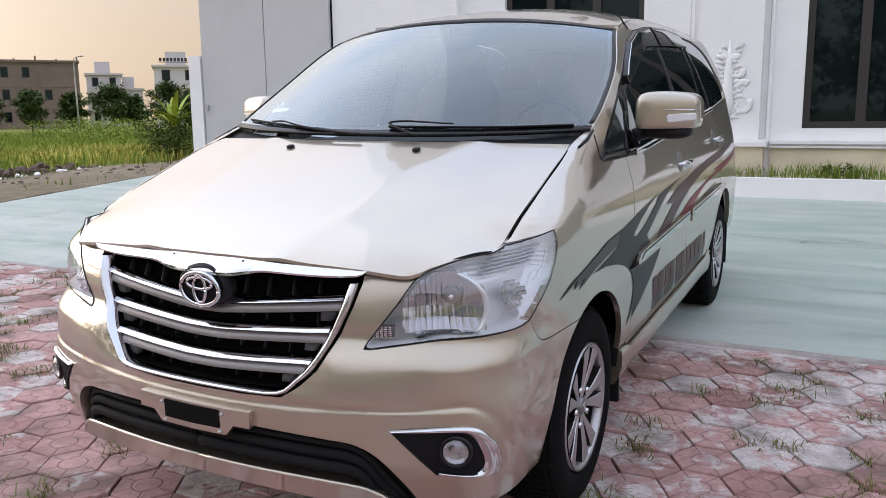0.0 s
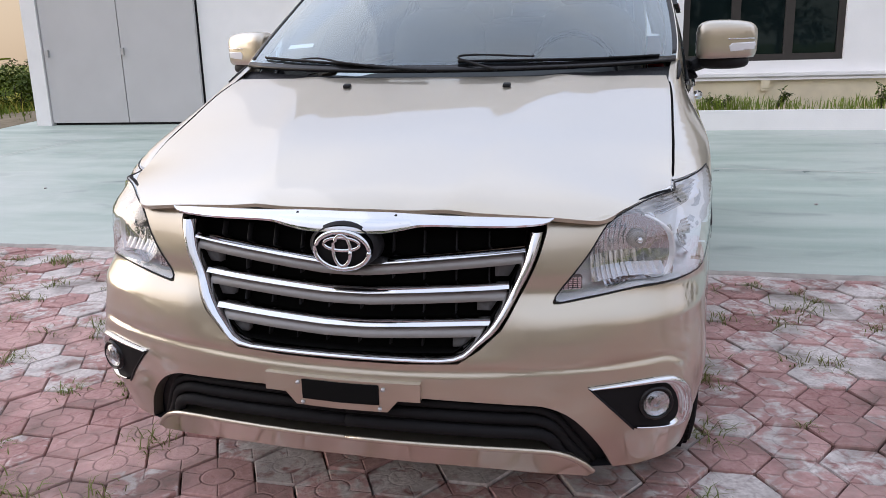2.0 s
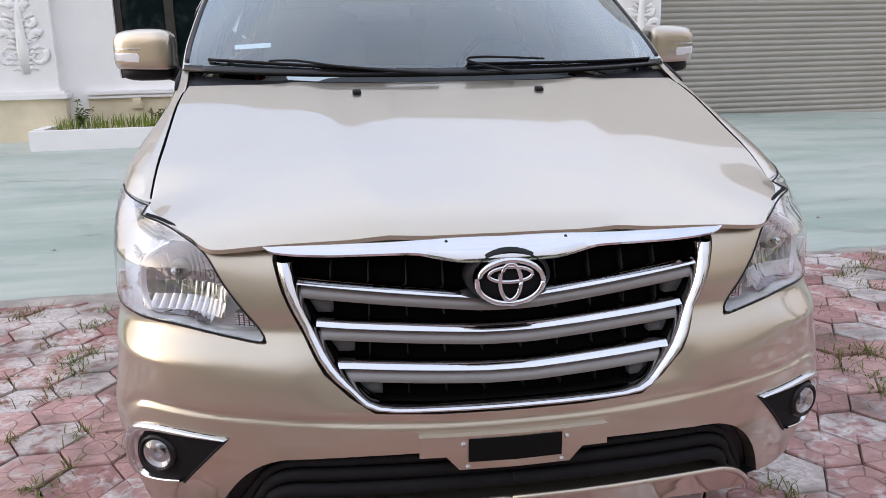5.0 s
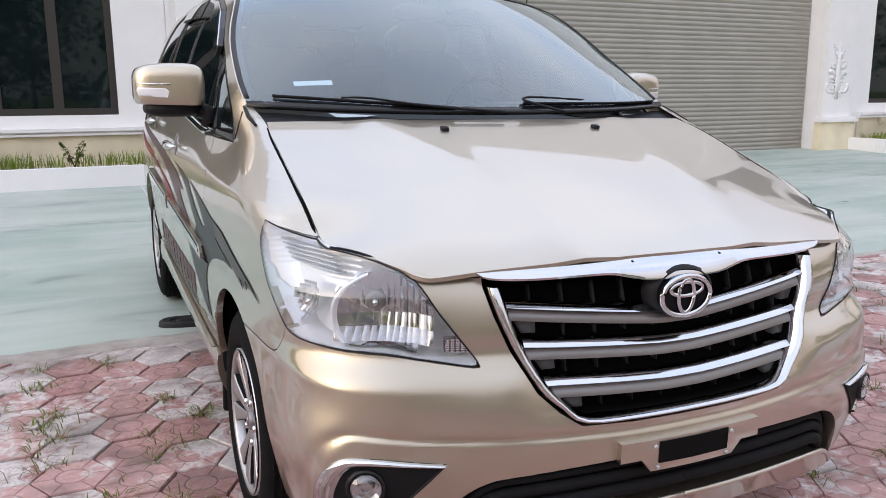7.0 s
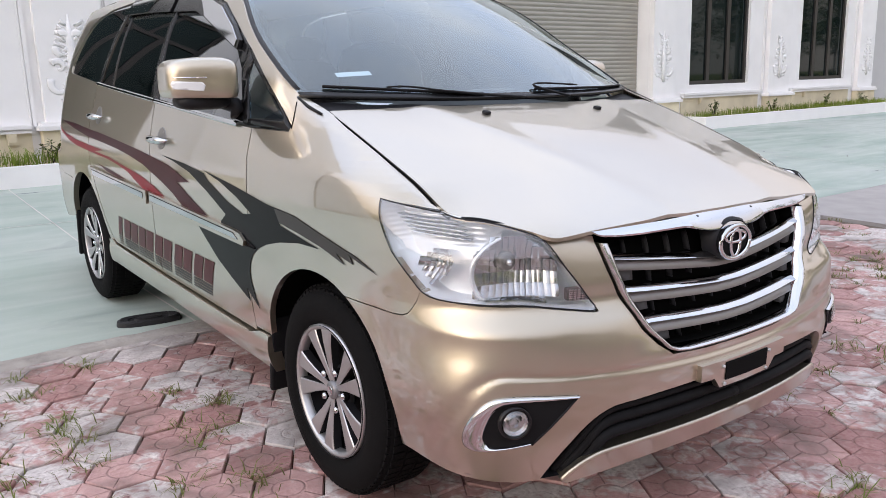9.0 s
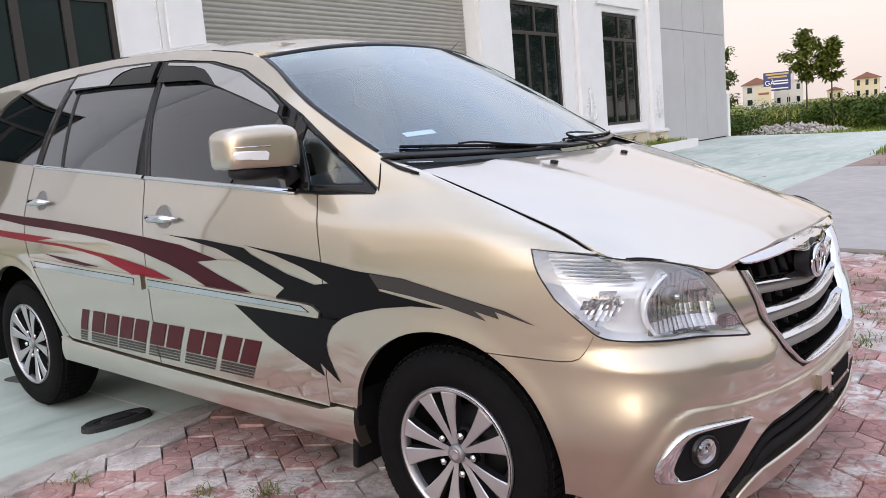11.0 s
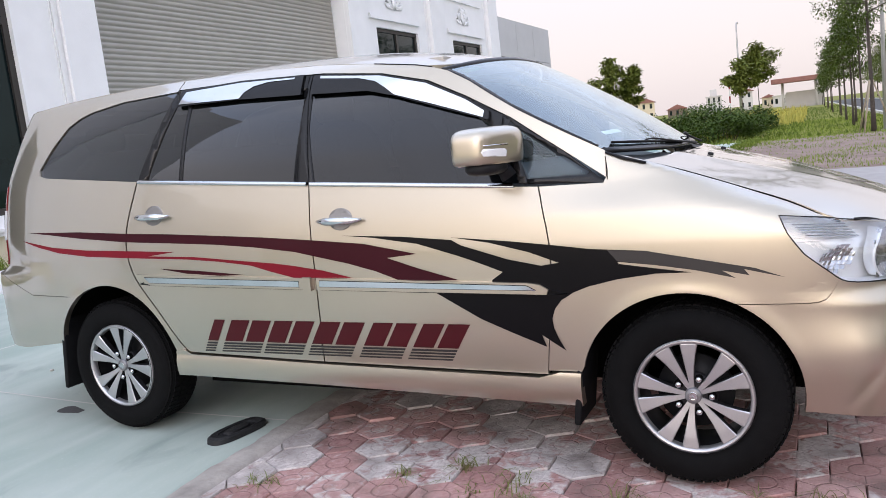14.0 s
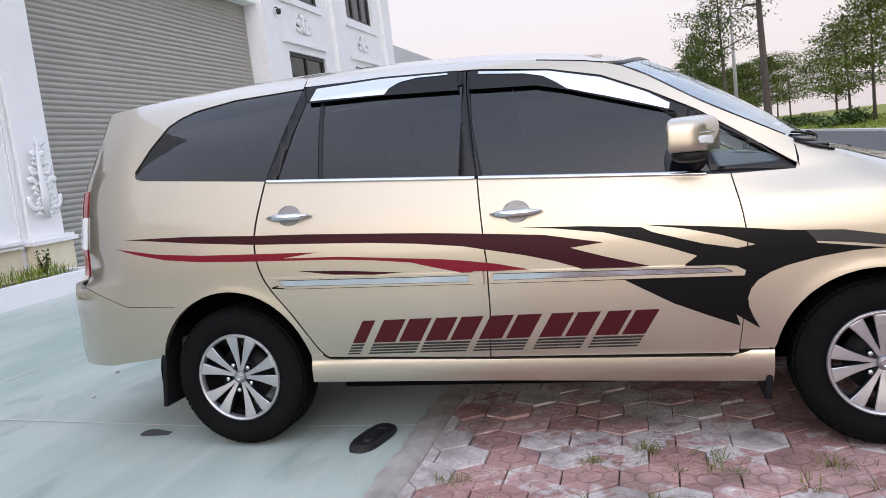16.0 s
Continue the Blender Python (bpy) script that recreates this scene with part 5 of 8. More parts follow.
for sd in (1, -1):
    for yc in (0.0, 2.75):
        w = wheel(yc, sd, 10 if yc else -17)
        prof = [(0.200, -0.195), (0.215, -0.212), (0.262, -0.217), (0.302, -0.205), (0.322, -0.180), (0.3265, -0.13), (0.3275, -0.1), (0.3265, -0.07), (0.322, -0.022), (0.302, 0.006), (0.262, 0.016), (0.222, 0.010), (0.208, -0.004)]
        part("tyre", lathe(prof, 64, "x"), M["rubber"], w, "black road tyre")
        bm = bmesh.new()
        for k in range(72):          # tread blocks
            for x0, x1, sh in ((-0.175, -0.120, 0.0), (-0.112, -0.070, 0.5), (-0.062, -0.020, 0.2)):
                a = 2 * math.pi * (k + sh) / 72
                add_box(bm, x0, x1, -0.0108, 0.0108, 0.3235, 0.3292, Matrix.Rotation(a, 4, "X"))
            a = 2 * math.pi * (k + 0.3) / 72
            add_box(bm, -0.022, -0.004, -0.0105, 0.0105, 0.298, 0.3165, Matrix.Rotation(a, 4, "X"))
        part("tread", bm, M["rubber"], w, smooth=False)
        part("rim_lip", lathe([(0.209, -0.002), (0.209, 0.010), (0.200, 0.012), (0.192, 0.004), (0.190, -0.02)], 64, "x"), M["alloy"], w, "bright machined rim lip")
        for k in range(10):
            bm = bmesh.new()
            base = 2 * math.pi * (k // 2) / 5
            sg = 1 if k % 2 else -1
            def sp_at(r, u, x):
                a = base + sg * (radians(14.7) - radians(4.5) * (1 - r / 0.2)) + u / r
                return Vector((x, r * math.sin(a), r * math.cos(a)))
            sec = [(0.030, 0.0085, -0.010), (0.07, 0.0112, -0.006), (0.11, 0.0160, -0.001), (0.155, 0.0230, 0.004), (0.192, 0.0300, 0.006), (0.199, 0.0325, 0.004)]
            rings = [[bm.verts.new(sp_at(r, u, x)) for u, x in ((-hw, d - 0.03), (-hw, d - 0.003), (-hw * 0.86, d), (hw * 0.86, d), (hw, d - 0.003), (hw, d - 0.03))] for r, hw, d in sec]
            for p, q in zip(rings, rings[1:]):
                for m_ in range(5):
                    bm.faces.new((p[m_], p[m_ + 1], q[m_ + 1], q[m_])).material_index = int(m_ in (0, 4))
            bmesh.ops.recalc_face_normals(bm, faces=bm.faces[:])
            part("spoke", bm, M["alloy"], w, smooth=False).data.materials.append(M["alloy_dark"])
        part("hub_plate", lathe([(0.028, -0.016), (0.045, -0.018), (0.072, -0.022), (0.079, -0.028), (0.081, -0.04)], 40, "x"), M["alloy_dark"], w)
        part("hub_cap", lathe([(0.0005, 0.002), (0.022, 0.001), (0.028, -0.002), (0.030, -0.016)], 32, "x"), M["hub"], w, "grey centre cap")
        for k in range(5):
            a = 2 * math.pi * (k + 0.5) / 5 - 0.5 * math.pi
            at = Matrix.Translation((0, 0.063 * math.cos(a), -0.063 * math.sin(a)))
            # black caps on the hub plate, drawn as shaded nut holes
            part("nut_hole", lathe([(0.0005, -0.013), (0.014, -0.013), (0.0155, -0.022)], 16, "x", at), M["void"], w)
            part("wheel_nut", lathe([(0.0005, 0.001), (0.0105, -0.001), (0.0125, -0.016)], 6, "x", at), M["chrome"], w)
        part("cap_mark", lathe([(0.0125, 0.0028), (0.0145, 0.0036), (0.0165, 0.0024)], 24, "x"), M["chrome"], w)
        part("brake_disc", lathe([(0.0005, -0.075), (0.135, -0.075), (0.135, -0.095), (0.019, -0.095)], 40, "x"), M["alloy_dark"], w)
    for y0, zt in ((0.385, 0.46), (3.11, 0.56)):
        z0 = 0.185
        bm = box(0.62, 0.864, y0, y0 + 0.026, z0, zt, 0.008)
        bmesh.ops.transform(bm, matrix=Matrix.Translation((0, y0, zt)) @ Matrix.Rotation(radians(6), 4, "X") @ Matrix.Translation((0, -y0, -zt)) @ Matrix.Diagonal((sd, 1, 1, 1)), verts=bm.verts[:])
        bmesh.ops.recalc_face_normals(bm, faces=bm.faces[:])
        part("mud_flap", bm, M["recess"], car, "black rubber mud flap")


# ---- the minivan: nose ----
FRAME_IN = [(0.0, 0.570), (0.15, 0.571), (0.275, 0.576), (0.327, 0.612), (0.368, 0.658), (0.412, 0.732), (0.440, 0.795), (0.456, 0.858)]
FRAME_EDGE = [(0.0, 0.557), (0.15, 0.558), (0.285, 0.564), (0.336, 0.598), (0.385, 0.642), (0.440, 0.732), (0.473, 0.80), (0.494, 0.860)]
# back sheet carries the darkness of the grille openings in its colour
grille = both("grille", [(sx(x), z) for x, z in FRAME_IN] + [(S_NOSE, 0.858)], skin, M["void"], car, "black grille with three chrome-topped grey bars", cell=(0.05, 0.04), lift=-0.055, thick=-0.04)
# rounded chrome surround
bm = bmesh.new()
fo, fi = smooth_line(FRAME_EDGE, 3), smooth_line(FRAME_IN, 3)
for sd in (1, -1):
    prev = None
    for (xo, zo), (xi, zi) in zip(fo, fi):
        row_ = [bm.verts.new(skin(sx(xo + (xi - xo) * u), zo + (zi - zo) * u, l_, sd)) for u, l_ in ((0, -0.035), (0.0, 0.002), (0.12, 0.010), (0.35, 0.015), (0.6, 0.013), (0.85, 0.004), (1.0, -0.010), (1.0, -0.045))]
        if prev:
            for k in range(7):
                bm.faces.new((prev[k], prev[k + 1], row_[k + 1], row_[k]))
        prev = row_
bmesh.ops.remove_doubles(bm, verts=bm.verts[:], dist=0.0006)
bmesh.ops.recalc_face_normals(bm, faces=bm.faces[:])
part("grille_frame", bm, M["chrome"], grille, "chrome grille surround")
def loft(name, across, rows, mat, parent, label="", lift=0.0):
    """A moulding over the nose from side to side: rows of (height at x, lift), for x from 0 outwards."""
    bm = bmesh.new()
    xs = [-x for x in across[:0:-1]] + list(across)
    prev = None
    for x in xs:
        row_ = [bm.verts.new(skin(sx(abs(x)), zf(abs(x)), lf + lift, 1 if x >= 0 else -1)) for zf, lf in rows]
        if prev:
            for q in range(len(rows) - 1):
                bm.faces.new((prev[q], prev[q + 1], row_[q + 1], row_[q]))
        prev = row_
    bmesh.ops.recalc_face_normals(bm, faces=bm.faces[:])
    return sharp(part(name, bm, mat, parent, label), 50)


OPEN_ENDS = ((0.800, 0.852, 0.440), (0.752, 0.790, 0.420), (0.672, 0.705, 0.376), (0.588, 0.626, 0.318))
for zc, xe, ze, h in ((0.786, 0.448, 0.824, 0.030), (0.716, 0.409, 0.737, 0.033), (0.640, 0.364, 0.655, 0.031)):
    def edge_z(x, dz, zc=zc, xe=xe, ze=ze):
        return zc + (ze - zc) * (max(0.0, x - 0.05) / (xe - 0.05)) + dz

    across = [xe * k / 14 for k in range(15)]
    loft("grille_bar", across, [(lambda x, d=d: edge_z(x, d), lf) for d, lf in ((-0.0150, -0.040), (-0.0155, -0.022), (-0.019, -0.017), (-0.034, -0.011), (-0.0385, -0.013), (-0.040, -0.040))], M["satin"], grille, "satin grey bar")
    loft("bar_chrome", across, [(lambda x, d=d: edge_z(x, d), lf) for d, lf in ((0.003, -0.040), (0.0028, -0.018), (0.000, -0.013), (-0.0055, -0.006), (-0.0095, -0.0025), (-0.0112, -0.005), (-0.0118, -0.040))], M["chrome"], grille, "chrome strip along the bar")
for z0, z1, xm in ((0.800, 0.856, 0.43), (0.737, 0.775, 0.38), (0.660, 0.700, 0.34), (0.582, 0.628, 0.27)):
    for k in range(-5, 6):
        x = k * 0.082 + 0.03
        if abs(x) < xm:
            b = bmesh.new()
            sd = 1 if x >= 0 else -1
            add_panel(b, [(sx(abs(x)), z0), (sx(abs(x) + 0.003), z0), (sx(abs(x) + 0.003), z1), (sx(abs(x)), z1)], skin, (0.05, 0.03), -0.034, 0.02, sd)
            part("fin", b, M["dark_plastic"], grille)
for z0, z1, xm in OPEN_ENDS[1:]:
    for sd in (1, -1):
        b = bmesh.new()
        add_panel(b, [(sx(xm - 0.045), z0), (sx(xm - 0.012), z0), (sx(xm + 0.012), z1), (sx(xm - 0.045), z1)], skin, (0.03, 0.03), -0.024, 0.02, sd)
        part("end_pad", b, M["dash"], grille)
def table(pts):
    return lambda x: curve_at(pts, x)


lip_low = table([(0.0, 0.902), (0.13, 0.901), (0.324, 0.890), (0.505, 0.888), (0.62, 0.892)])
g_top = table([(0.0, 0.922), (0.11, 0.921), (0.17, 0.911), (0.25, 0.907), (0.36, 0.905), (0.505, 0.906), (0.518, 0.901)])
g_low = table([(0.0, 0.856), (0.10, 0.857), (0.15, 0.865), (0.195, 0.873), (0.26, 0.874), (0.40, 0.873), (0.500, 0.879), (0.518, 0.890)])
bm = bmesh.new()          # turned-down front edge of the bonnet
prev = None
for k in range(-31, 32):
    x = 0.02 * k
    ye = float(np.interp(abs(x), [p[0] for p in edge[:30]], [p[1] for p in edge[:30]]))
    t_, l_ = bonnet(abs(x), ye + 0.004, -0.0005, 1 if x >= 0 else -1), skin(sx(abs(x)), lip_low(abs(x)), 0.004, 1 if x >= 0 else -1)
    row_ = [bm.verts.new(p) for p in (t_, t_.lerp(l_, 0.35) + Vector((0, -0.004, 0.003)), t_.lerp(l_, 0.7) + Vector((0, -0.004, 0.001)), l_, l_ + Vector((0, 0.02, -0.01)))]
    if prev:
        for q in range(4):
            bm.faces.new((prev[q], prev[q + 1], row_[q + 1], row_[q]))
    prev = row_
bmesh.ops.recalc_face_normals(bm, faces=bm.faces[:])
part("bonnet_lip", bm, M["paint"], car, "rounded front edge of the bonnet")
strip = loft("bonnet_garnish", [0.518 * k / 40 for k in range(41)],
             [(lambda x: g_top(x) + 0.010, -0.012), (lambda x: g_top(x) + 0.0045, 0.007), (lambda x: g_top(x), 0.0155), (lambda x: g_top(x) * 0.55 + g_low(x) * 0.45, 0.027), (lambda x: g_top(x) * 0.15 + g_low(x) * 0.85, 0.029), (g_low, 0.024), (lambda x: g_low(x) + 0.001, -0.004)],
             M["chrome"], car, "chrome strip along the bonnet edge", lift=0.004)
for x in (-0.50, -0.13, 0.13, 0.50):
    part("rivet", lathe([(0.0005, -0.004), (0.004, -0.003), (0.005, 0.004)], 8, "y", Matrix.Translation(skin(sx(abs(x)), 0.894, 0.026, 1 if x > 0 else -1))), M["dark_plastic"], strip)

# badge: a plain oval ring with an oval inside
def ring(rx, rz, cx, cz, r, y, n=40):
    return tube([(cx + rx * math.cos(2 * math.pi * k / n), y, cz + rz * math.sin(2 * math.pi * k / n)) for k in range(n + 1)], r, 8)


by = skin(S_NOSE, 0.812).y
badge = part("badge", lathe([(0.0005, 0.006), (0.066, 0.006), (0.072, 0.012), (0.074, 0.03)], 40, "y", Matrix.Translation((0, by - 0.022, 0.814)) @ Matrix.Diagonal((1, 1, 0.67, 1))), M["recess"], grille, "black oval badge with chrome rings")
part("badge_ring", ring(0.069, 0.046, 0, 0.814, 0.0065, by - 0.020), M["chrome"], badge)
part("badge_oval", ring(0.022, 0.039, 0, 0.814, 0.0055, by - 0.020, 28), M["chrome"], badge)
part("badge_bar", ring(0.046, 0.016, 0, 0.830, 0.005, by - 0.020, 28), M["chrome"], badge)
part("badge_cowl", lathe([(0.078, 0.0), (0.088, 0.006), (0.092, 0.04)], 32, "y", Matrix.Translation((0, by - 0.012, 0.822)) @ Matrix.Diagonal((1, 1, 0.68, 1))), M["dark_plastic"], grille)

# lower mouth of the bumper, with its ribs, lip and number plate holder
mouth = both("lower_grille", [(a, b + 0.004) for a, b in smooth_line(MOUTH, 3)] + [(sx(0.60), 0.268), (sx(0.54), 0.318), (sx(0.45), 0.33), (S_NOSE, 0.338)], skin, M["dark_plastic"], car, "matt black lower grille", cell=(0.04, 0.03), lift=-0.035, thick=-0.035)
for dz, r, li in ((-0.045, 0.014, -0.018), (-0.078, 0.016, -0.006), (-0.018, 0.010, -0.024)):
    b = bmesh.new()
    path = [(x, 0.462 - 0.01 * (x / 0.5) ** 2 + dz) for x in (0, 0.1, 0.2, 0.3, 0.4, 0.47)] + [(0.525 + 0.2 * dz, 0.428 + dz * 0.9), (0.575 + 0.55 * dz, 0.365 + dz * 0.6), (0.635 + 0.7 * dz, 0.275)]
    path = smooth_line(path, 3)
    for sd in (1, -1):
        add_tube(b, [skin(sx(x), z, li, sd) for x, z in path], r, 8)
    part("rib", b, M["recess"], mouth)
both("bumper_lip", [(sx(x), z) for x, z in smooth_line([(0.0, 0.345), (0.3, 0.343), (0.48, 0.336), (0.54, 0.322), (0.585, 0.294), (0.615, 0.264)], 3) + smooth_line([(0.60, 0.250), (0.5, 0.262), (0.3, 0.278), (0.0, 0.284)], 3)], skin, M["paint"], car, "champagne lip under the lower grille", cell=(0.016, 0.010), lift=0.02, thick=0.09)
b = bmesh.new()
for sd in (1, -1):
    add_tube(b, [skin(sx(x), z, 0.016, sd) for x, z in smooth_line([(0.0, 0.341), (0.3, 0.339), (0.48, 0.332), (0.54, 0.318), (0.585, 0.290), (0.612, 0.262)], 4)], 0.0075, 8)
part("lip_bead", b, M["paint"], car)
holder = both("plate_holder", [(sx(x), z) for x, z in ((0, 0.506), (0.2, 0.508), (0.2, 0.462), (0.145, 0.462), (0.118, 0.430), (0, 0.428))], skin, M["paint"], car, "champagne number plate holder", cell=(0.05, 0.03), lift=0.016, thick=0.02)
both("number_plate", [(sx(x), z) for x, z in ((0, 0.499), (0.099, 0.5), (0.099, 0.449), (0, 0.447))], skin, M["matt_black"], holder, "blank black number plate", cell=(0.05, 0.03), lift=0.019, thick=0.003)
for x, z in ((-0.11, 0.49), (0.11, 0.49), (-0.1, 0.438), (0.1, 0.438)):
    part("bolt", lathe([(0.0005, -0.004), (0.005, -0.003), (0.006, 0.004)], 8, "y", Matrix.Translation(skin(sx(abs(x)), z, 0.018, 1 if x > 0 else -1))), M["metal"], holder)

# fog lamps
FOG_OUT = smooth_line([(-0.876, 0.502), (-0.810, 0.509), (-0.748, 0.514), (-0.700, 0.514), (-0.664, 0.507), (-0.632, 0.479), (-0.606, 0.434), (-0.596, 0.394), (-0.608, 0.370), (-0.655, 0.367), (-0.757, 0.383)], 4)
FOG_IN = smooth_line([(-0.862, 0.498), (-0.806, 0.499), (-0.752, 0.499), (-0.712, 0.497), (-0.688, 0.489), (-0.667, 0.467), (-0.652, 0.432), (-0.646, 0.402), (-0.657, 0.382), (-0.684, 0.378), (-0.753, 0.390)], 4)
for sd in (1, -1):
    fog = panel("fog_lamp", FOG_OUT, skin, M["recess"], car, sd, "round fog lamp in a black recess with chrome trim", cell=(0.025, 0.02), lift=0.002, thick=0.01)
    bm = bmesh.new()
    rows_ = [[bm.verts.new(skin(a + (c_ - a) * u, b + (d_ - b) * u, l_, sd)) for (a, b), (c_, d_) in zip(FOG_OUT, FOG_IN)] for u, l_ in ((0.0, -0.002), (0.0, 0.006), (0.2, 0.012), (0.55, 0.013), (0.85, 0.008), (1.0, -0.002))]
    for p, q in zip(rows_, rows_[1:]):
        for k in range(len(p) - 1):
            bm.faces.new((p[k], p[k + 1], q[k + 1], q[k]))
    bmesh.ops.recalc_face_normals(bm, faces=bm.faces[:])
    part("chrome_trim", bm, M["chrome"], fog, "chrome trim")
    b = bmesh.new()
    add_tube(b, [skin(a, z, 0.003, sd) for a, z in ((-0.758, 0.380), (-0.80, 0.424), (-0.84, 0.466), (-0.874, 0.501))], 0.003, 6)
    part("recess_edge", b, M["dark_plastic"], fog)
    c = skin(-0.714, 0.450, 0.000, sd)
    aim = Matrix.Translation(c) @ Vector((sd * 0.42, -1, 0)).to_track_quat("Z", "Y").to_matrix().to_4x4()
    part("lamp_ring", lathe([(0.030, 0.0), (0.034, 0.010), (0.037, 0.016), (0.041, 0.015), (0.044, 0.004)], 32, "z", aim), M["gloss_black"], fog)
    part("lamp_reflector", lathe([(0.0005, 0.003), (0.010, 0.0032), (0.0105, 0.010), (0.014, 0.010), (0.0145, 0.0035), (0.024, 0.006), (0.033, 0.0125)], 24, "z", aim), M["reflector"], fog, smooth=False)
    part("lamp_glass", lathe([(0.0005, 0.026), (0.012, 0.0245), (0.022, 0.021), (0.030, 0.016), (0.034, 0.012)], 24, "z", aim), M["lens"], fog)

# ---- the minivan: cowl, wipers, nozzles ----
def cowl_at(x, y, lift=0.0, side=1):
    return bonnet(x, y, lift - 0.012, side)


cowl = both("cowl", smooth_line([(0.0, 0.046), (0.2, 0.052), (0.4, 0.072), (0.6, 0.108), (0.742, 0.142)], 3) + smooth_line([(0.765, 0.285), (0.6, 0.20), (0.4, 0.13), (0.2, 0.10), (0.0, 0.09)], 3), cowl_at, M["dark_plastic"], car, "black plastic cowl with fine vent slots", cell=(0.05, 0.03), thick=0.03, whole=True)
for k in range(44):
    x = -0.42 + k * 0.0125
    b = box(x - 0.0022, x + 0.0022, 0, 0.03, 0, 0.004)
    part("slat", b, M["gloss_black"], cowl, smooth=False, m=Matrix.Translation(bonnet(x, 0.058 + 0.1 * x * x, -0.007)) @ Matrix.Translation((-x, 0, 0)))
for x in (-0.26, 0.262):
    part("washer_nozzle", box(-0.012, 0.012, -0.010, 0.012, -0.004, 0.010, 0.004), M["dark_plastic"], car, "black washer nozzle", m=Matrix.Translation(bonnet(x, -0.028)) @ Matrix.Rotation(0.25, 4, "X"))
for pts, arm in ((((-0.90, 0.058), (-0.6, 0.036), (-0.30, 0.014), (-0.22, 0.008)), ((-0.02, -0.03), (-0.2, -0.01), (-0.42, 0.02), (-0.56, 0.048), (-0.66, 0.044))),
                 (((0.10, 0.036), (0.4, 0.032), (0.7, 0.024), (0.93, 0.022)), ((0.28, -0.035), (0.2, 0.0), (0.10, 0.048), (0.18, 0.064), (0.42, 0.044)))):
    wp = part("wiper", tube([screen(a, b, 0.009) for a, b in smooth_line(pts, 4)], 0.0034, 6), M["dark_plastic"], car, "black windscreen wiper")
    part("wiper_arm", tube([screen(a, b, 0.014) for a, b in smooth_line(arm, 4)], [0.0052 - 0.0022 * k / 16 for k in range(17)], 6), M["dark_plastic"], wp)
    b = bmesh.new()
    add_tube(b, [screen(a, b_, 0.005) for a, b_ in smooth_line(pts, 4)], 0.0035, 4)
    part("wiper_rubber", b, M["rubber"], wp)

# corner caps at the foot of the windscreen
for sd in (1, -1):
    part("corner_trim", tube([skin(0.27, 1.205, 0.004, sd), skin(0.20, 1.178, 0.006, sd), skin(0.13, 1.158, 0.003, sd)], [0.004, 0.006, 0.004], 8), M["dark_plastic"], car)
    b = bmesh.new()          # joint where wing meets pillar
    add_tube(b, [skin(0.262, 1.108, 0.0005, sd), skin(0.262, 1.14, 0.0005, sd), skin(0.27, 1.19, 0.0005, sd)], 0.002, 5)
    part("pillar_joint", b, M["void"], car)

# ---- the minivan: mirrors ----
def soft_box(bm, c, half, power=3.0, n=20, squash=None):
    """A rounded block; squash(p) may shape it further."""
    rows_ = []
    for i in range(n + 1):
        th = math.pi * i / n - math.pi / 2
        row = []
        for j in range(2 * n):
            ph = math.pi * j / n
            d = Vector((math.cos(th) * math.cos(ph), math.cos(th) * math.sin(ph), math.sin(th)))
            k = (abs(d.x) ** power + abs(d.y) ** power + abs(d.z) ** power) ** (-1 / power)
            p = Vector((d.x * k * half[0], d.y * k * half[1], d.z * k * half[2]))
            if squash:
                p = squash(p)
            row.append(bm.verts.new(Vector(c) + p))
        rows_.append(row)
    for a, b in zip(rows_, rows_[1:]):
        for j in range(2 * n):
            bm.faces.new((a[j], a[(j + 1) % (2 * n)], b[(j + 1) % (2 * n)], b[j]))
    bmesh.ops.remove_doubles(bm, verts=bm.verts[:], dist=0.0004)
    bmesh.ops.recalc_face_normals(bm, faces=bm.faces[:])
    return bm


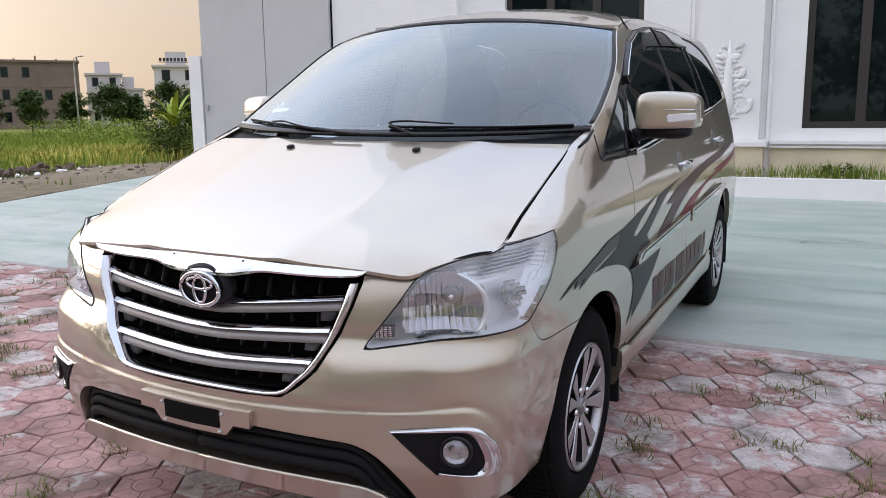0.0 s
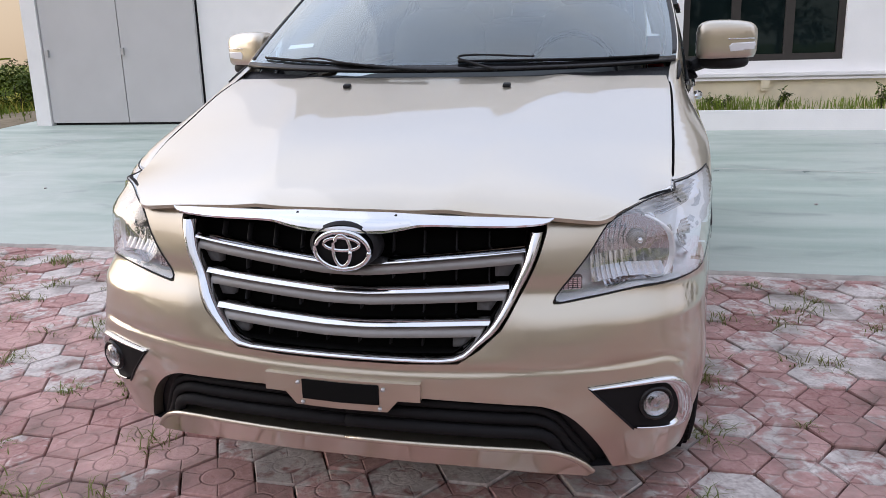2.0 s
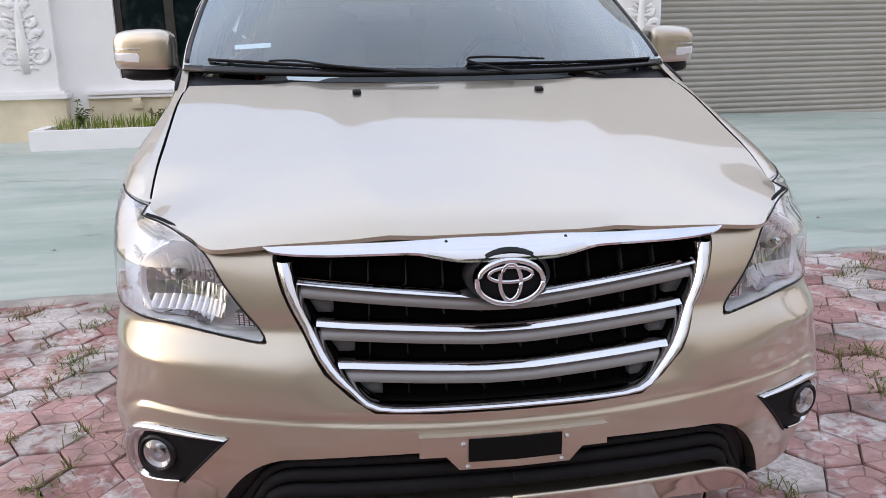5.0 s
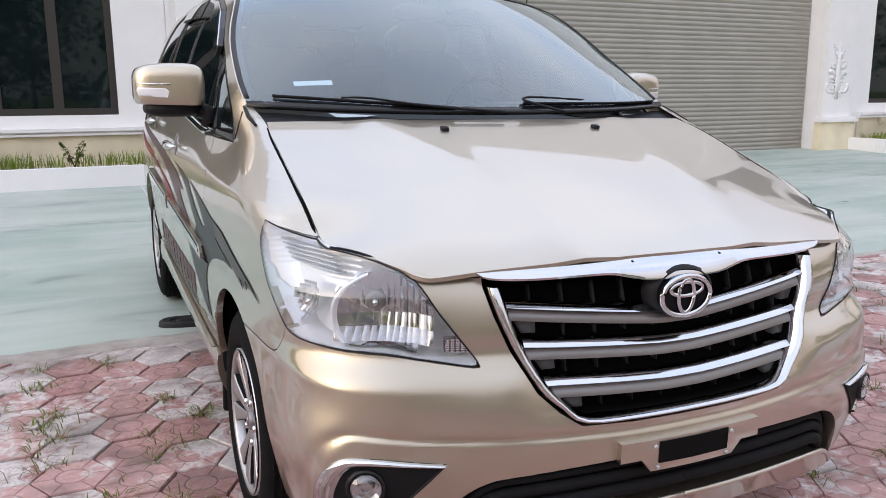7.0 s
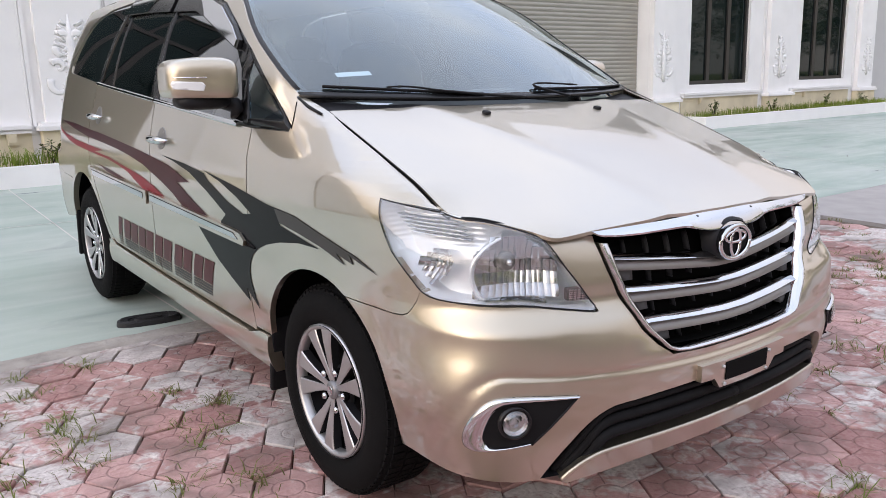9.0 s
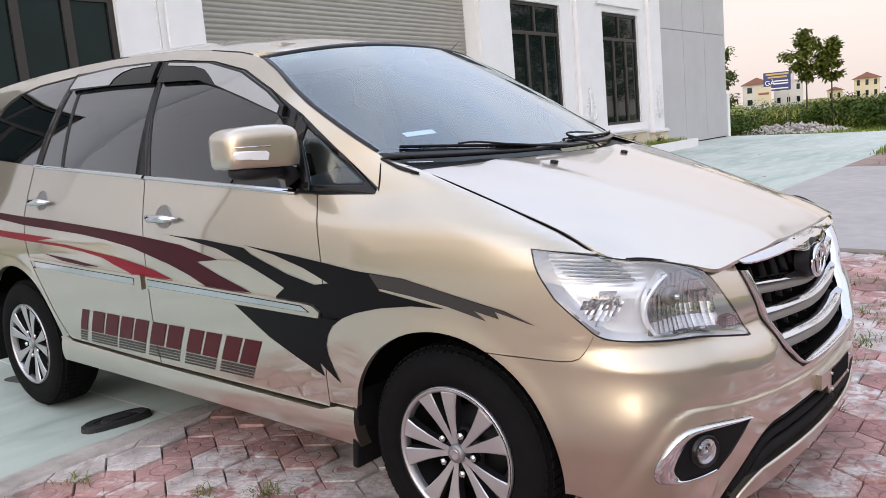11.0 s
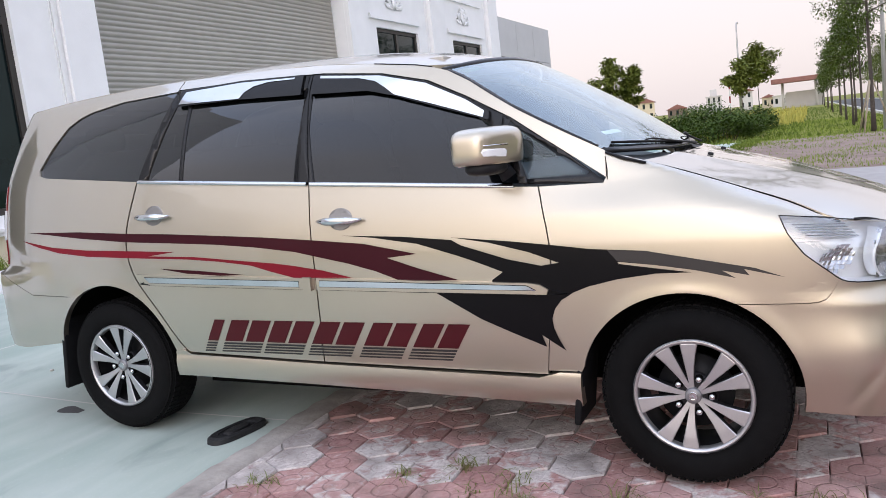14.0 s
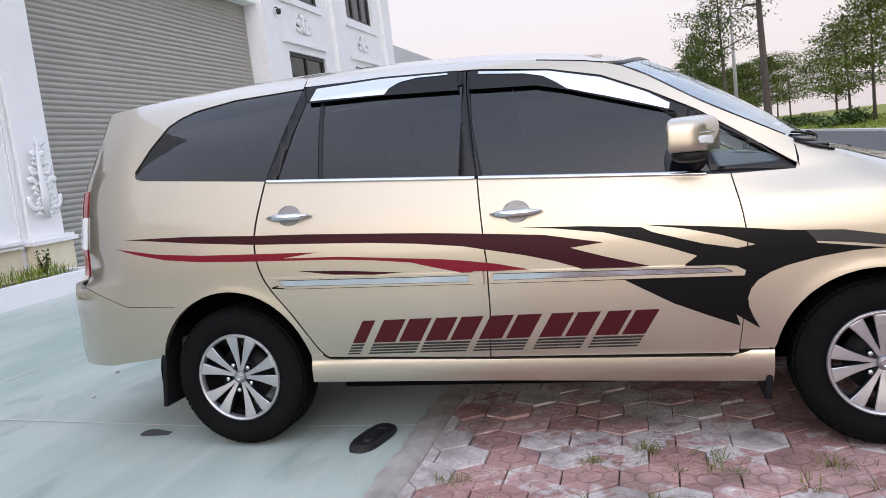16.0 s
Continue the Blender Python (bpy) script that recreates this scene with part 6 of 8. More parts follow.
for sd in (1, -1):
    def shape(p, sd=sd):
        q = p.copy()
        q.z *= 1 - 0.12 * max(0.0, (p.x * sd) / 0.12)           # lower at the outer end
        q.y += 0.050 * (p.x * sd) / 0.12
        q.z = max(q.z, -0.056 + 0.10 * min(0.0, q.z + 0.056))
        if q.y > 0.045 + 0.050 * (p.x * sd) / 0.12:
            q.y = 0.045 + 0.050 * (p.x * sd) / 0.12
        return q
    mc = Vector((sd * 0.959, 0.672, 1.256))
    mir = part("door_mirror", soft_box(bmesh.new(), mc, (0.108, 0.085, 0.078), 4.6, 24, shape), M["paint"], car, "champagne door mirror with a clear indicator")
    part("mirror_base", soft_box(bmesh.new(), mc + Vector((-sd * 0.012, 0.006, -0.070)), (0.094, 0.066, 0.028), 3.0, 14), M["dark_plastic"], mir)
    part("mirror_arm", tube([mc + Vector((-sd * 0.06, 0, -0.06)), mc + Vector((-sd * 0.12, -0.02, -0.085)), skin(0.62, 1.14, -0.005, sd)], [0.03, 0.028, 0.034], 10), M["dark_plastic"], mir)
    part("mirror_glass", box(-0.085, 0.085, 0, 0.003, -0.06, 0.058), M["chrome"], mir, m=Matrix.Translation(mc + Vector((0, 0.0465, 0))) @ Matrix.Rotation(sd * 0.395, 4, "Z"))
    def face(a, b, lift=0.0, side=1):
        u, w_ = a / 0.108, b / 0.078
        yy = 0.085 * max(0.0, 1 - abs(u) ** 4.6 - abs(w_) ** 4.6) ** (1 / 4.6)
        p = shape(Vector((sd * a, -yy - lift, b)))
        return mc + p
    b = bmesh.new()
    add_panel(b, [(0.010, -0.034), (0.096, -0.030), (0.101, -0.012), (0.096, -0.001), (0.014, -0.004), (0.004, -0.014)], face, (0.01, 0.008), 0.001, 0.003)
    ind = part("indicator_lens", b, M["white_lens"], mir, "clear indicator lens")
    b = bmesh.new()
    add_panel(b, [(0.0, 0.008), (0.096, 0.010), (0.096, 0.014), (0.0, 0.012)], face, (0.01, 0.008), 0.003, 0.004)
    part("chrome_line", b, M["chrome"], mir)

# ---- the minivan: mouldings, visors, graphics ----
for sd in (1, -1):
    for poly, ins in (([(2.513, 0.795), (1.508, 0.771), (1.508, 0.722), (2.42, 0.743), (2.46, 0.757)], [(2.455, 0.781), (1.57, 0.759), (1.57, 0.735), (2.425, 0.756)]),
                      ([(1.480, 0.772), (0.56, 0.747), (0.51, 0.741), (0.478, 0.722), (0.485, 0.703), (1.483, 0.722)], [(1.465, 0.761), (0.56, 0.737), (0.525, 0.720), (1.465, 0.736)])):
        md = panel("side_moulding", poly, skin, M["paint"], car, sd, "champagne side moulding with chrome insert", cell=(0.06, 0.02), lift=0.016, thick=0.017)
        # thin black tube drawn as the shadow line along the moulding's lower edge
        seal = bmesh.new()
        add_tube(seal, [skin(a, b_ - 0.001, 0.004, sd) for a, b_ in smooth_line(poly[2:], 3)], 0.0028, 5)
        part("moulding_seal", seal, M["recess"], md)
        seal = bmesh.new()
        add_tube(seal, [skin(a, b_, 0.0165, sd) for a, b_ in ins + ins[:1]], 0.0022, 5)
        part("insert_seam", seal, M["recess"], md)
        panel("moulding_chrome", ins, skin, M["chrome"], md, sd, "", cell=(0.06, 0.02), lift=0.0195, thick=0.004)
    panel("moulding_cap", [(1.548, 0.777), (1.508, 0.776), (1.508, 0.717), (1.548, 0.718)], skin, M["paint"], car, sd, "raised end cap of the side moulding", cell=(0.03, 0.02), lift=0.022, thick=0.012)
    v = panel("rain_visor", [(2.305, 1.566), (2.285, 1.60), (2.278, 1.642), (1.95, 1.650), (1.595, 1.637), (1.590, 1.548), (1.93, 1.562)], skin, M["gloss_black"], car, sd, "smoked rain visor with chrome edge", cell=(0.04, 0.015), lift=0.016, thick=0.016)
    panel("visor_chrome", [(2.295, 1.575), (2.268, 1.630), (1.95, 1.640), (1.64, 1.630), (1.64, 1.623), (1.78, 1.626), (1.86, 1.615), (1.91, 1.592), (1.93, 1.566)], skin, M["chrome"], v, sd, "", cell=(0.04, 0.015), lift=0.0195, thick=0.004)
    v = panel("rain_visor", [(1.538, 1.545), (1.538, 1.628), (1.2, 1.594), (0.98, 1.54), (0.80, 1.457), (0.70, 1.395), (0.70, 1.362), (0.92, 1.432), (1.12, 1.497), (1.25, 1.53)], skin, M["gloss_black"], car, sd, "smoked rain visor with chrome edge", cell=(0.04, 0.015), lift=0.016, thick=0.016)
    panel("visor_chrome", [(1.50, 1.621), (1.2, 1.588), (0.98, 1.533), (0.80, 1.45), (0.718, 1.398), (0.722, 1.374), (0.92, 1.440), (1.12, 1.502), (1.165, 1.535), (1.22, 1.568), (1.30, 1.588), (1.50, 1.610)], skin, M["chrome"], v, sd, "", cell=(0.04, 0.015), lift=0.0195, thick=0.004)

SWOOSH = [(1.344, 0.946), (1.072, 0.934), (0.855, 0.915), (0.815, 0.893), (0.63, 0.836), (0.503, 0.810), (0.437, 0.820), (0.55, 0.862), (0.70, 0.90), (0.855, 0.925), (0.623, 0.904), (0.47, 0.887), (0.32, 0.868),
          (0.131, 0.857), (-0.046, 0.823), (-0.215, 0.791), (-0.304, 0.758), (-0.182, 0.788), (-0.198, 0.767), (-0.114, 0.784), (-0.156, 0.758), (-0.028, 0.787), (0.10, 0.806), (0.227, 0.820)]
SWOOSH_LOW = [(0.222, 0.812), (0.10, 0.795), (-0.019, 0.779), (0.10, 0.776), (0.229, 0.757), (0.33, 0.732), (0.387, 0.710), (0.435, 0.680), (0.461, 0.647), (0.474, 0.61), (0.471, 0.574), (0.455, 0.53),
              (0.433, 0.485), (0.519, 0.545), (0.505, 0.498), (0.62, 0.545), (0.752, 0.602), (0.944, 0.712), (0.90, 0.742), (0.70, 0.745), (0.697, 0.757), (0.652, 0.788), (0.75, 0.825), (0.834, 0.854), (1.003, 0.904), (1.2, 0.933)]
BAND = [(0.26, 0.862), (0.131, 0.856), (-0.046, 0.822), (-0.215, 0.790), (-0.304, 0.758), (-0.182, 0.788), (-0.198, 0.767), (-0.114, 0.784), (-0.156, 0.758), (-0.028, 0.788), (0.10, 0.807), (0.227, 0.822)]
STRIPE = [(3.285, 1.012), (2.9, 1.006), (2.579, 0.990), (2.3, 0.98), (2.014, 0.965), (1.75, 0.95), (1.531, 0.934), (1.246, 0.910), (1.006, 0.864), (1.14, 0.850), (1.0, 0.805), (0.83, 0.757),
          (1.087, 0.757), (1.20, 0.797), (1.33, 0.831), (1.59, 0.884), (1.8, 0.908), (2.02, 0.925), (2.3, 0.938), (2.586, 0.950), (2.9, 0.975), (3.1, 0.995)]
RED = [(3.334, 0.972), (3.1, 0.934), (2.86, 0.916), (2.5, 0.905), (2.259, 0.897), (2.427, 0.880), (2.15, 0.872), (1.88, 0.850), (1.70, 0.836), (1.597, 0.824), (1.45, 0.802), (1.31, 0.770),
       (1.603, 0.773), (1.72, 0.80), (1.824, 0.828), (2.0, 0.848), (2.185, 0.861), (2.581, 0.874), (2.85, 0.885), (3.051, 0.905), (3.2, 0.935)]
SLIVER = [(2.369, 0.820), (2.129, 0.808), (1.867, 0.787), (2.0, 0.784), (2.195, 0.795)]
for sd in (1, -1):
    dk = dict(cell=(0.04, 0.025), thick=0.0006)
    panel("black_swoosh", SWOOSH + SWOOSH_LOW, skin, M["decal_black"], car, sd, "black swoosh graphic", lift=0.0022, **dk)
    panel("grey_band", BAND, skin, M["decal_grey"], car, sd, "dark grey band of the graphic", lift=0.0032, **dk)
    panel("wine_stripe", STRIPE, skin, M["decal_wine"], car, sd, "dark wine red stripe", lift=0.0022, **dk)
    panel("red_stripe", RED, skin, M["decal_red"], car, sd, "red stripe", lift=0.0028, **dk)
    panel("dark_sliver", SLIVER, skin, M["decal_wine"], car, sd, "", lift=0.0022, **dk)
    # lettering mark as plain slanted strokes over thin lines
    def lean(z):
        return (z - 0.45) * 0.62
    def slanted(name, y0, y1, z0, z1, mt, label, **kw):
        panel(name, [(y0 - lean(z0), z0), (y1 - lean(z0), z0), (y1 - lean(z1), z1), (y0 - lean(z1), z1)], skin, mt, car, sd, label, **kw)
    for y0, y1 in ((2.155, 2.095), (2.055, 1.835), (1.815, 1.605), (1.575, 1.355), (1.315, 1.115), (1.085, 0.885)):
        w_ = y0 - y1
        for ya, yb in ([(y0, y0 - 0.46 * w_), (y1 + 0.46 * w_, y1)] if w_ > 0.1 else [(y0, y1)]):
            slanted("slanted_block", ya, yb, 0.478, 0.580, M["decal_lettering"], "dark red slanted block", lift=0.0022, **dk)
        for k in range(4):
            slanted("thin_line", y0, y1, 0.4625 - 0.0135 * k + 0.0007 * k, 0.4715 - 0.0135 * k, M["decal_grey"], "", lift=0.0022, cell=(0.06, 0.03), thick=0.0006)

# ---- the minivan: inside ----
part("dashboard", soft_box(bmesh.new(), (0, 0.60, 1.045), (0.70, 0.36, 0.125), 4, 16), M["dash"], car, "dark grey dashboard")
part("instrument_hood", soft_box(bmesh.new(), (0.37, 0.66, 1.15), (0.19, 0.13, 0.06), 3, 12), M["dash"], car)
sw = part("steering_wheel", lathe([(0.178, -0.014), (0.192, 0.0), (0.178, 0.014), (0.166, 0.0), (0.178, -0.014)], 36, "z", Matrix.Translation((0.37, 0.93, 1.13)) @ Matrix.Rotation(radians(68), 4, "X")), M["gloss_black"], car, "black steering wheel")
part("wheel_hub", soft_box(bmesh.new(), (0.37, 0.92, 1.125), (0.07, 0.04, 0.06), 2.5, 10), M["dash"], sw)
part("cabin_floor", box(-0.72, 0.72, 0.4, 3.3, 0.45, 0.50), M["dash"], car, smooth=False)
part("headliner", box(-0.52, 0.52, 1.0, 3.2, 1.635, 1.65), M["trim_beige"], car, smooth=False)
for x in (-0.37, 0.37):
    st = part("front_seat", soft_box(bmesh.new(), (x, 1.30, 0.83), (0.25, 0.27, 0.11), 4, 12), M["fabric"], car, "dark grey front seat")
    part("seat_back", soft_box(bmesh.new(), (x, 1.55, 1.13), (0.24, 0.085, 0.30), 4, 12, lambda p: p + Vector((0, p.z * 0.25, 0))), M["fabric"], st)
    part("headrest", soft_box(bmesh.new(), (x, 1.66, 1.50), (0.135, 0.05, 0.085), 3.5, 10), M["fabric"], st)
for y, zz in ((2.35, 0.0), (3.05, 0.04)):
    st = part("rear_bench", soft_box(bmesh.new(), (0, y - 0.18, 0.83 + zz), (0.62, 0.25, 0.10), 5, 12), M["fabric"], car, "dark grey rear bench")
    part("bench_back", soft_box(bmesh.new(), (0, y + 0.08, 1.10 + zz), (0.62, 0.08, 0.26), 5, 12), M["fabric"], st)
    for x in (-0.38, 0.38):
        part("headrest", soft_box(bmesh.new(), (x, y + 0.11, 1.42 + zz), (0.12, 0.045, 0.07), 3.5, 10), M["fabric"], st)
rv = part("rear_view_mirror", soft_box(bmesh.new(), (0.0, 0.80, 1.545), (0.11, 0.018, 0.032), 3.5, 10), M["dark_plastic"], car, "black rear-view mirror")
part("mirror_stem", tube([(0, 0.80, 1.555), screen(0.0, 0.965, -0.006)], 0.01, 6), M["dark_plastic"], rv)
for nm, quad, mt, lb in (("sticker", [(-0.80, 0.155), (-0.655, 0.165), (-0.655, 0.195), (-0.80, 0.187)], M["paper"], "small white sticker"), ("sun_strip_sticker", [(-0.93, 0.90), (-0.78, 0.91), (-0.79, 0.955), (-0.93, 0.955)], M["leaf"], "green inspection sticker")):
    panel(nm, quad, screen, mt, ws, 1, lb, cell=(0.1, 0.1), lift=-0.0045, thick=0.0005)
part("paper_sheet", box(-0.11, 0.11, -0.04, 0.04, -0.001, 0.001), M["paper"], car, "white paper on the dashboard", smooth=False, m=pose(-0.36, 0.42, 1.165, 8, 3, 8))
part("aerial", tube([skin(1.12, 1.60, 0.0, 1), Vector((0.632, 1.06, 1.675)), Vector((0.622, 1.01, 1.70))], [0.004, 0.0018, 0.001], 6), M["dark_plastic"], car, "thin roof aerial")
# joints over the roof rails
for sd in (1, -1):
    part("roof_gutter", tube([skin(y, curve_at(RAIL, y), 0.001, sd) for y in (0.97, 1.05, 1.15, 1.25)], 0.0025, 5), M["gloss_black"], car)


# ---- planting and reliefs on the house ----
rng = random.Random(7)


def mesh_from(name, verts, faces, mat, parent=None, label=""):
    me = bpy.data.meshes.new(name)
    me.from_pydata(verts, [], faces)
    me.materials.append(mat)
    ob = new(name, me)
    if parent:
        ob.parent = parent
    if label:
        ob["label"] = label
    return ob


def add_leaf(verts, faces, p, size, droop=0.0, long=1.8):
    """A pointed leaf bent along its middle."""
    a, t = rng.uniform(0, 6.283), rng.uniform(-0.9, 0.7) - droop
    d = Vector((math.cos(a) * math.cos(t), math.sin(a) * math.cos(t), math.sin(t)))
    s = d.cross(Vector((rng.uniform(-0.4, 0.4), rng.uniform(-0.4, 0.4), 1))).normalized()
    n = len(verts)
    L, w = size * long, size * 0.42
    verts += [p, p + d * L * 0.5 + s * w, p + d * L, p + d * L * 0.5 - s * w]
    faces.append((n, n + 1, n + 2, n + 3))


def add_blade(verts, faces, p, h, w, lean):
    a = rng.uniform(0, 6.283)
    d, s = Vector((math.cos(a), math.sin(a), 0)), Vector((-math.sin(a), math.cos(a), 0))
    n = len(verts)
    m = p + d * lean * h * 0.35 + Vector((0, 0, h * 0.6))
    t = p + d * lean * h + Vector((0, 0, h * (1 - 0.3 * lean)))
    verts += [p - s * w, p + s * w, m + s * w * 0.7, m - s * w * 0.7, t]
    faces += [(n, n + 1, n + 2, n + 3), (n + 3, n + 2, n + 4)]


for i, (s0, s1, k) in enumerate(((-4.3, 2.45, 3000), (10.15, 18.4, 3200))):
    v, fc = [], []
    for _ in range(k):
        s = rng.uniform(s0, s1)
        h = rng.uniform(-0.6, -0.1)
        p = fac(s, h, 0)
        p.z = drive_z(p.x, p.y) + 0.165
        gap = 0.5 + 0.5 * noise.noise((s * 1.1, i * 5.0, 0))
        if rng.random() < gap * 1.2:
            add_blade(v, fc, p, rng.uniform(0.08, 0.16) + 0.12 * gap * rng.random(), 0.005, rng.uniform(0.2, 0.9))
    tagged(mesh_from("planter_grass", v, fc, M["grass"]), "uneven green grass in the planting strip", "grass", kind="stuff")
for s in (-4.1, -3.2, -2.35, -1.2, 0.4, 1.05, 2.1, 10.7, 12.9, 15.2, 17.0):
    root = tagged(empty("shrub"), "small leafy green shrub in the planting strip", "shrub", group="planting strip shrubs")
    p = fac(s, -0.35 + rng.uniform(-0.1, 0.1), 0)
    p.z = drive_z(p.x, p.y) + 0.165
    H = rng.uniform(0.2, 0.36)
    b = bmesh.new()
    v, fc = [], []
    for k in range(5):
        tip = p + Vector((rng.uniform(-0.15, 0.15), rng.uniform(-0.1, 0.1), H * rng.uniform(0.6, 1.0)))
        b = bmesh.new()
        add_tube(b, [p, (p + tip) / 2 + Vector((0, 0, 0.02)), tip], [0.006, 0.004, 0.002], 5)
        part("stem", b, M["bark"], root)
        for _ in range(26):
            u = rng.uniform(0.3, 1.05)
            add_leaf(v, fc, p.lerp(tip, u), rng.uniform(0.022, 0.04))
    mesh_from("foliage", v, fc, M["leaf"], root)


def relief(s, z0, z1, w, h=-0.045):
    """Plaster ornament of scrolls and leaves standing off the wall."""
    b = bmesh.new()
    r2 = random.Random(int((s + 20) * 100))
    def place(u, vv, d):
        return fac(s + u * w, h - d, z0 + (z1 - z0) * vv)
    flat_at = fac(s, h, z0)
    out = (fac(s, h - 1, z0) - flat_at).normalized()
    for sg in (1, -1):
        for k, (cu, cv, R) in enumerate(((0.28, 0.22, 0.24), (0.30, 0.42, 0.17), (0.2, 0.6, 0.13), (0.12, 0.76, 0.10))):
            pts, rad = [], []
            for q in range(15):
                a = q / 14 * 4.6 * (1 if k % 2 else -1) + 0.6
                rr = R * (1 - q / 17)
                pts.append(place(sg * (cu + rr * math.cos(a)), cv + 0.5 * rr * math.sin(a), 0.012 + 0.012 * math.sin(q * 0.5)))
                rad.append(0.036 * (1 - q / 20) * w / 0.42)
            add_tube(b, pts, rad, 6)
        for k in range(15):
            u0, v0 = r2.uniform(0.03, 0.42), 0.04 + 0.06 * k
            add_tube(b, [place(sg * u0 * 0.3, v0, 0.0), place(sg * (u0 * 0.8), v0 + 0.05, 0.03), place(sg * (u0 + 0.12) * (1 - v0 * 0.5), v0 + 0.02, 0.008)], [0.014, 0.024, 0.004], 6)
    add_tube(b, [place(0, 0.02, 0.0), place(0, 0.3, 0.03), place(0, 0.7, 0.02), place(0, 1.0, 0.0)], [0.04 * w / 0.42, 0.06 * w / 0.42, 0.035 * w / 0.42, 0.006], 8)
    for vt in b.verts:            # low relief
        vt.co -= out * ((vt.co - flat_at).dot(out) * 0.78)
    return tagged(part("plaster_ornament", b, M["wall"]), "white plaster scroll ornament on the wall", "ornament", group="plaster ornaments")


for s in (-4.66, -0.81, 2.70, 9.62, 13.69, 17.72):
    relief(s, 1.12, 2.09, 0.50)
for s in (11.5, 15.5):
    relief(s, 4.28, 4.75, 0.75, 0.045)
# raised frames above the wing's windows, and upright mouldings beside the pillars
for s0, s1 in ((10.3, 12.65), (14.4, 16.85)):
    b = bmesh.new()
    fac_box(b, s0, s1, 0.0, 0.058, 4.02, 4.08)
    fac_box(b, s0, s1, 0.02, 0.058, 4.081, 4.12)
    fac_box(b, s0, s1, 0.02, 0.058, 4.86, 4.92)
    bmesh.ops.recalc_face_normals(b, faces=b.faces[:])
    tagged(part("window_moulding_1" if s0 < 12 else "window_moulding_2", b, M["wall"], smooth=False), "raised white moulding over the window", "moulding", kind="structure")
for i, s in enumerate((-1.25, -0.36, 2.36, 10.07, 13.18, 14.17, 17.22)):
    b = bmesh.new()
    fac_box(b, s - 0.02, s + 0.02, 0.035, 0.058, 0.9, 7.3)
    fac_box(b, s - 0.045, s - 0.03, 0.045, 0.058, 0.9, 7.3)
    bmesh.ops.recalc_face_normals(b, faces=b.faces[:])
    tagged(part(f"trim_{i + 1}", b, M["wall"], smooth=False), "thin upright white moulding on the wall", "trim", kind="structure")
for i, s in enumerate((-3.5, -2.2, -1.5, 0.15, 0.95, 1.75, 10.9, 12.4, 14.9, 16.4)):
    if i % 2 == 0:
        b = bmesh.new()
        zb = drive_z(*fac(s, 0, 0).xy) - (0.145 if s < 5 else 0.073)
        fac_box(b, s - 0.05, s + 0.05, -0.02, 0.028, zb + 0.48, zb + 0.598)
        fac_box(b, s - 0.035, s + 0.035, -0.035, -0.0205, zb + 0.51, zb + 0.58)
        bmesh.ops.recalc_face_normals(b, faces=b.faces[:])
        tagged(part("corbel", b, M["cream"], smooth=False), "small cream corbel under the window ledge", "corbel", group="ledge corbels")
# small spotlight on the wing's corner, and a tap by the west wall
lampw = tagged(empty("wall_spotlight"), "small black spotlight on a bracket on the wall", "light")
q = fac(9.9, -0.12, 4.55)
part("bracket", tube([fac(9.9, 0.05, 4.62), fac(9.9, -0.1, 4.62), q], 0.012, 6), M["iron"], lampw)
part("head", lathe([(0.0005, -0.07), (0.04, -0.07), (0.05, 0.03), (0.0005, 0.03)], 16, "z", Matrix.Translation(q)), M["iron"], lampw)
tap = tagged(empty("garden_tap"), "small white garden tap on an upright pipe", "tap")
q = fac(-5.25, -0.06, drive_z(*fac(-5.25, -0.06, 0).xy))
part("pipe", tube([q, q + Vector((0, 0, 0.36)), q + Vector((-0.05, -0.02, 0.38))], 0.011, 8), M["wall"], tap)
part("valve", lathe([(0.0005, 0.02), (0.02, 0.015), (0.02, -0.015), (0.0005, -0.02)], 10, "z", Matrix.Translation(q + Vector((-0.05, -0.02, 0.38)))), M["metal"], tap)
for i, s in enumerate((-8.85, -7.6)):
    b = bmesh.new()
    fac_box(b, s - 0.02, s + 0.02, -0.035, -0.001, 1.36, 1.46)
    bmesh.ops.recalc_face_normals(b, faces=b.faces[:])
    tagged(part("panel_latch", b, M["metal"], smooth=False), "small metal latch on the grey hoarding", "latch", group="hoarding latches")

# ---- small things on the forecourt ----
def drain_cover(x, y):
    z = drive_z(x, y)
    root = tagged(empty("drain_cover", pose(x, y, z + 0.0, 1.4, 0, -11)), "black oval drain cover lying on the concrete", "drain cover")
    def oval(rx, ry, h, n=40):
        return [(rx * math.copysign(abs(math.cos(2 * math.pi * k / n)) ** 0.7, math.cos(2 * math.pi * k / n)), ry * math.copysign(abs(math.sin(2 * math.pi * k / n)) ** 0.7, math.sin(2 * math.pi * k / n)), h) for k in range(n)]
    b = bmesh.new()
    prev = None
    for rx, ry, h in ((0.164, 0.068, 0.000), (0.160, 0.066, 0.022), (0.143, 0.059, 0.031), (0.105, 0.043, 0.026), (0.100, 0.042, 0.020), (0.075, 0.030, 0.020), (0.068, 0.029, 0.030), (0.013, 0.004, 0.031)):
        ringv = [b.verts.new(p) for p in oval(rx, ry, h)]
        if prev:
            for k in range(40):
                b.faces.new((prev[k], prev[(k + 1) % 40], ringv[(k + 1) % 40], ringv[k]))
        prev = ringv
    b.faces.new(prev)
    sharp(part("plate", b, M["iron"], root), 30)
    return root


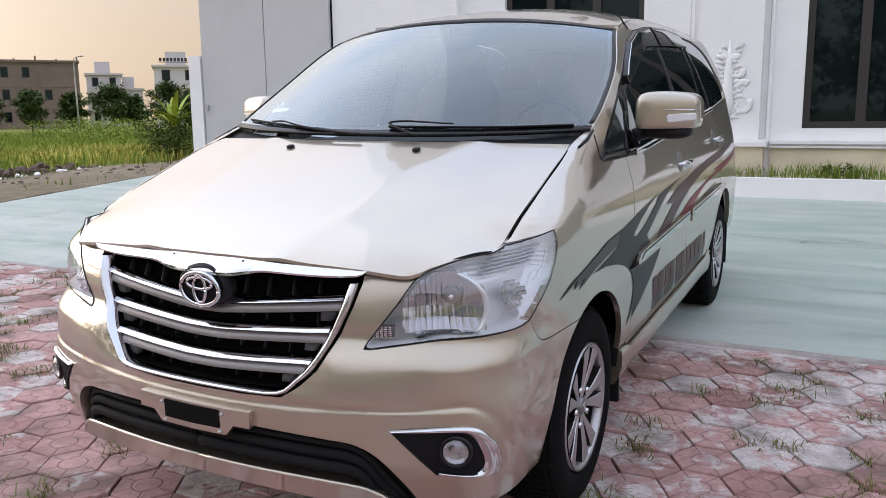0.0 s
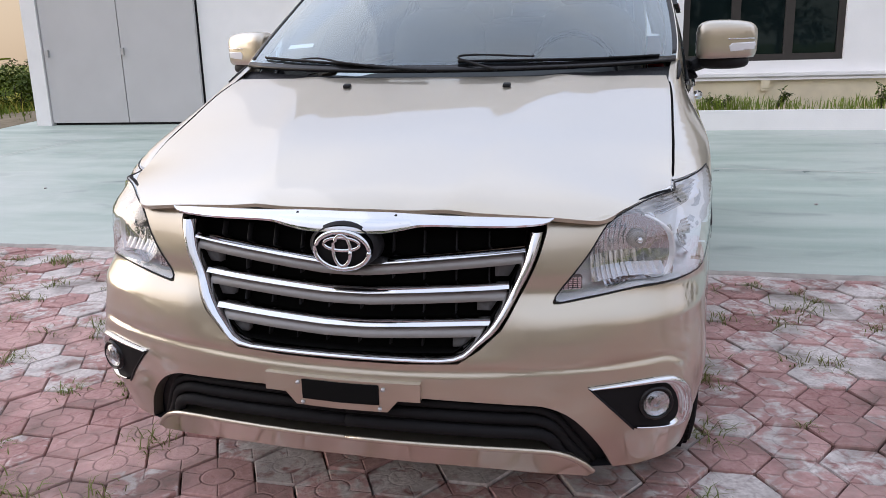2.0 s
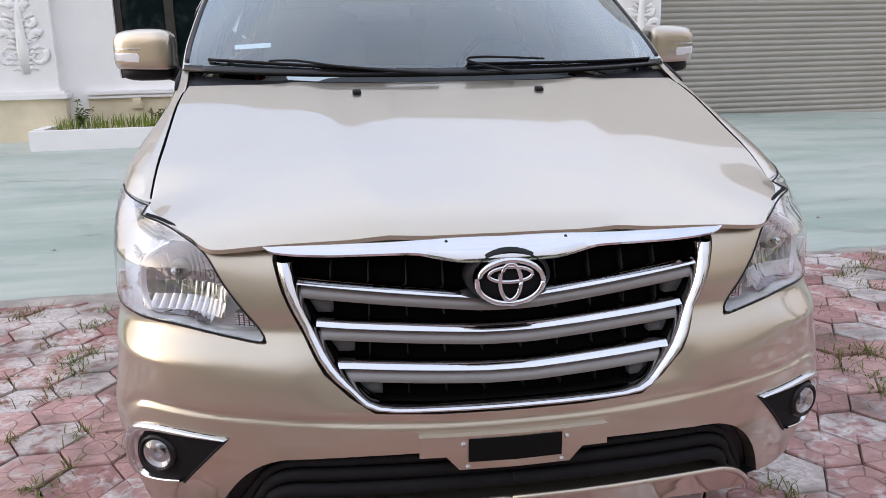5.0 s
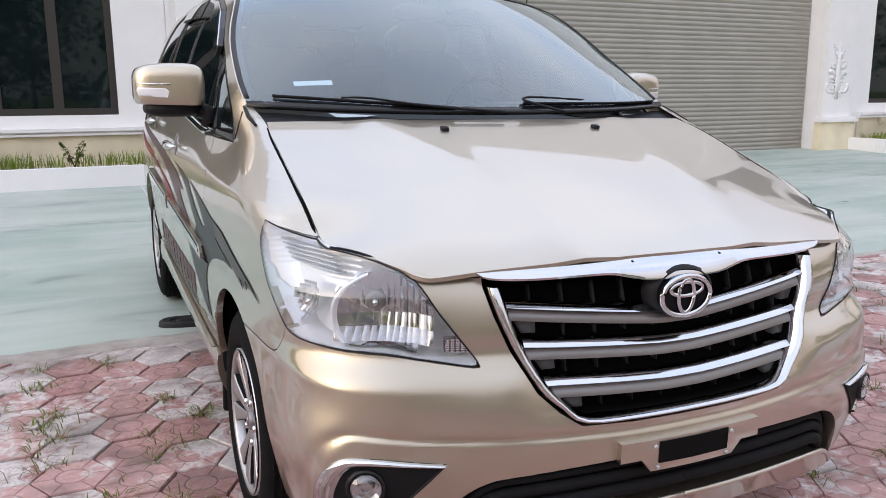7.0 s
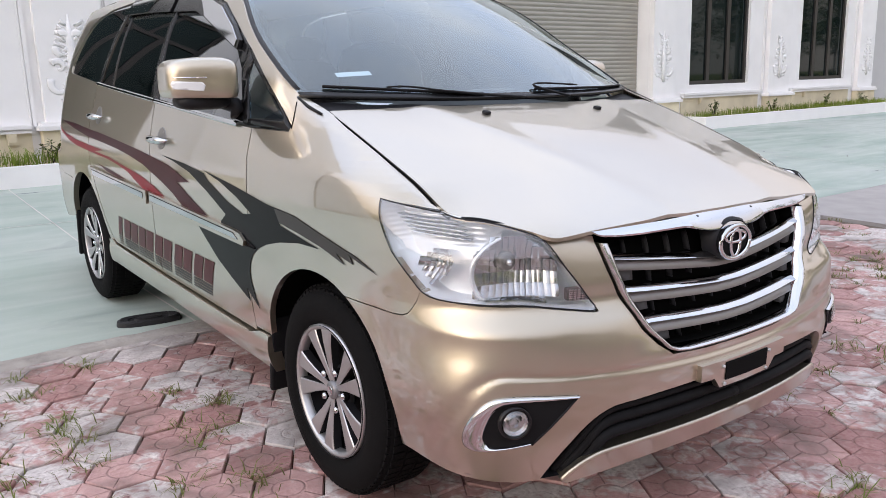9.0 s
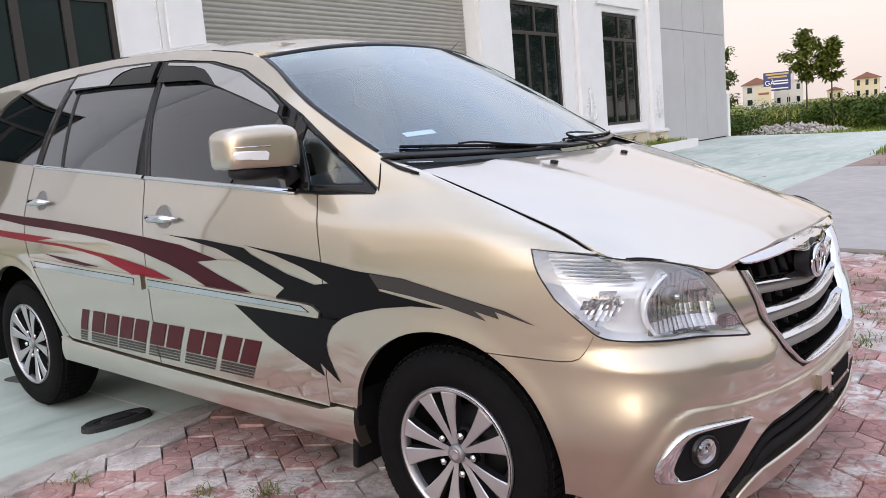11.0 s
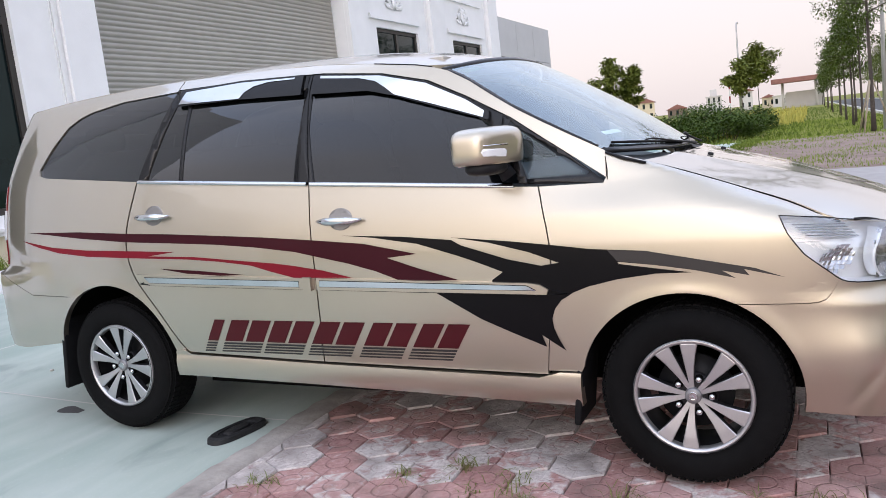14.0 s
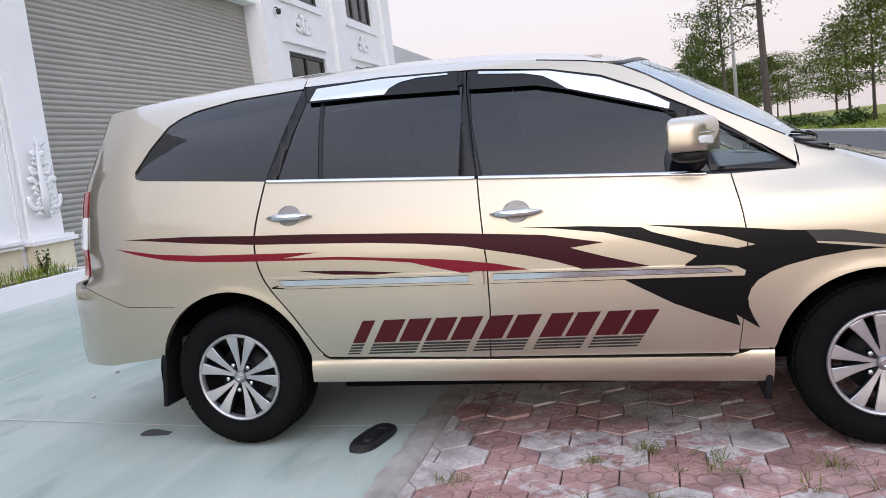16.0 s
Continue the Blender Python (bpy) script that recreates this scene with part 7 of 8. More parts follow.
drain_cover(-0.75, 2.15)
b = bmesh.new()
ring_ = [b.verts.new((-0.70 + 0.045 * math.cos(a) * (1 + 0.25 * math.sin(3 * a)), 3.34 + 0.10 * math.sin(a) * (1 + 0.2 * math.cos(2 * a)), 0)) for a in [k * 0.2618 for k in range(24)]]
for v in ring_:
    v.co.z = drive_z(v.co.x, v.co.y) + 0.003
b.faces.new(ring_)
tagged(part("wet_stain", b, M["asphalt"]), "dark damp patch on the concrete", "stain", kind="structure")
for i, (x0, y0, x1, y1) in enumerate(((-7.32, 3.3, -6.48, 6.3), (-7.22, 3.3, -6.38, 6.3), (-0.555, 1.96, -0.67, 6.9), (8.5, 2.0, 8.5, 7.0), (-3.4, 5.3, 2.6, 4.7))):
    b = bmesh.new()
    d = Vector((y1 - y0, x0 - x1, 0)).normalized() * 0.006
    n = 12
    pr = None
    for k in range(n + 1):
        c = Vector((x0 + (x1 - x0) * k / n, y0 + (y1 - y0) * k / n, 0))
        row = []
        for sg in (1, -1):
            p = c + d * sg
            p.z = drive_z(p.x, p.y) + 0.0035
            row.append(b.verts.new(p))
        if pr:
            b.faces.new((pr[0], pr[1], row[1], row[0]))
        pr = row
    tagged(part(f"joint_line_{i + 1}", b, M["kerb"]), "pale filled joint line in the concrete", "joint", kind="structure")
for x, y in ((-0.2, 4.1), (0.3, 4.3), (1.9, 3.6), (-2.1, 3.0), (3.1, 2.7), (6.0, 4.4), (9.2, 3.4), (-4.8, 3.7)):
    b = bmesh.new()
    soft_box(b, (x, y, drive_z(x, y) + 0.006), (0.014, 0.011, 0.008), 2.4, 5)
    tagged(part("pebble", b, M["rubble"]), "small stray pebble on the concrete", "pebble", group="stray pebbles")

# ---- road, verge and pavement to the east ----
ground_sheet("road", -60.0, 260.0, -11.4, -4.6, M["asphalt"], 0.0, 8.0, "dark grey asphalt road with low kerbs", 0.1)
for i, (y0, y1, x0) in enumerate(((-11.75, -11.4, -60.0), (-4.6, -4.4, 13.0))):
    b = bmesh.new()
    n = 40
    for k in range(n):
        a, c = x0 + (260 - x0) * k / n, x0 + (260 - x0) * (k + 1) / n
        z = drive_z((a + c) / 2, y0)
        add_box(b, a, c - 0.03, y0, y1, z - 0.1, z + 0.14)
    tagged(part(f"road_kerb_{i + 1}", b, M["kerb"], smooth=False), "pale concrete kerb along the road", "kerb", kind="structure")
ground_sheet("far_verge", -60.0, 260.0, -60.0, -11.76, M["field"], 0.10, 10.0, "mown green verge beyond the road", 0.1)
ground_sheet("pavement", 13.01, 29.0, -4.39, EDGE_Y - 0.004, M["paver_pale"], 0.0, 0.6, "worn pavement overgrown with grass", 0.1, 0.02)
ground_sheet("verge", 29.01, 200.0, -4.39, EDGE_Y - 0.004, M["field"], -0.02, 3.0, "short mown grass verge under the street trees", 0.1)


def blades(name, n, region, h, w, mat, label, lean=(0.2, 0.8), density=None, lift=0.0):
    v, fc = [], []
    x0, x1, y0, y1 = region
    for _ in range(n):
        x, y = rng.uniform(x0, x1), rng.uniform(y0, y1)
        if density and rng.random() > density(x, y):
            continue
        hh = rng.uniform(*h)
        add_blade(v, fc, Vector((x, y, drive_z(x, y) + lift)), hh, w * rng.uniform(0.6, 1.2), rng.uniform(*lean))
    return tagged(mesh_from(name, v, fc, mat), label, "grass", kind="stuff")


patchy = lambda x, y: 0.15 + 0.85 * ease(noise.noise((x * 0.35, y * 0.5, 1.0)), -0.1, 0.35)
blades("pavement_grass", 30000, (13.2, 55, -4.2, 1.5), (0.025, 0.08), 0.009, M["grass"], "patchy grass growing through the pavement", density=lambda x, y: max(patchy(x, y), 0.9 * ease(x, 25, 30)), lift=-0.005)
blades("edge_grass", 9000, (15.5, 31, 0.9, EDGE_Y + 0.06), (0.03, 0.16), 0.010, M["grass_lush"], "green grass along the forecourt edge", density=lambda x, y: ease(y + 0.35 * noise.noise((x * 0.6, 0, 4)), 1.15, 1.75) * ease(noise.noise((x * 0.5, y, 6)), -0.35, 0.1))
blades("verge_grass", 30000, (28, 130, -4.2, 9), (0.06, 0.30), 0.028, M["grass_lush"], "long green grass on the open plot", density=lambda x, y: ease(x, 24, 34) * (1 if y > 0 else 0.4), lift=-0.08)
blades("reeds", 2500, (50, 85, 0.0, 9.0), (0.5, 1.3), 0.05, M["grass_dry"], "pale feathery reeds on the open plot", lift=-0.1, lean=(0.1, 0.5))
blades("far_verge_grass", 5000, (30, 130, -30, -12), (0.1, 0.25), 0.07, M["grass"], "short green grass beyond the road", lift=0.09)

# ---- the field to the west ----
ground_sheet("earth_strip", -18.0, -8.62, -4.0, 30.0, M["earth"], 0.0, 0.7, "bare rough earth with litter beside the forecourt", 0.1, 0.06)
blades("field_grass", 70000, (-62, -15.5, 4, 52), (0.20, 0.60), 0.024, M["grass"], "tall green field grass", density=lambda x, y: ease(-x, 15.5, 19) * (0.45 + 0.55 * ease(noise.noise((x * 0.1, y * 0.1, 2)), -0.3, 0.2)), lift=-0.05)
blades("field_grass_dry", 40000, (-60, -16, 5, 30), (0.25, 0.60), 0.022, M["grass_dry"], "yellowing tall field grass", density=lambda x, y: (0.3 + 0.7 * ease(noise.noise((x * 0.12, y * 0.12, 7)), -0.2, 0.2)) * ease(math.hypot(x - 1.6, y + 2.4), 25.5, 29) * (1 - ease(math.hypot(x - 1.6, y + 2.4), 34, 40)), lift=-0.05)
blades("earth_weeds", 7000, (-18, -8.8, 0, 14), (0.04, 0.18), 0.012, M["grass_lush"], "sparse weeds on the bare earth", density=lambda x, y: 0.5 * ease(noise.noise((x * 0.5, y * 0.5, 3)), 0.0, 0.4))


def heap(name, label, x, y, rx, ry, h, n, size, mat):
    b = bmesh.new()
    r2 = random.Random(n)
    for _ in range(n):
        a, u = r2.uniform(0, 6.283), math.sqrt(r2.random())
        px, py = x + rx * u * math.cos(a), y + ry * u * math.sin(a)
        s = size * r2.uniform(0.4, 1.3)
        r = bmesh.ops.create_icosphere(b, subdivisions=1, radius=s, matrix=Matrix.Translation((px, py, drive_z(px, py) - 0.04 + h * (1 - u * u) * r2.uniform(0.3, 1))) @ Matrix.Rotation(r2.uniform(0, 3), 4, "X") @ Matrix.Diagonal((1, r2.uniform(0.5, 1), r2.uniform(0.35, 0.7), 1)))
        for v in r["verts"]:
            v.co += Vector((r2.uniform(-1, 1), r2.uniform(-1, 1), r2.uniform(-1, 1))) * s * 0.15
    return tagged(part(name, b, mat, smooth=False), label, "rubble", kind="stuff")


heap("rubble_heap", "low heap of pale broken rubble", 34.2, 8.6, 2.0, 2.5, 0.50, 700, 0.10, M["rubble"])
heap("earth_heap", "low mound of brown earth and stones", -15.2, 9.5, 2.2, 1.6, 0.30, 120, 0.12, M["soil"])
heap("litter", "scattered pale litter on the earth", -13.6, 8.6, 1.6, 0.9, 0.10, 40, 0.10, M["paper"])
heap("stones", "scattered dark stones on the earth", -11.0, 7.2, 2.0, 1.5, 0.05, 60, 0.07, M["soil"])


# ---- trees and bushes ----
def tight(r2, sigma):
    """A bell-shaped scatter without the far tails."""
    while True:
        v = r2.gauss(0, 1)
        if abs(v) < 1.5:
            return v * sigma


def tree(x, y, h, crown_w, crown_lo, label, n_leaf=1600, leaf=0.12, trunk_r=0.07, layered=False, mat="leaf", base=None, lean=0.0, gaps=0.35):
    """Tapered trunk, limbs, and a crown of many small leaves in uneven clumps."""
    z0 = (drive_z(x, y) - 0.08) if base is None else base
    root = tagged(empty("tree", pose(x, y, z0)), label, "tree")
    r2 = random.Random(int(abs(x * 31 + y * 17)) + 5)
    b = bmesh.new()
    pts = [Vector((lean * u * h + 0.05 * h * 0.2 * math.sin(3 * u + x), 0.04 * h * 0.2 * math.cos(2.3 * u + y), u * h * 0.93)) for u in (0, 0.15, 0.3, 0.45, 0.6, 0.75, 0.9, 1.0)]
    add_tube(b, pts, [trunk_r * (1.15 if k == 0 else 1 - 0.85 * k / 7) for k in range(8)], 8)
    part("trunk", b, M["bark"], root)
    b = bmesh.new()
    v, fc = [], []
    nl = 16 if layered else 13
    clumps = []
    for k in range(nl):
        u = crown_lo + (1 - crown_lo) * (k + 0.5) / nl
        o = pts[0].lerp(pts[-1], u)
        a = k * 2.4 + r2.uniform(-0.4, 0.4)
        prof = (1 - ((u - crown_lo) / (1 - crown_lo)) ** 1.6) if layered else math.sin(math.pi * min(1, 0.18 + 0.8 * (u - crown_lo) / (1 - crown_lo)))
        L = crown_w / 2 * max(0.18, prof) * r2.uniform(0.75, 1.1)
        e = o + Vector((math.cos(a) * L, math.sin(a) * L, (0.04 if layered else 0.28) * L + r2.uniform(-0.05, 0.05) * h))
        add_tube(b, [o, o.lerp(e, 0.5) + Vector((0, 0, 0.05 * L)), e], [trunk_r * 0.35, trunk_r * 0.2, trunk_r * 0.06], 5)
        for q in range(5 if layered else 4):
            t = 0.35 + 0.68 * q / 4
            clumps.append((o.lerp(e, t) + Vector((r2.uniform(-1, 1), r2.uniform(-1, 1), r2.uniform(-0.4, 0.4))) * 0.07 * crown_w, crown_w * (0.13 + 0.05 * r2.random())))
    part("branch_work", b, M["bark"], root)
    n_leaf, leaf = int(n_leaf * 2.2), leaf * 0.72
    per = max(8, n_leaf // len(clumps))
    for c, r in clumps:
        if r2.random() < gaps * 0.35:
            continue
        for _ in range(per):
            d = Vector((tight(rng, 0.62), tight(rng, 0.62), tight(rng, 0.2 if layered else 0.45))) * r
            add_leaf(v, fc, c + d, leaf * rng.uniform(0.7, 1.3), 0.25)
    mesh_from("crown", v, fc, M[mat], root)
    return root


row = "slender street tree with a sparse green crown"
tree(16.4, -2.06, 8.5, 4.0, 0.50, row, 2000, 0.09, 0.115, gaps=0.9)
tree(29.3, -2.4, 8.2, 3.4, 0.46, row, 2200, 0.10, 0.09, gaps=0.8, lean=0.03)
tree(33.6, -2.3, 6.8, 2.6, 0.46, row, 1600, 0.10, 0.06)
for k, x in enumerate((38.3, 42.5, 47.0, 54.5, 61.6, 70.0, 79.0, 90.0, 103.0, 117.0, 133.0, 150.0, 170.0)):
    tree(x, -2.35 + rng.uniform(-0.2, 0.2), rng.uniform(5.6, 7.4), rng.uniform(2.2, 2.9), 0.42, row, 1100 if x < 80 else 500, 0.12 if x < 80 else 0.2, 0.06)
lay = "large tree with layered flat sprays of dark green leaves"
for k, (x, y, h, w) in enumerate(((58, -17, 11.5, 11), (74, -19, 12, 12), (70, -27, 13, 12), (92, -21, 12, 12), (88, -32, 13, 13), (112, -24, 12, 13), (46, -21, 11, 11), (135, -22, 12, 13), (160, -24, 12, 14), (60, -34, 12, 12), (104, -14.5, 9.5, 9), (116, -13.8, 10, 9), (128, -14.5, 10.5, 10), (141, -14, 11, 10), (155, -14.3, 11, 10), (172, -14.6, 11.5, 11), (192, -15, 12, 12), (216, -15, 12, 12))):
    tree(x, y, h, w, 0.30, lay, 3600, 0.26, 0.17, True, "leaf_layer", base=0.0, gaps=0.9)
for x, y, h, w in ((37.6, 8.75, 4.8, 1.9), (38.0, 7.75, 4.3, 1.3), (70.5, 3.6, 6.6, 4.0), (66.5, 4.6, 5.2, 3.0)):
    tree(x, y, h, w, 0.56, "young roadside tree with drooping green leaves", 2400, 0.17 if x < 50 else 0.26, 0.05, gaps=1.1, mat="leaf_young")
for az, d, h, w in ((-54.3, 88, 4.4, 4.6), (-51.9, 90, 4.2, 4.4), (-49.4, 85, 4.6, 6.5), (-48.2, 86, 3.6, 4.5), (-46.0, 88, 5.2, 6.0), (-44.7, 90, 4.2, 4.0), (-56.8, 88, 4.0, 5.0), (-58.5, 90, 4.5, 5.0)):
    x, y = 1.6 + d * math.sin(radians(az)), -2.4 + d * math.cos(radians(az))
    tree(x, y, h, w * 0.72, 0.22, "round dark green tree at the field's edge", 1500, 0.30, 0.09, mat="leaf_dark", base=-0.1, gaps=0.2)
tree(33.7, 11.5, 4.6, 2.0, 0.2, "leafy green tree beside the hoarding", 900, 0.18, 0.06)


def bush(x, y, rx, ry, h, n, leaf, label, mat="leaf"):
    z0 = drive_z(x, y) - 0.08
    root = tagged(empty("bush", pose(x, y, z0)), label, "bush")
    r2 = random.Random(int(abs(x * 13 + y * 7)) + 1)
    v, fc = [], []
    bumps = []
    for k in range(22):
        a, u = r2.uniform(0, 6.283), math.sqrt(r2.random())
        c = Vector((rx * u * math.cos(a), ry * u * math.sin(a), h * r2.uniform(0.35, 0.85) * (1 - 0.5 * u * u)))
        bumps.append(c)
        b = bmesh.new()
        add_tube(b, [Vector((c.x * 0.6, c.y * 0.6, 0)), c * 0.7, c], [0.02, 0.015, 0.005], 5)
        part("stem", b, M["bark"], root)
    for _ in range(n):
        c = r2.choice(bumps)
        d = Vector((tight(rng, 0.20) * rx, tight(rng, 0.20) * ry, tight(rng, 0.18) * h))
        p = c + d
        if p.z > 0.02:
            add_leaf(v, fc, p, leaf * rng.uniform(0.6, 1.3))
    mesh_from("foliage", v, fc, M[mat], root)
    return root


bush(35.4, 3.9, 2.6, 2.2, 1.75, 9000, 0.085, "dense low green bush on the open plot", "leaf_lush")
bush(40.0, 5.2, 3.0, 2.4, 2.1, 9000, 0.095, "tall rank green bush on the open plot", "leaf_lush")
bush(44.5, 3.2, 2.6, 2.0, 1.5, 5000, 0.10, "low green bush beside the reeds", "leaf_lush")
bush(38.6, 7.6, 2.6, 2.2, 1.5, 8000, 0.085, "rank green bush behind the rubble", "leaf_lush")
blades("tall_dry_grass", 1600, (37, 47, 3.0, 14), (0.5, 1.35), 0.022, M["grass_dry"], "tall yellowing grass on the open plot", lift=-0.1, lean=(0.1, 0.5), density=lambda x, y: ease(noise.noise((x * 0.3, y * 0.3, 9)), -0.3, 0.3))
bush(31.0, 10.6, 1.6, 1.5, 1.4, 5000, 0.08, "dense low green bush beside the hoarding", "leaf_lush")
bush(38.0, 12.0, 3.0, 2.5, 1.3, 5000, 0.09, "rank green bush on the open plot", "leaf_lush")
bush(48.0, 10.5, 4.0, 3.0, 1.6, 5000, 0.08, "rank green bush on the open plot")
bush(58.0, 16.0, 6.0, 4.0, 1.8, 4500, 0.10, "rank green bush on the open plot")
bush(-19.2, 18.6, 1.9, 1.6, 1.9, 8000, 0.08, "rank green bush beside the banana plant")
bush(-42.0, 34.0, 9.0, 4.0, 1.6, 9000, 0.09, "hazy green scrub across the field", "grass")
for x, y, w in ((85, -14, 3), (97, -16, 4), (66, -15, 3), (78, -26, 5), (110, -19, 5)):
    bush(x, y, w, w * 0.7, 1.6, 900, 0.22, "dark clipped shrub beyond the road", "leaf_dark")
# banana plant
ban = tagged(empty("banana_plant", pose(-18.9, 17.6, drive_z(-18.9, 17.6) - 0.05)), "banana plant with broad yellow-green leaves", "plant")
part("stem", tube([(0, 0, 0), (0.03, 0, 0.6), (0.0, 0.02, 1.2)], [0.09, 0.08, 0.05], 8), M["leaf"], ban)
for k in range(13):
    a, L, rise = k * 2.4, 0.85 + 0.18 * (k % 3), 1.15 if k % 2 else 0.75
    b = bmesh.new()
    prev = None
    for q in range(9):
        u = q / 8
        c = Vector((math.cos(a) * L * u * (0.85 - 0.4 * rise + 0.25 * u), math.sin(a) * L * u * (0.85 - 0.4 * rise + 0.25 * u), 1.05 + L * (1.35 * rise * u - 0.55 * u * u)))
        w = 0.105 * math.sin(math.pi * min(0.97, 0.10 + 0.87 * u))
        s = Vector((-math.sin(a), math.cos(a), 0)) * w
        rowv = [b.verts.new(c - s + Vector((0, 0, 0.05))), b.verts.new(c), b.verts.new(c + s + Vector((0, 0, 0.05)))]
        if prev:
            b.faces.new((prev[0], prev[1], rowv[1], rowv[0]))
            b.faces.new((prev[1], prev[2], rowv[2], rowv[1]))
        prev = rowv
    part("leaf", b, M["banana"], ban)


# trees across the road behind the walk, that the windows mirror
for k in range(15):
    x = -52 + 4.6 * k + rng.uniform(-1, 1)
    tree(x, -19 - 5 * (k % 3), rng.uniform(6.5, 9.5), rng.uniform(6, 8), 0.18, "leafy dark green tree across the road", 1500, 0.36, 0.14, mat="leaf_dark", base=0.0, gaps=0.3)


# ---- street furniture ----
def lamp_post(x, y, h, arm, label, r=0.07):
    z = drive_z(x, y) - 0.05
    root = tagged(empty("street_lamp", pose(x, y, z)), label, "street lamp")
    part("pole", tube([(0, 0, 0), (0, 0, h * 0.5), (0, 0, h * 0.93), (0.15 * arm, 0, h * 0.98), (arm, 0, h)], [r * 1.2, r, r * 0.7, r * 0.55, r * 0.45], 10), M["metal"], root)
    part("base_plate", box(-0.18, 0.18, -0.18, 0.18, 0, 0.05, 0.01), M["metal"], root)
    part("lamp_head", soft_box(bmesh.new(), (arm + 0.25, 0, h - 0.02), (0.32, 0.12, 0.06), 3, 8), M["metal"], root)
    return root


lamp_post(30.9, -2.95, 8.0, 0.8, "grey steel street lamp on the pavement")
lamp_post(80.6, 5.8, 9.6, 1.0, "tall grey street lamp with a curved arm", 0.10)
lamp_post(-62.0, 48.0, 7.0, 0.8, "grey street lamp beyond the field")
prop = tagged(empty("tree_stakes", pose(29.3, -2.4, drive_z(29.3, -2.4) - 0.06)), "pale wooden stakes propping a street tree", "stakes")
for a in (0.6, 2.7, 4.8):
    part("stake", tube([(0.7 * math.cos(a), 0.7 * math.sin(a), 0), (0.06 * math.cos(a), 0.06 * math.sin(a), 1.9)], 0.03, 6), M["bark_pale"], prop)
prop2 = tagged(empty("striped_post", pose(74.0, 6.2, -0.15)), "red and white striped marker post", "post")
for k in range(6):
    part("band", lathe([(0.07, 0.62 * k), (0.07, 0.62 * (k + 1))], 10), M["red_lens"] if k % 2 else M["wall"], prop2)
sg = tagged(empty("billboard", pose(88, 24.4, -0.1, 0, 0, -75)), "blue roadside billboard with gold and white lettering", "billboard")
part("board", box(-1.35, 1.35, -0.04, 0.04, 2.55, 4.5, 0.01), M["sign_blue"], sg, smooth=False)
for k, (x0, x1, z0, z1, mt) in enumerate(((-1.1, 1.15, 4.20, 4.38, "sign_gold"), (-0.9, 1.0, 3.90, 4.07, "sign_gold"), (-0.35, 1.1, 3.50, 3.62, "paper"), (-0.35, 1.1, 3.22, 3.34, "paper"), (-1.1, 1.1, 2.72, 2.84, "paper"))):
    part("lettering_bar", box(x0, x1, -0.055, -0.041, z0, z1), M[mt], sg, smooth=False)
cu = bpy.data.curves.new("word", "FONT")
cu.body, cu.size, cu.extrude = "G\u00c0", 0.72, 0.006
word = bpy.data.objects.new("word", cu)
b = bmesh.new()
b.from_mesh(bpy.data.meshes.new_from_object(word))
bpy.data.objects.remove(word)
bmesh.ops.transform(b, matrix=Matrix.Translation((-1.22, -0.05, 3.16)) @ Matrix.Rotation(radians(90), 4, "X"), verts=b.verts[:])
part("lettering", b, M["paper"], sg, "white word", smooth=False)
for x in (-1.1, 1.1):
    part("leg", tube([(x, 0.06, 0), (x, 0.06, 4.4)], 0.06, 6), M["metal"], sg)
sg2 = tagged(empty("notice_board", pose(74, 21.6, -0.1, 0, 0, -76)), "small faded cream notice board", "notice")
part("board", box(-0.65, 0.65, -0.03, 0.03, 1.3, 2.8, 0.01), M["house_cream"], sg2, smooth=False)
part("lettering_bar", box(-0.45, 0.45, -0.045, -0.031, 2.1, 2.3), M["roof_red"], sg2, smooth=False)
part("leg", tube([(0, 0.05, 0), (0, 0.05, 1.5)], 0.05, 6), M["metal"], sg2)


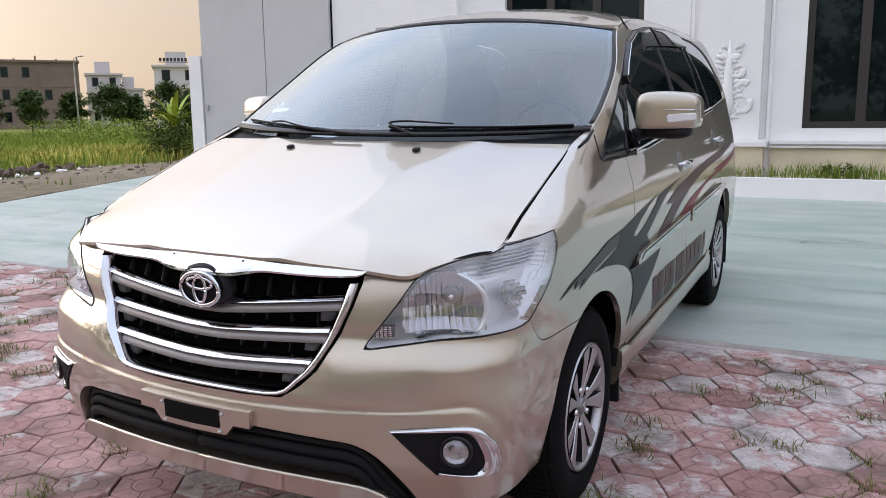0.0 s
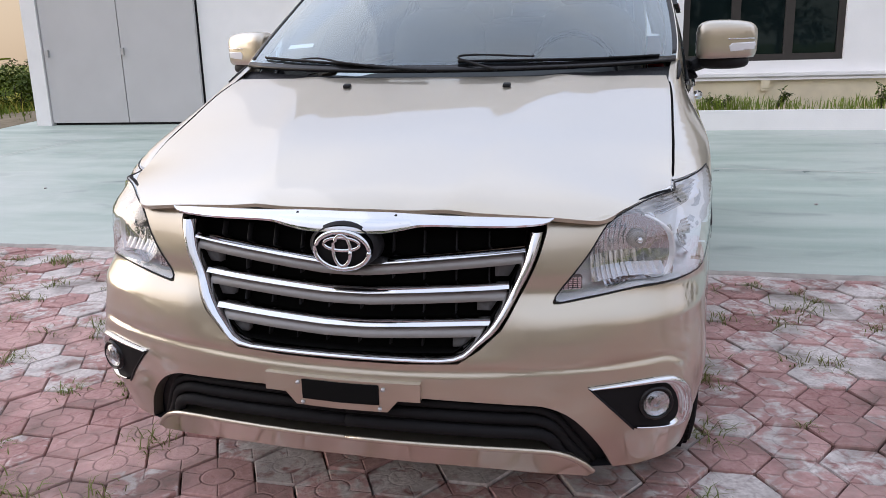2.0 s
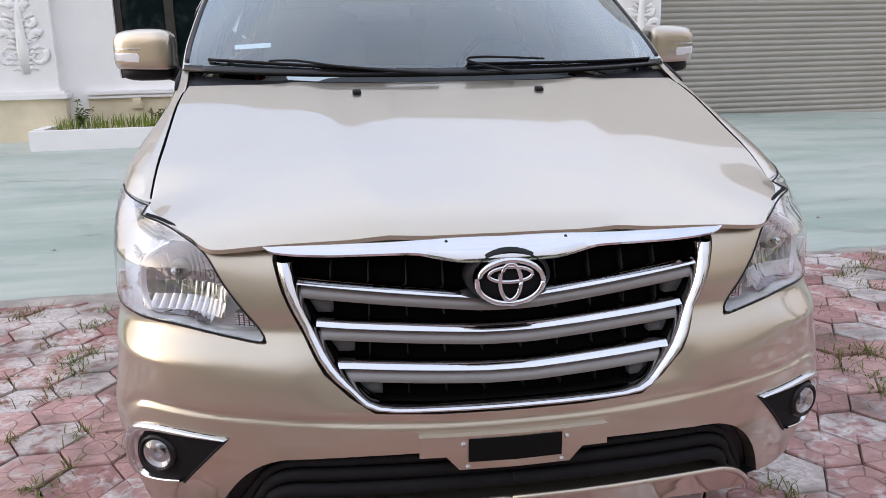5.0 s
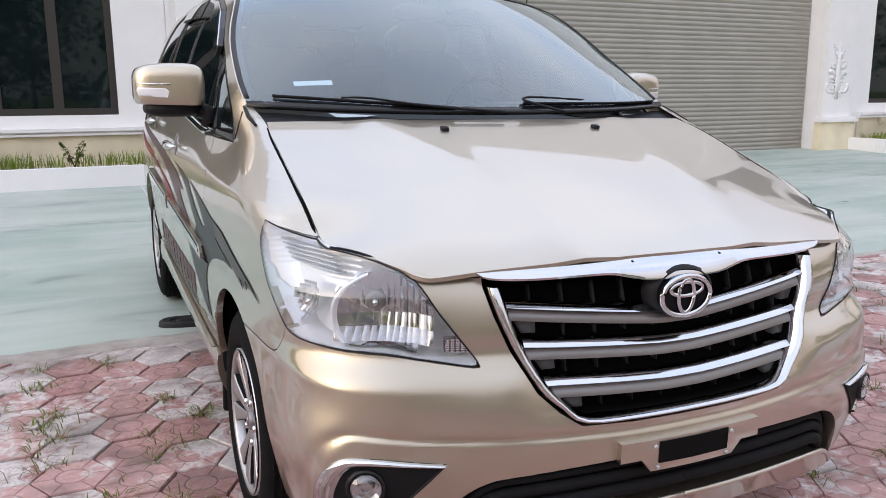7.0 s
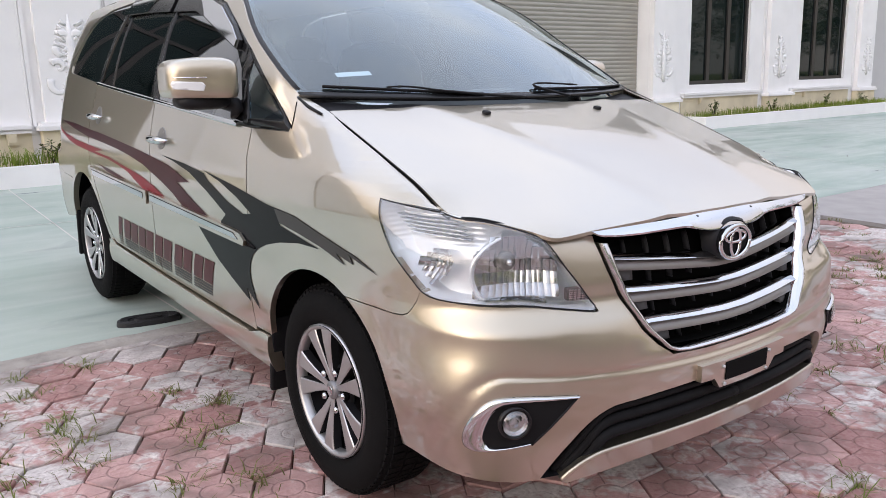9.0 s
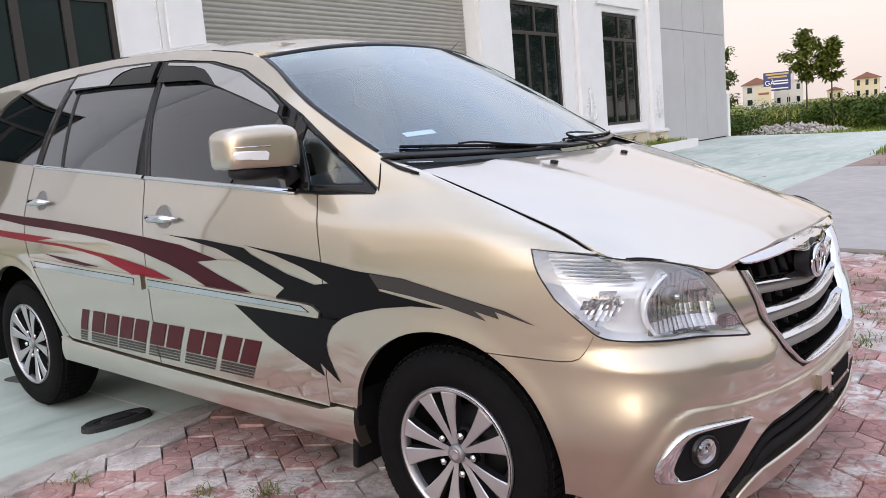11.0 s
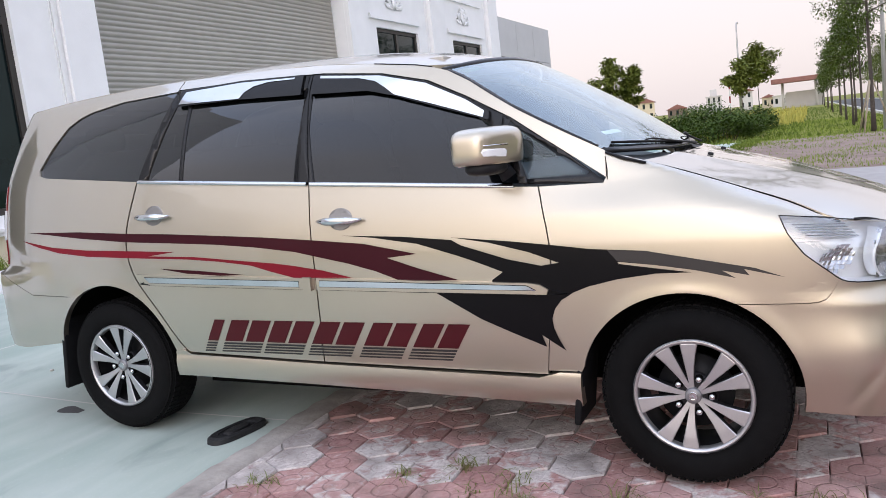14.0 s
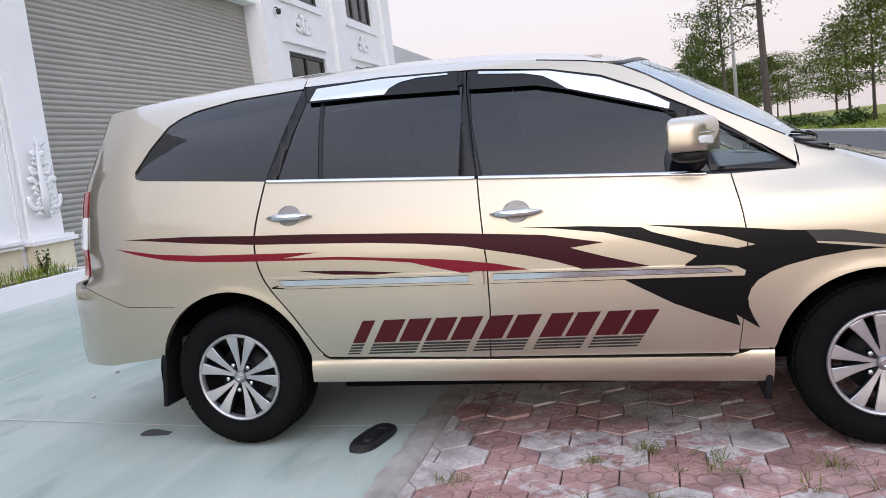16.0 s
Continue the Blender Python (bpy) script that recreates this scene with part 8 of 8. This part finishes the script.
# ---- houses in the distance ----
def house(az, d, w, dep, floors, label, wall, roof_kind="flat", cols=3, eye=(-3.1, -0.9), fh=3.2, balcony=False):
    x, y = eye[0] + d * math.sin(radians(az)), eye[1] + d * math.cos(radians(az))
    root = tagged(empty("house", pose(x, y, -0.2, 0, 0, -az)), label, "house")
    H = floors * fh
    b = box(-w / 2, w / 2, 0, dep, 0, H)
    part("wall", b, M[wall], root, smooth=False)
    b = bmesh.new()
    if roof_kind == "gable":
        add_prism(b, [(-w / 2 - 0.5, H), (w / 2 + 0.5, H), (0, H + w * 0.26)], -0.6, dep + 0.5, lambda a, c, h: Vector((a, h, c)))
        part("roof", b, M["roof_red"], root, smooth=False)
    else:
        add_box(b, -w / 2 - 0.3, w / 2 + 0.3, -0.4, dep + 0.3, H, H + 0.3)
        part("roof", b, M[wall], root, smooth=False)
        if floors > 1 and wall != "brick_far":
            b = box(-w * 0.25, w * 0.2, dep * 0.3, dep * 0.8, H + 0.3, H + 2.4)
            part("stair_head", b, M[wall], root, smooth=False)
    if wall == "brick_far" and roof_kind == "flat":          # bare concrete frame between the brick
        for f in range(floors):
            part("floor_beam", box(-w / 2 - 0.05, w / 2 + 0.05, -0.08, -0.002, f * fh + fh - 0.35, f * fh + fh), M["brick_far"], root, smooth=False)
        for c in range(cols + 1):
            cx = -w / 2 + w * c / cols
            part("column", box(cx - 0.12, cx + 0.12, -0.10, -0.003, 0, H + 0.9 - 0.4 * (c % 2)), M["brick_far"], root, smooth=False)
    for f in range(floors):
        for c in range(cols):
            if wall == "brick_far" and roof_kind == "flat" and c > 0 and (f + c) % 3:
                continue
            cx = -w / 2 + w * (c + 0.5) / cols
            win = part("window", box(cx - w / cols * 0.18, cx + w / cols * 0.18, -0.05, 0.02, f * fh + 1.0, f * fh + 2.5), M["frame"], root, smooth=False)
            part("pane", box(cx - w / cols * 0.15, cx + w / cols * 0.15, -0.06, -0.051, f * fh + 1.1, f * fh + 2.4), M["pane"], win, smooth=False)
        if balcony and f:
            part("balcony", box(-w / 2, w / 2, -1.1, -0.06, f * fh - 0.15, f * fh + 0.75), M[wall], root, smooth=False)
    return root


E0 = (1.6, -2.4)
house(-53.8, 132, 11.0, 12, 3, "unfinished grey brick building with dark openings", "brick_far", cols=4, eye=E0)
house(-49.9, 150, 5.5, 9, 3, "narrow white house with balconies", "house_white", cols=2, eye=E0, fh=2.9, balcony=True)
house(-48.4, 155, 4.5, 8, 2, "low white house beyond the trees", "house_white", cols=2, eye=E0)
house(-45.3, 125, 6.5, 10, 3, "pale guest house with a rooftop sign", "house_white", cols=2, eye=E0, fh=2.9, balcony=True)
rs = tagged(empty("rooftop_sign", pose(1.6 + 125 * math.sin(radians(-45.5)), -2.4 + 125 * math.cos(radians(-45.5)), 9.0, 0, 0, 45)), "small unreadable rooftop lettering", "sign")
for k in range(8):
    part("letter_bar", box(-2.0 + 0.5 * k, -1.65 + 0.5 * k, 0, 0.08, 0.3, 0.8), M["frame"], rs, smooth=False)
part("rail", tube([(-2.1, 0.1, 0.2), (2.1, 0.1, 0.2)], 0.04, 6), M["frame"], rs)
house(73.0, 231, 7.0, 10, 2, "grey house with a sloping red roof", "house_white", "gable", 2)
house(74.9, 245, 7.5, 9, 2, "pale grey flat-roofed house", "house_white", cols=3, fh=3.4)
house(79.4, 259, 6.5, 9, 2, "two-storey cream house with a red tiled roof", "house_cream", "gable", 3, fh=2.9)
house(77.6, 259, 4.0, 8, 1, "low cream house with a red roof", "house_cream", "gable", 2)
house(81.6, 266, 6.0, 8, 1, "low dull red-roofed shop", "brick_far", "gable", 3, fh=2.8)
house(84.0, 273, 4.6, 8, 2, "white house with an open upper terrace", "house_white", cols=3, fh=2.7)
house(86.0, 273, 4.0, 9, 2, "pinkish white town house with a tower", "house_white", "gable", 2, fh=3.0)
house(87.4, 273, 4.0, 8, 1, "low cream house under a brown roof", "house_cream", "gable", 2)
house(88.3, 266, 6.0, 8, 1, "low pale house beyond the grass", "house_white", cols=3)
st = tagged(empty("filling_station", pose(-3.1 + 170 * math.sin(radians(89.2)), -0.9 + 170 * math.cos(radians(89.2)), -0.2, 0, 0, -89)), "red-roofed filling station canopy", "canopy")
part("canopy", box(-5, 5, 0, 6, 5.0, 5.9, 0.05), M["roof_red"], st, smooth=False)
for x in (-3, 3):
    part("column", tube([(x, 3, 0), (x, 3, 5.0)], 0.3, 8), M["house_white"], st)
part("kiosk", box(-2.5, 4.5, 5.5, 9, 0, 3.2), M["house_white"], st, smooth=False)


# ---- weeds in the joints, and the hexagon pavers ----
HY, HX = 0.2225, 0.1945           # spacing of the pavers along y, and of their rows along x


def hex_centre(i, j):
    return Vector((-0.935 + HX * i, 1.238 + HY * (j + 0.5 * (i % 2))))


v, fc = [], []
for _ in range(2300):
    i, j = rng.randrange(-40, 30), rng.randrange(-32, 3)
    c = hex_centre(i, j)
    a = rng.choice((0, 1, 2, 3, 4, 5)) * math.pi / 3
    p = Vector((c.x + 0.128 * math.cos(a), c.y + 0.128 * math.sin(a), 0))
    if p.y > EDGE_Y - 0.12 or p.x > 4.7 or p.x < -8.5 or (abs(p.x) < 0.8 and -0.7 < p.y < 3):
        continue
    dense = 1.0 if p.x < -1.0 else 0.55
    if rng.random() > dense:
        continue
    p.z = drive_z(p.x, p.y) - 0.015
    big = rng.choice((0.4, 0.6, 0.8, 1.0, 1.4))
    for _ in range(int(rng.randrange(18, 46) * big)):
        q = p + Vector((rng.gauss(0, 0.036 * big), rng.gauss(0, 0.036 * big), 0))
        add_blade(v, fc, q, rng.uniform(0.022, 0.062) * (0.7 + 0.5 * big), 0.0024, rng.uniform(0.5, 2.3))
tagged(mesh_from("joint_weeds", v, fc, M["weed"]), "sparse grass tufts growing in the paver joints", "grass", kind="stuff")


def paver_mesh(bm, uvl, cx, cy, cz, tilt, twist):
    ring0, ring1, ring2 = [], [], []
    for r, h, ring in ((0.1258, -0.03, ring0), (0.1258, -0.005, ring1), (0.1226, 0.0, ring2)):
        for k in range(6):
            a = math.pi / 3 * k + twist
            x, y = r * math.cos(a), r * math.sin(a)
            y = min(y, EDGE_Y - 0.055 + 0.012 * noise.noise((cx * 9, k, 0.0)) - cy)
            vt = bm.verts.new((cx + x, cy + y, cz + h + tilt[0] * x + tilt[1] * y))
            ring.append((vt, (x, y)))
    def face(vs):
        f = bm.faces.new([q[0] for q in vs])
        for lp, q in zip(f.loops, vs):
            lp[uvl].uv = q[1]
    for a, b in ((ring0, ring1), (ring1, ring2)):
        for k in range(6):
            face((a[k], a[(k + 1) % 6], b[(k + 1) % 6], b[k]))
    face(ring2)


def uv_bm():
    b = bmesh.new()
    return b, b.loops.layers.uv.new("local")


shared = []
for k in range(6):
    b, uvl = uv_bm()
    paver_mesh(b, uvl, 0, 0, 0, (rng.uniform(-0.02, 0.02), rng.uniform(-0.02, 0.02)), rng.uniform(-0.015, 0.015))
    me = bpy.data.meshes.new("paver")
    b.to_mesh(me)
    b.free()
    me.materials.append(M["hex"])
    shared.append(me)
paving = tagged(empty("paving"), "worn red and pale hexagon pavers with weedy joints", "paving", kind="structure")
b, uvl = uv_bm()
near = 0
for i in range(-43, 30):
    for j in range(-33, 5):
        c = hex_centre(i, j)
        if c.y > EDGE_Y + 0.012 or c.x > 4.70 or c.x < -9.3 or c.y < -5.9:
            continue
        z = drive_z(c.x, c.y) + rng.uniform(-0.004, 0.004)
        close = (-2.6 < c.x < -0.75 and -0.6 < c.y < 1.7) or (0.85 < c.x < 2.3 and -0.4 < c.y < 1.3)
        if close and near < 300:
            near += 1
            ob = new("paver", rng.choice(shared))
            ob.matrix_basis = pose(c.x, c.y, z)
            ob.parent = paving
        else:
            paver_mesh(b, uvl, c.x, c.y, z, (rng.uniform(-0.02, 0.02), rng.uniform(-0.02, 0.02)), rng.uniform(-0.015, 0.015))
rest = part("paver_field", b, M["hex"], paving, smooth=False)
rest["kind"] = "stuff"
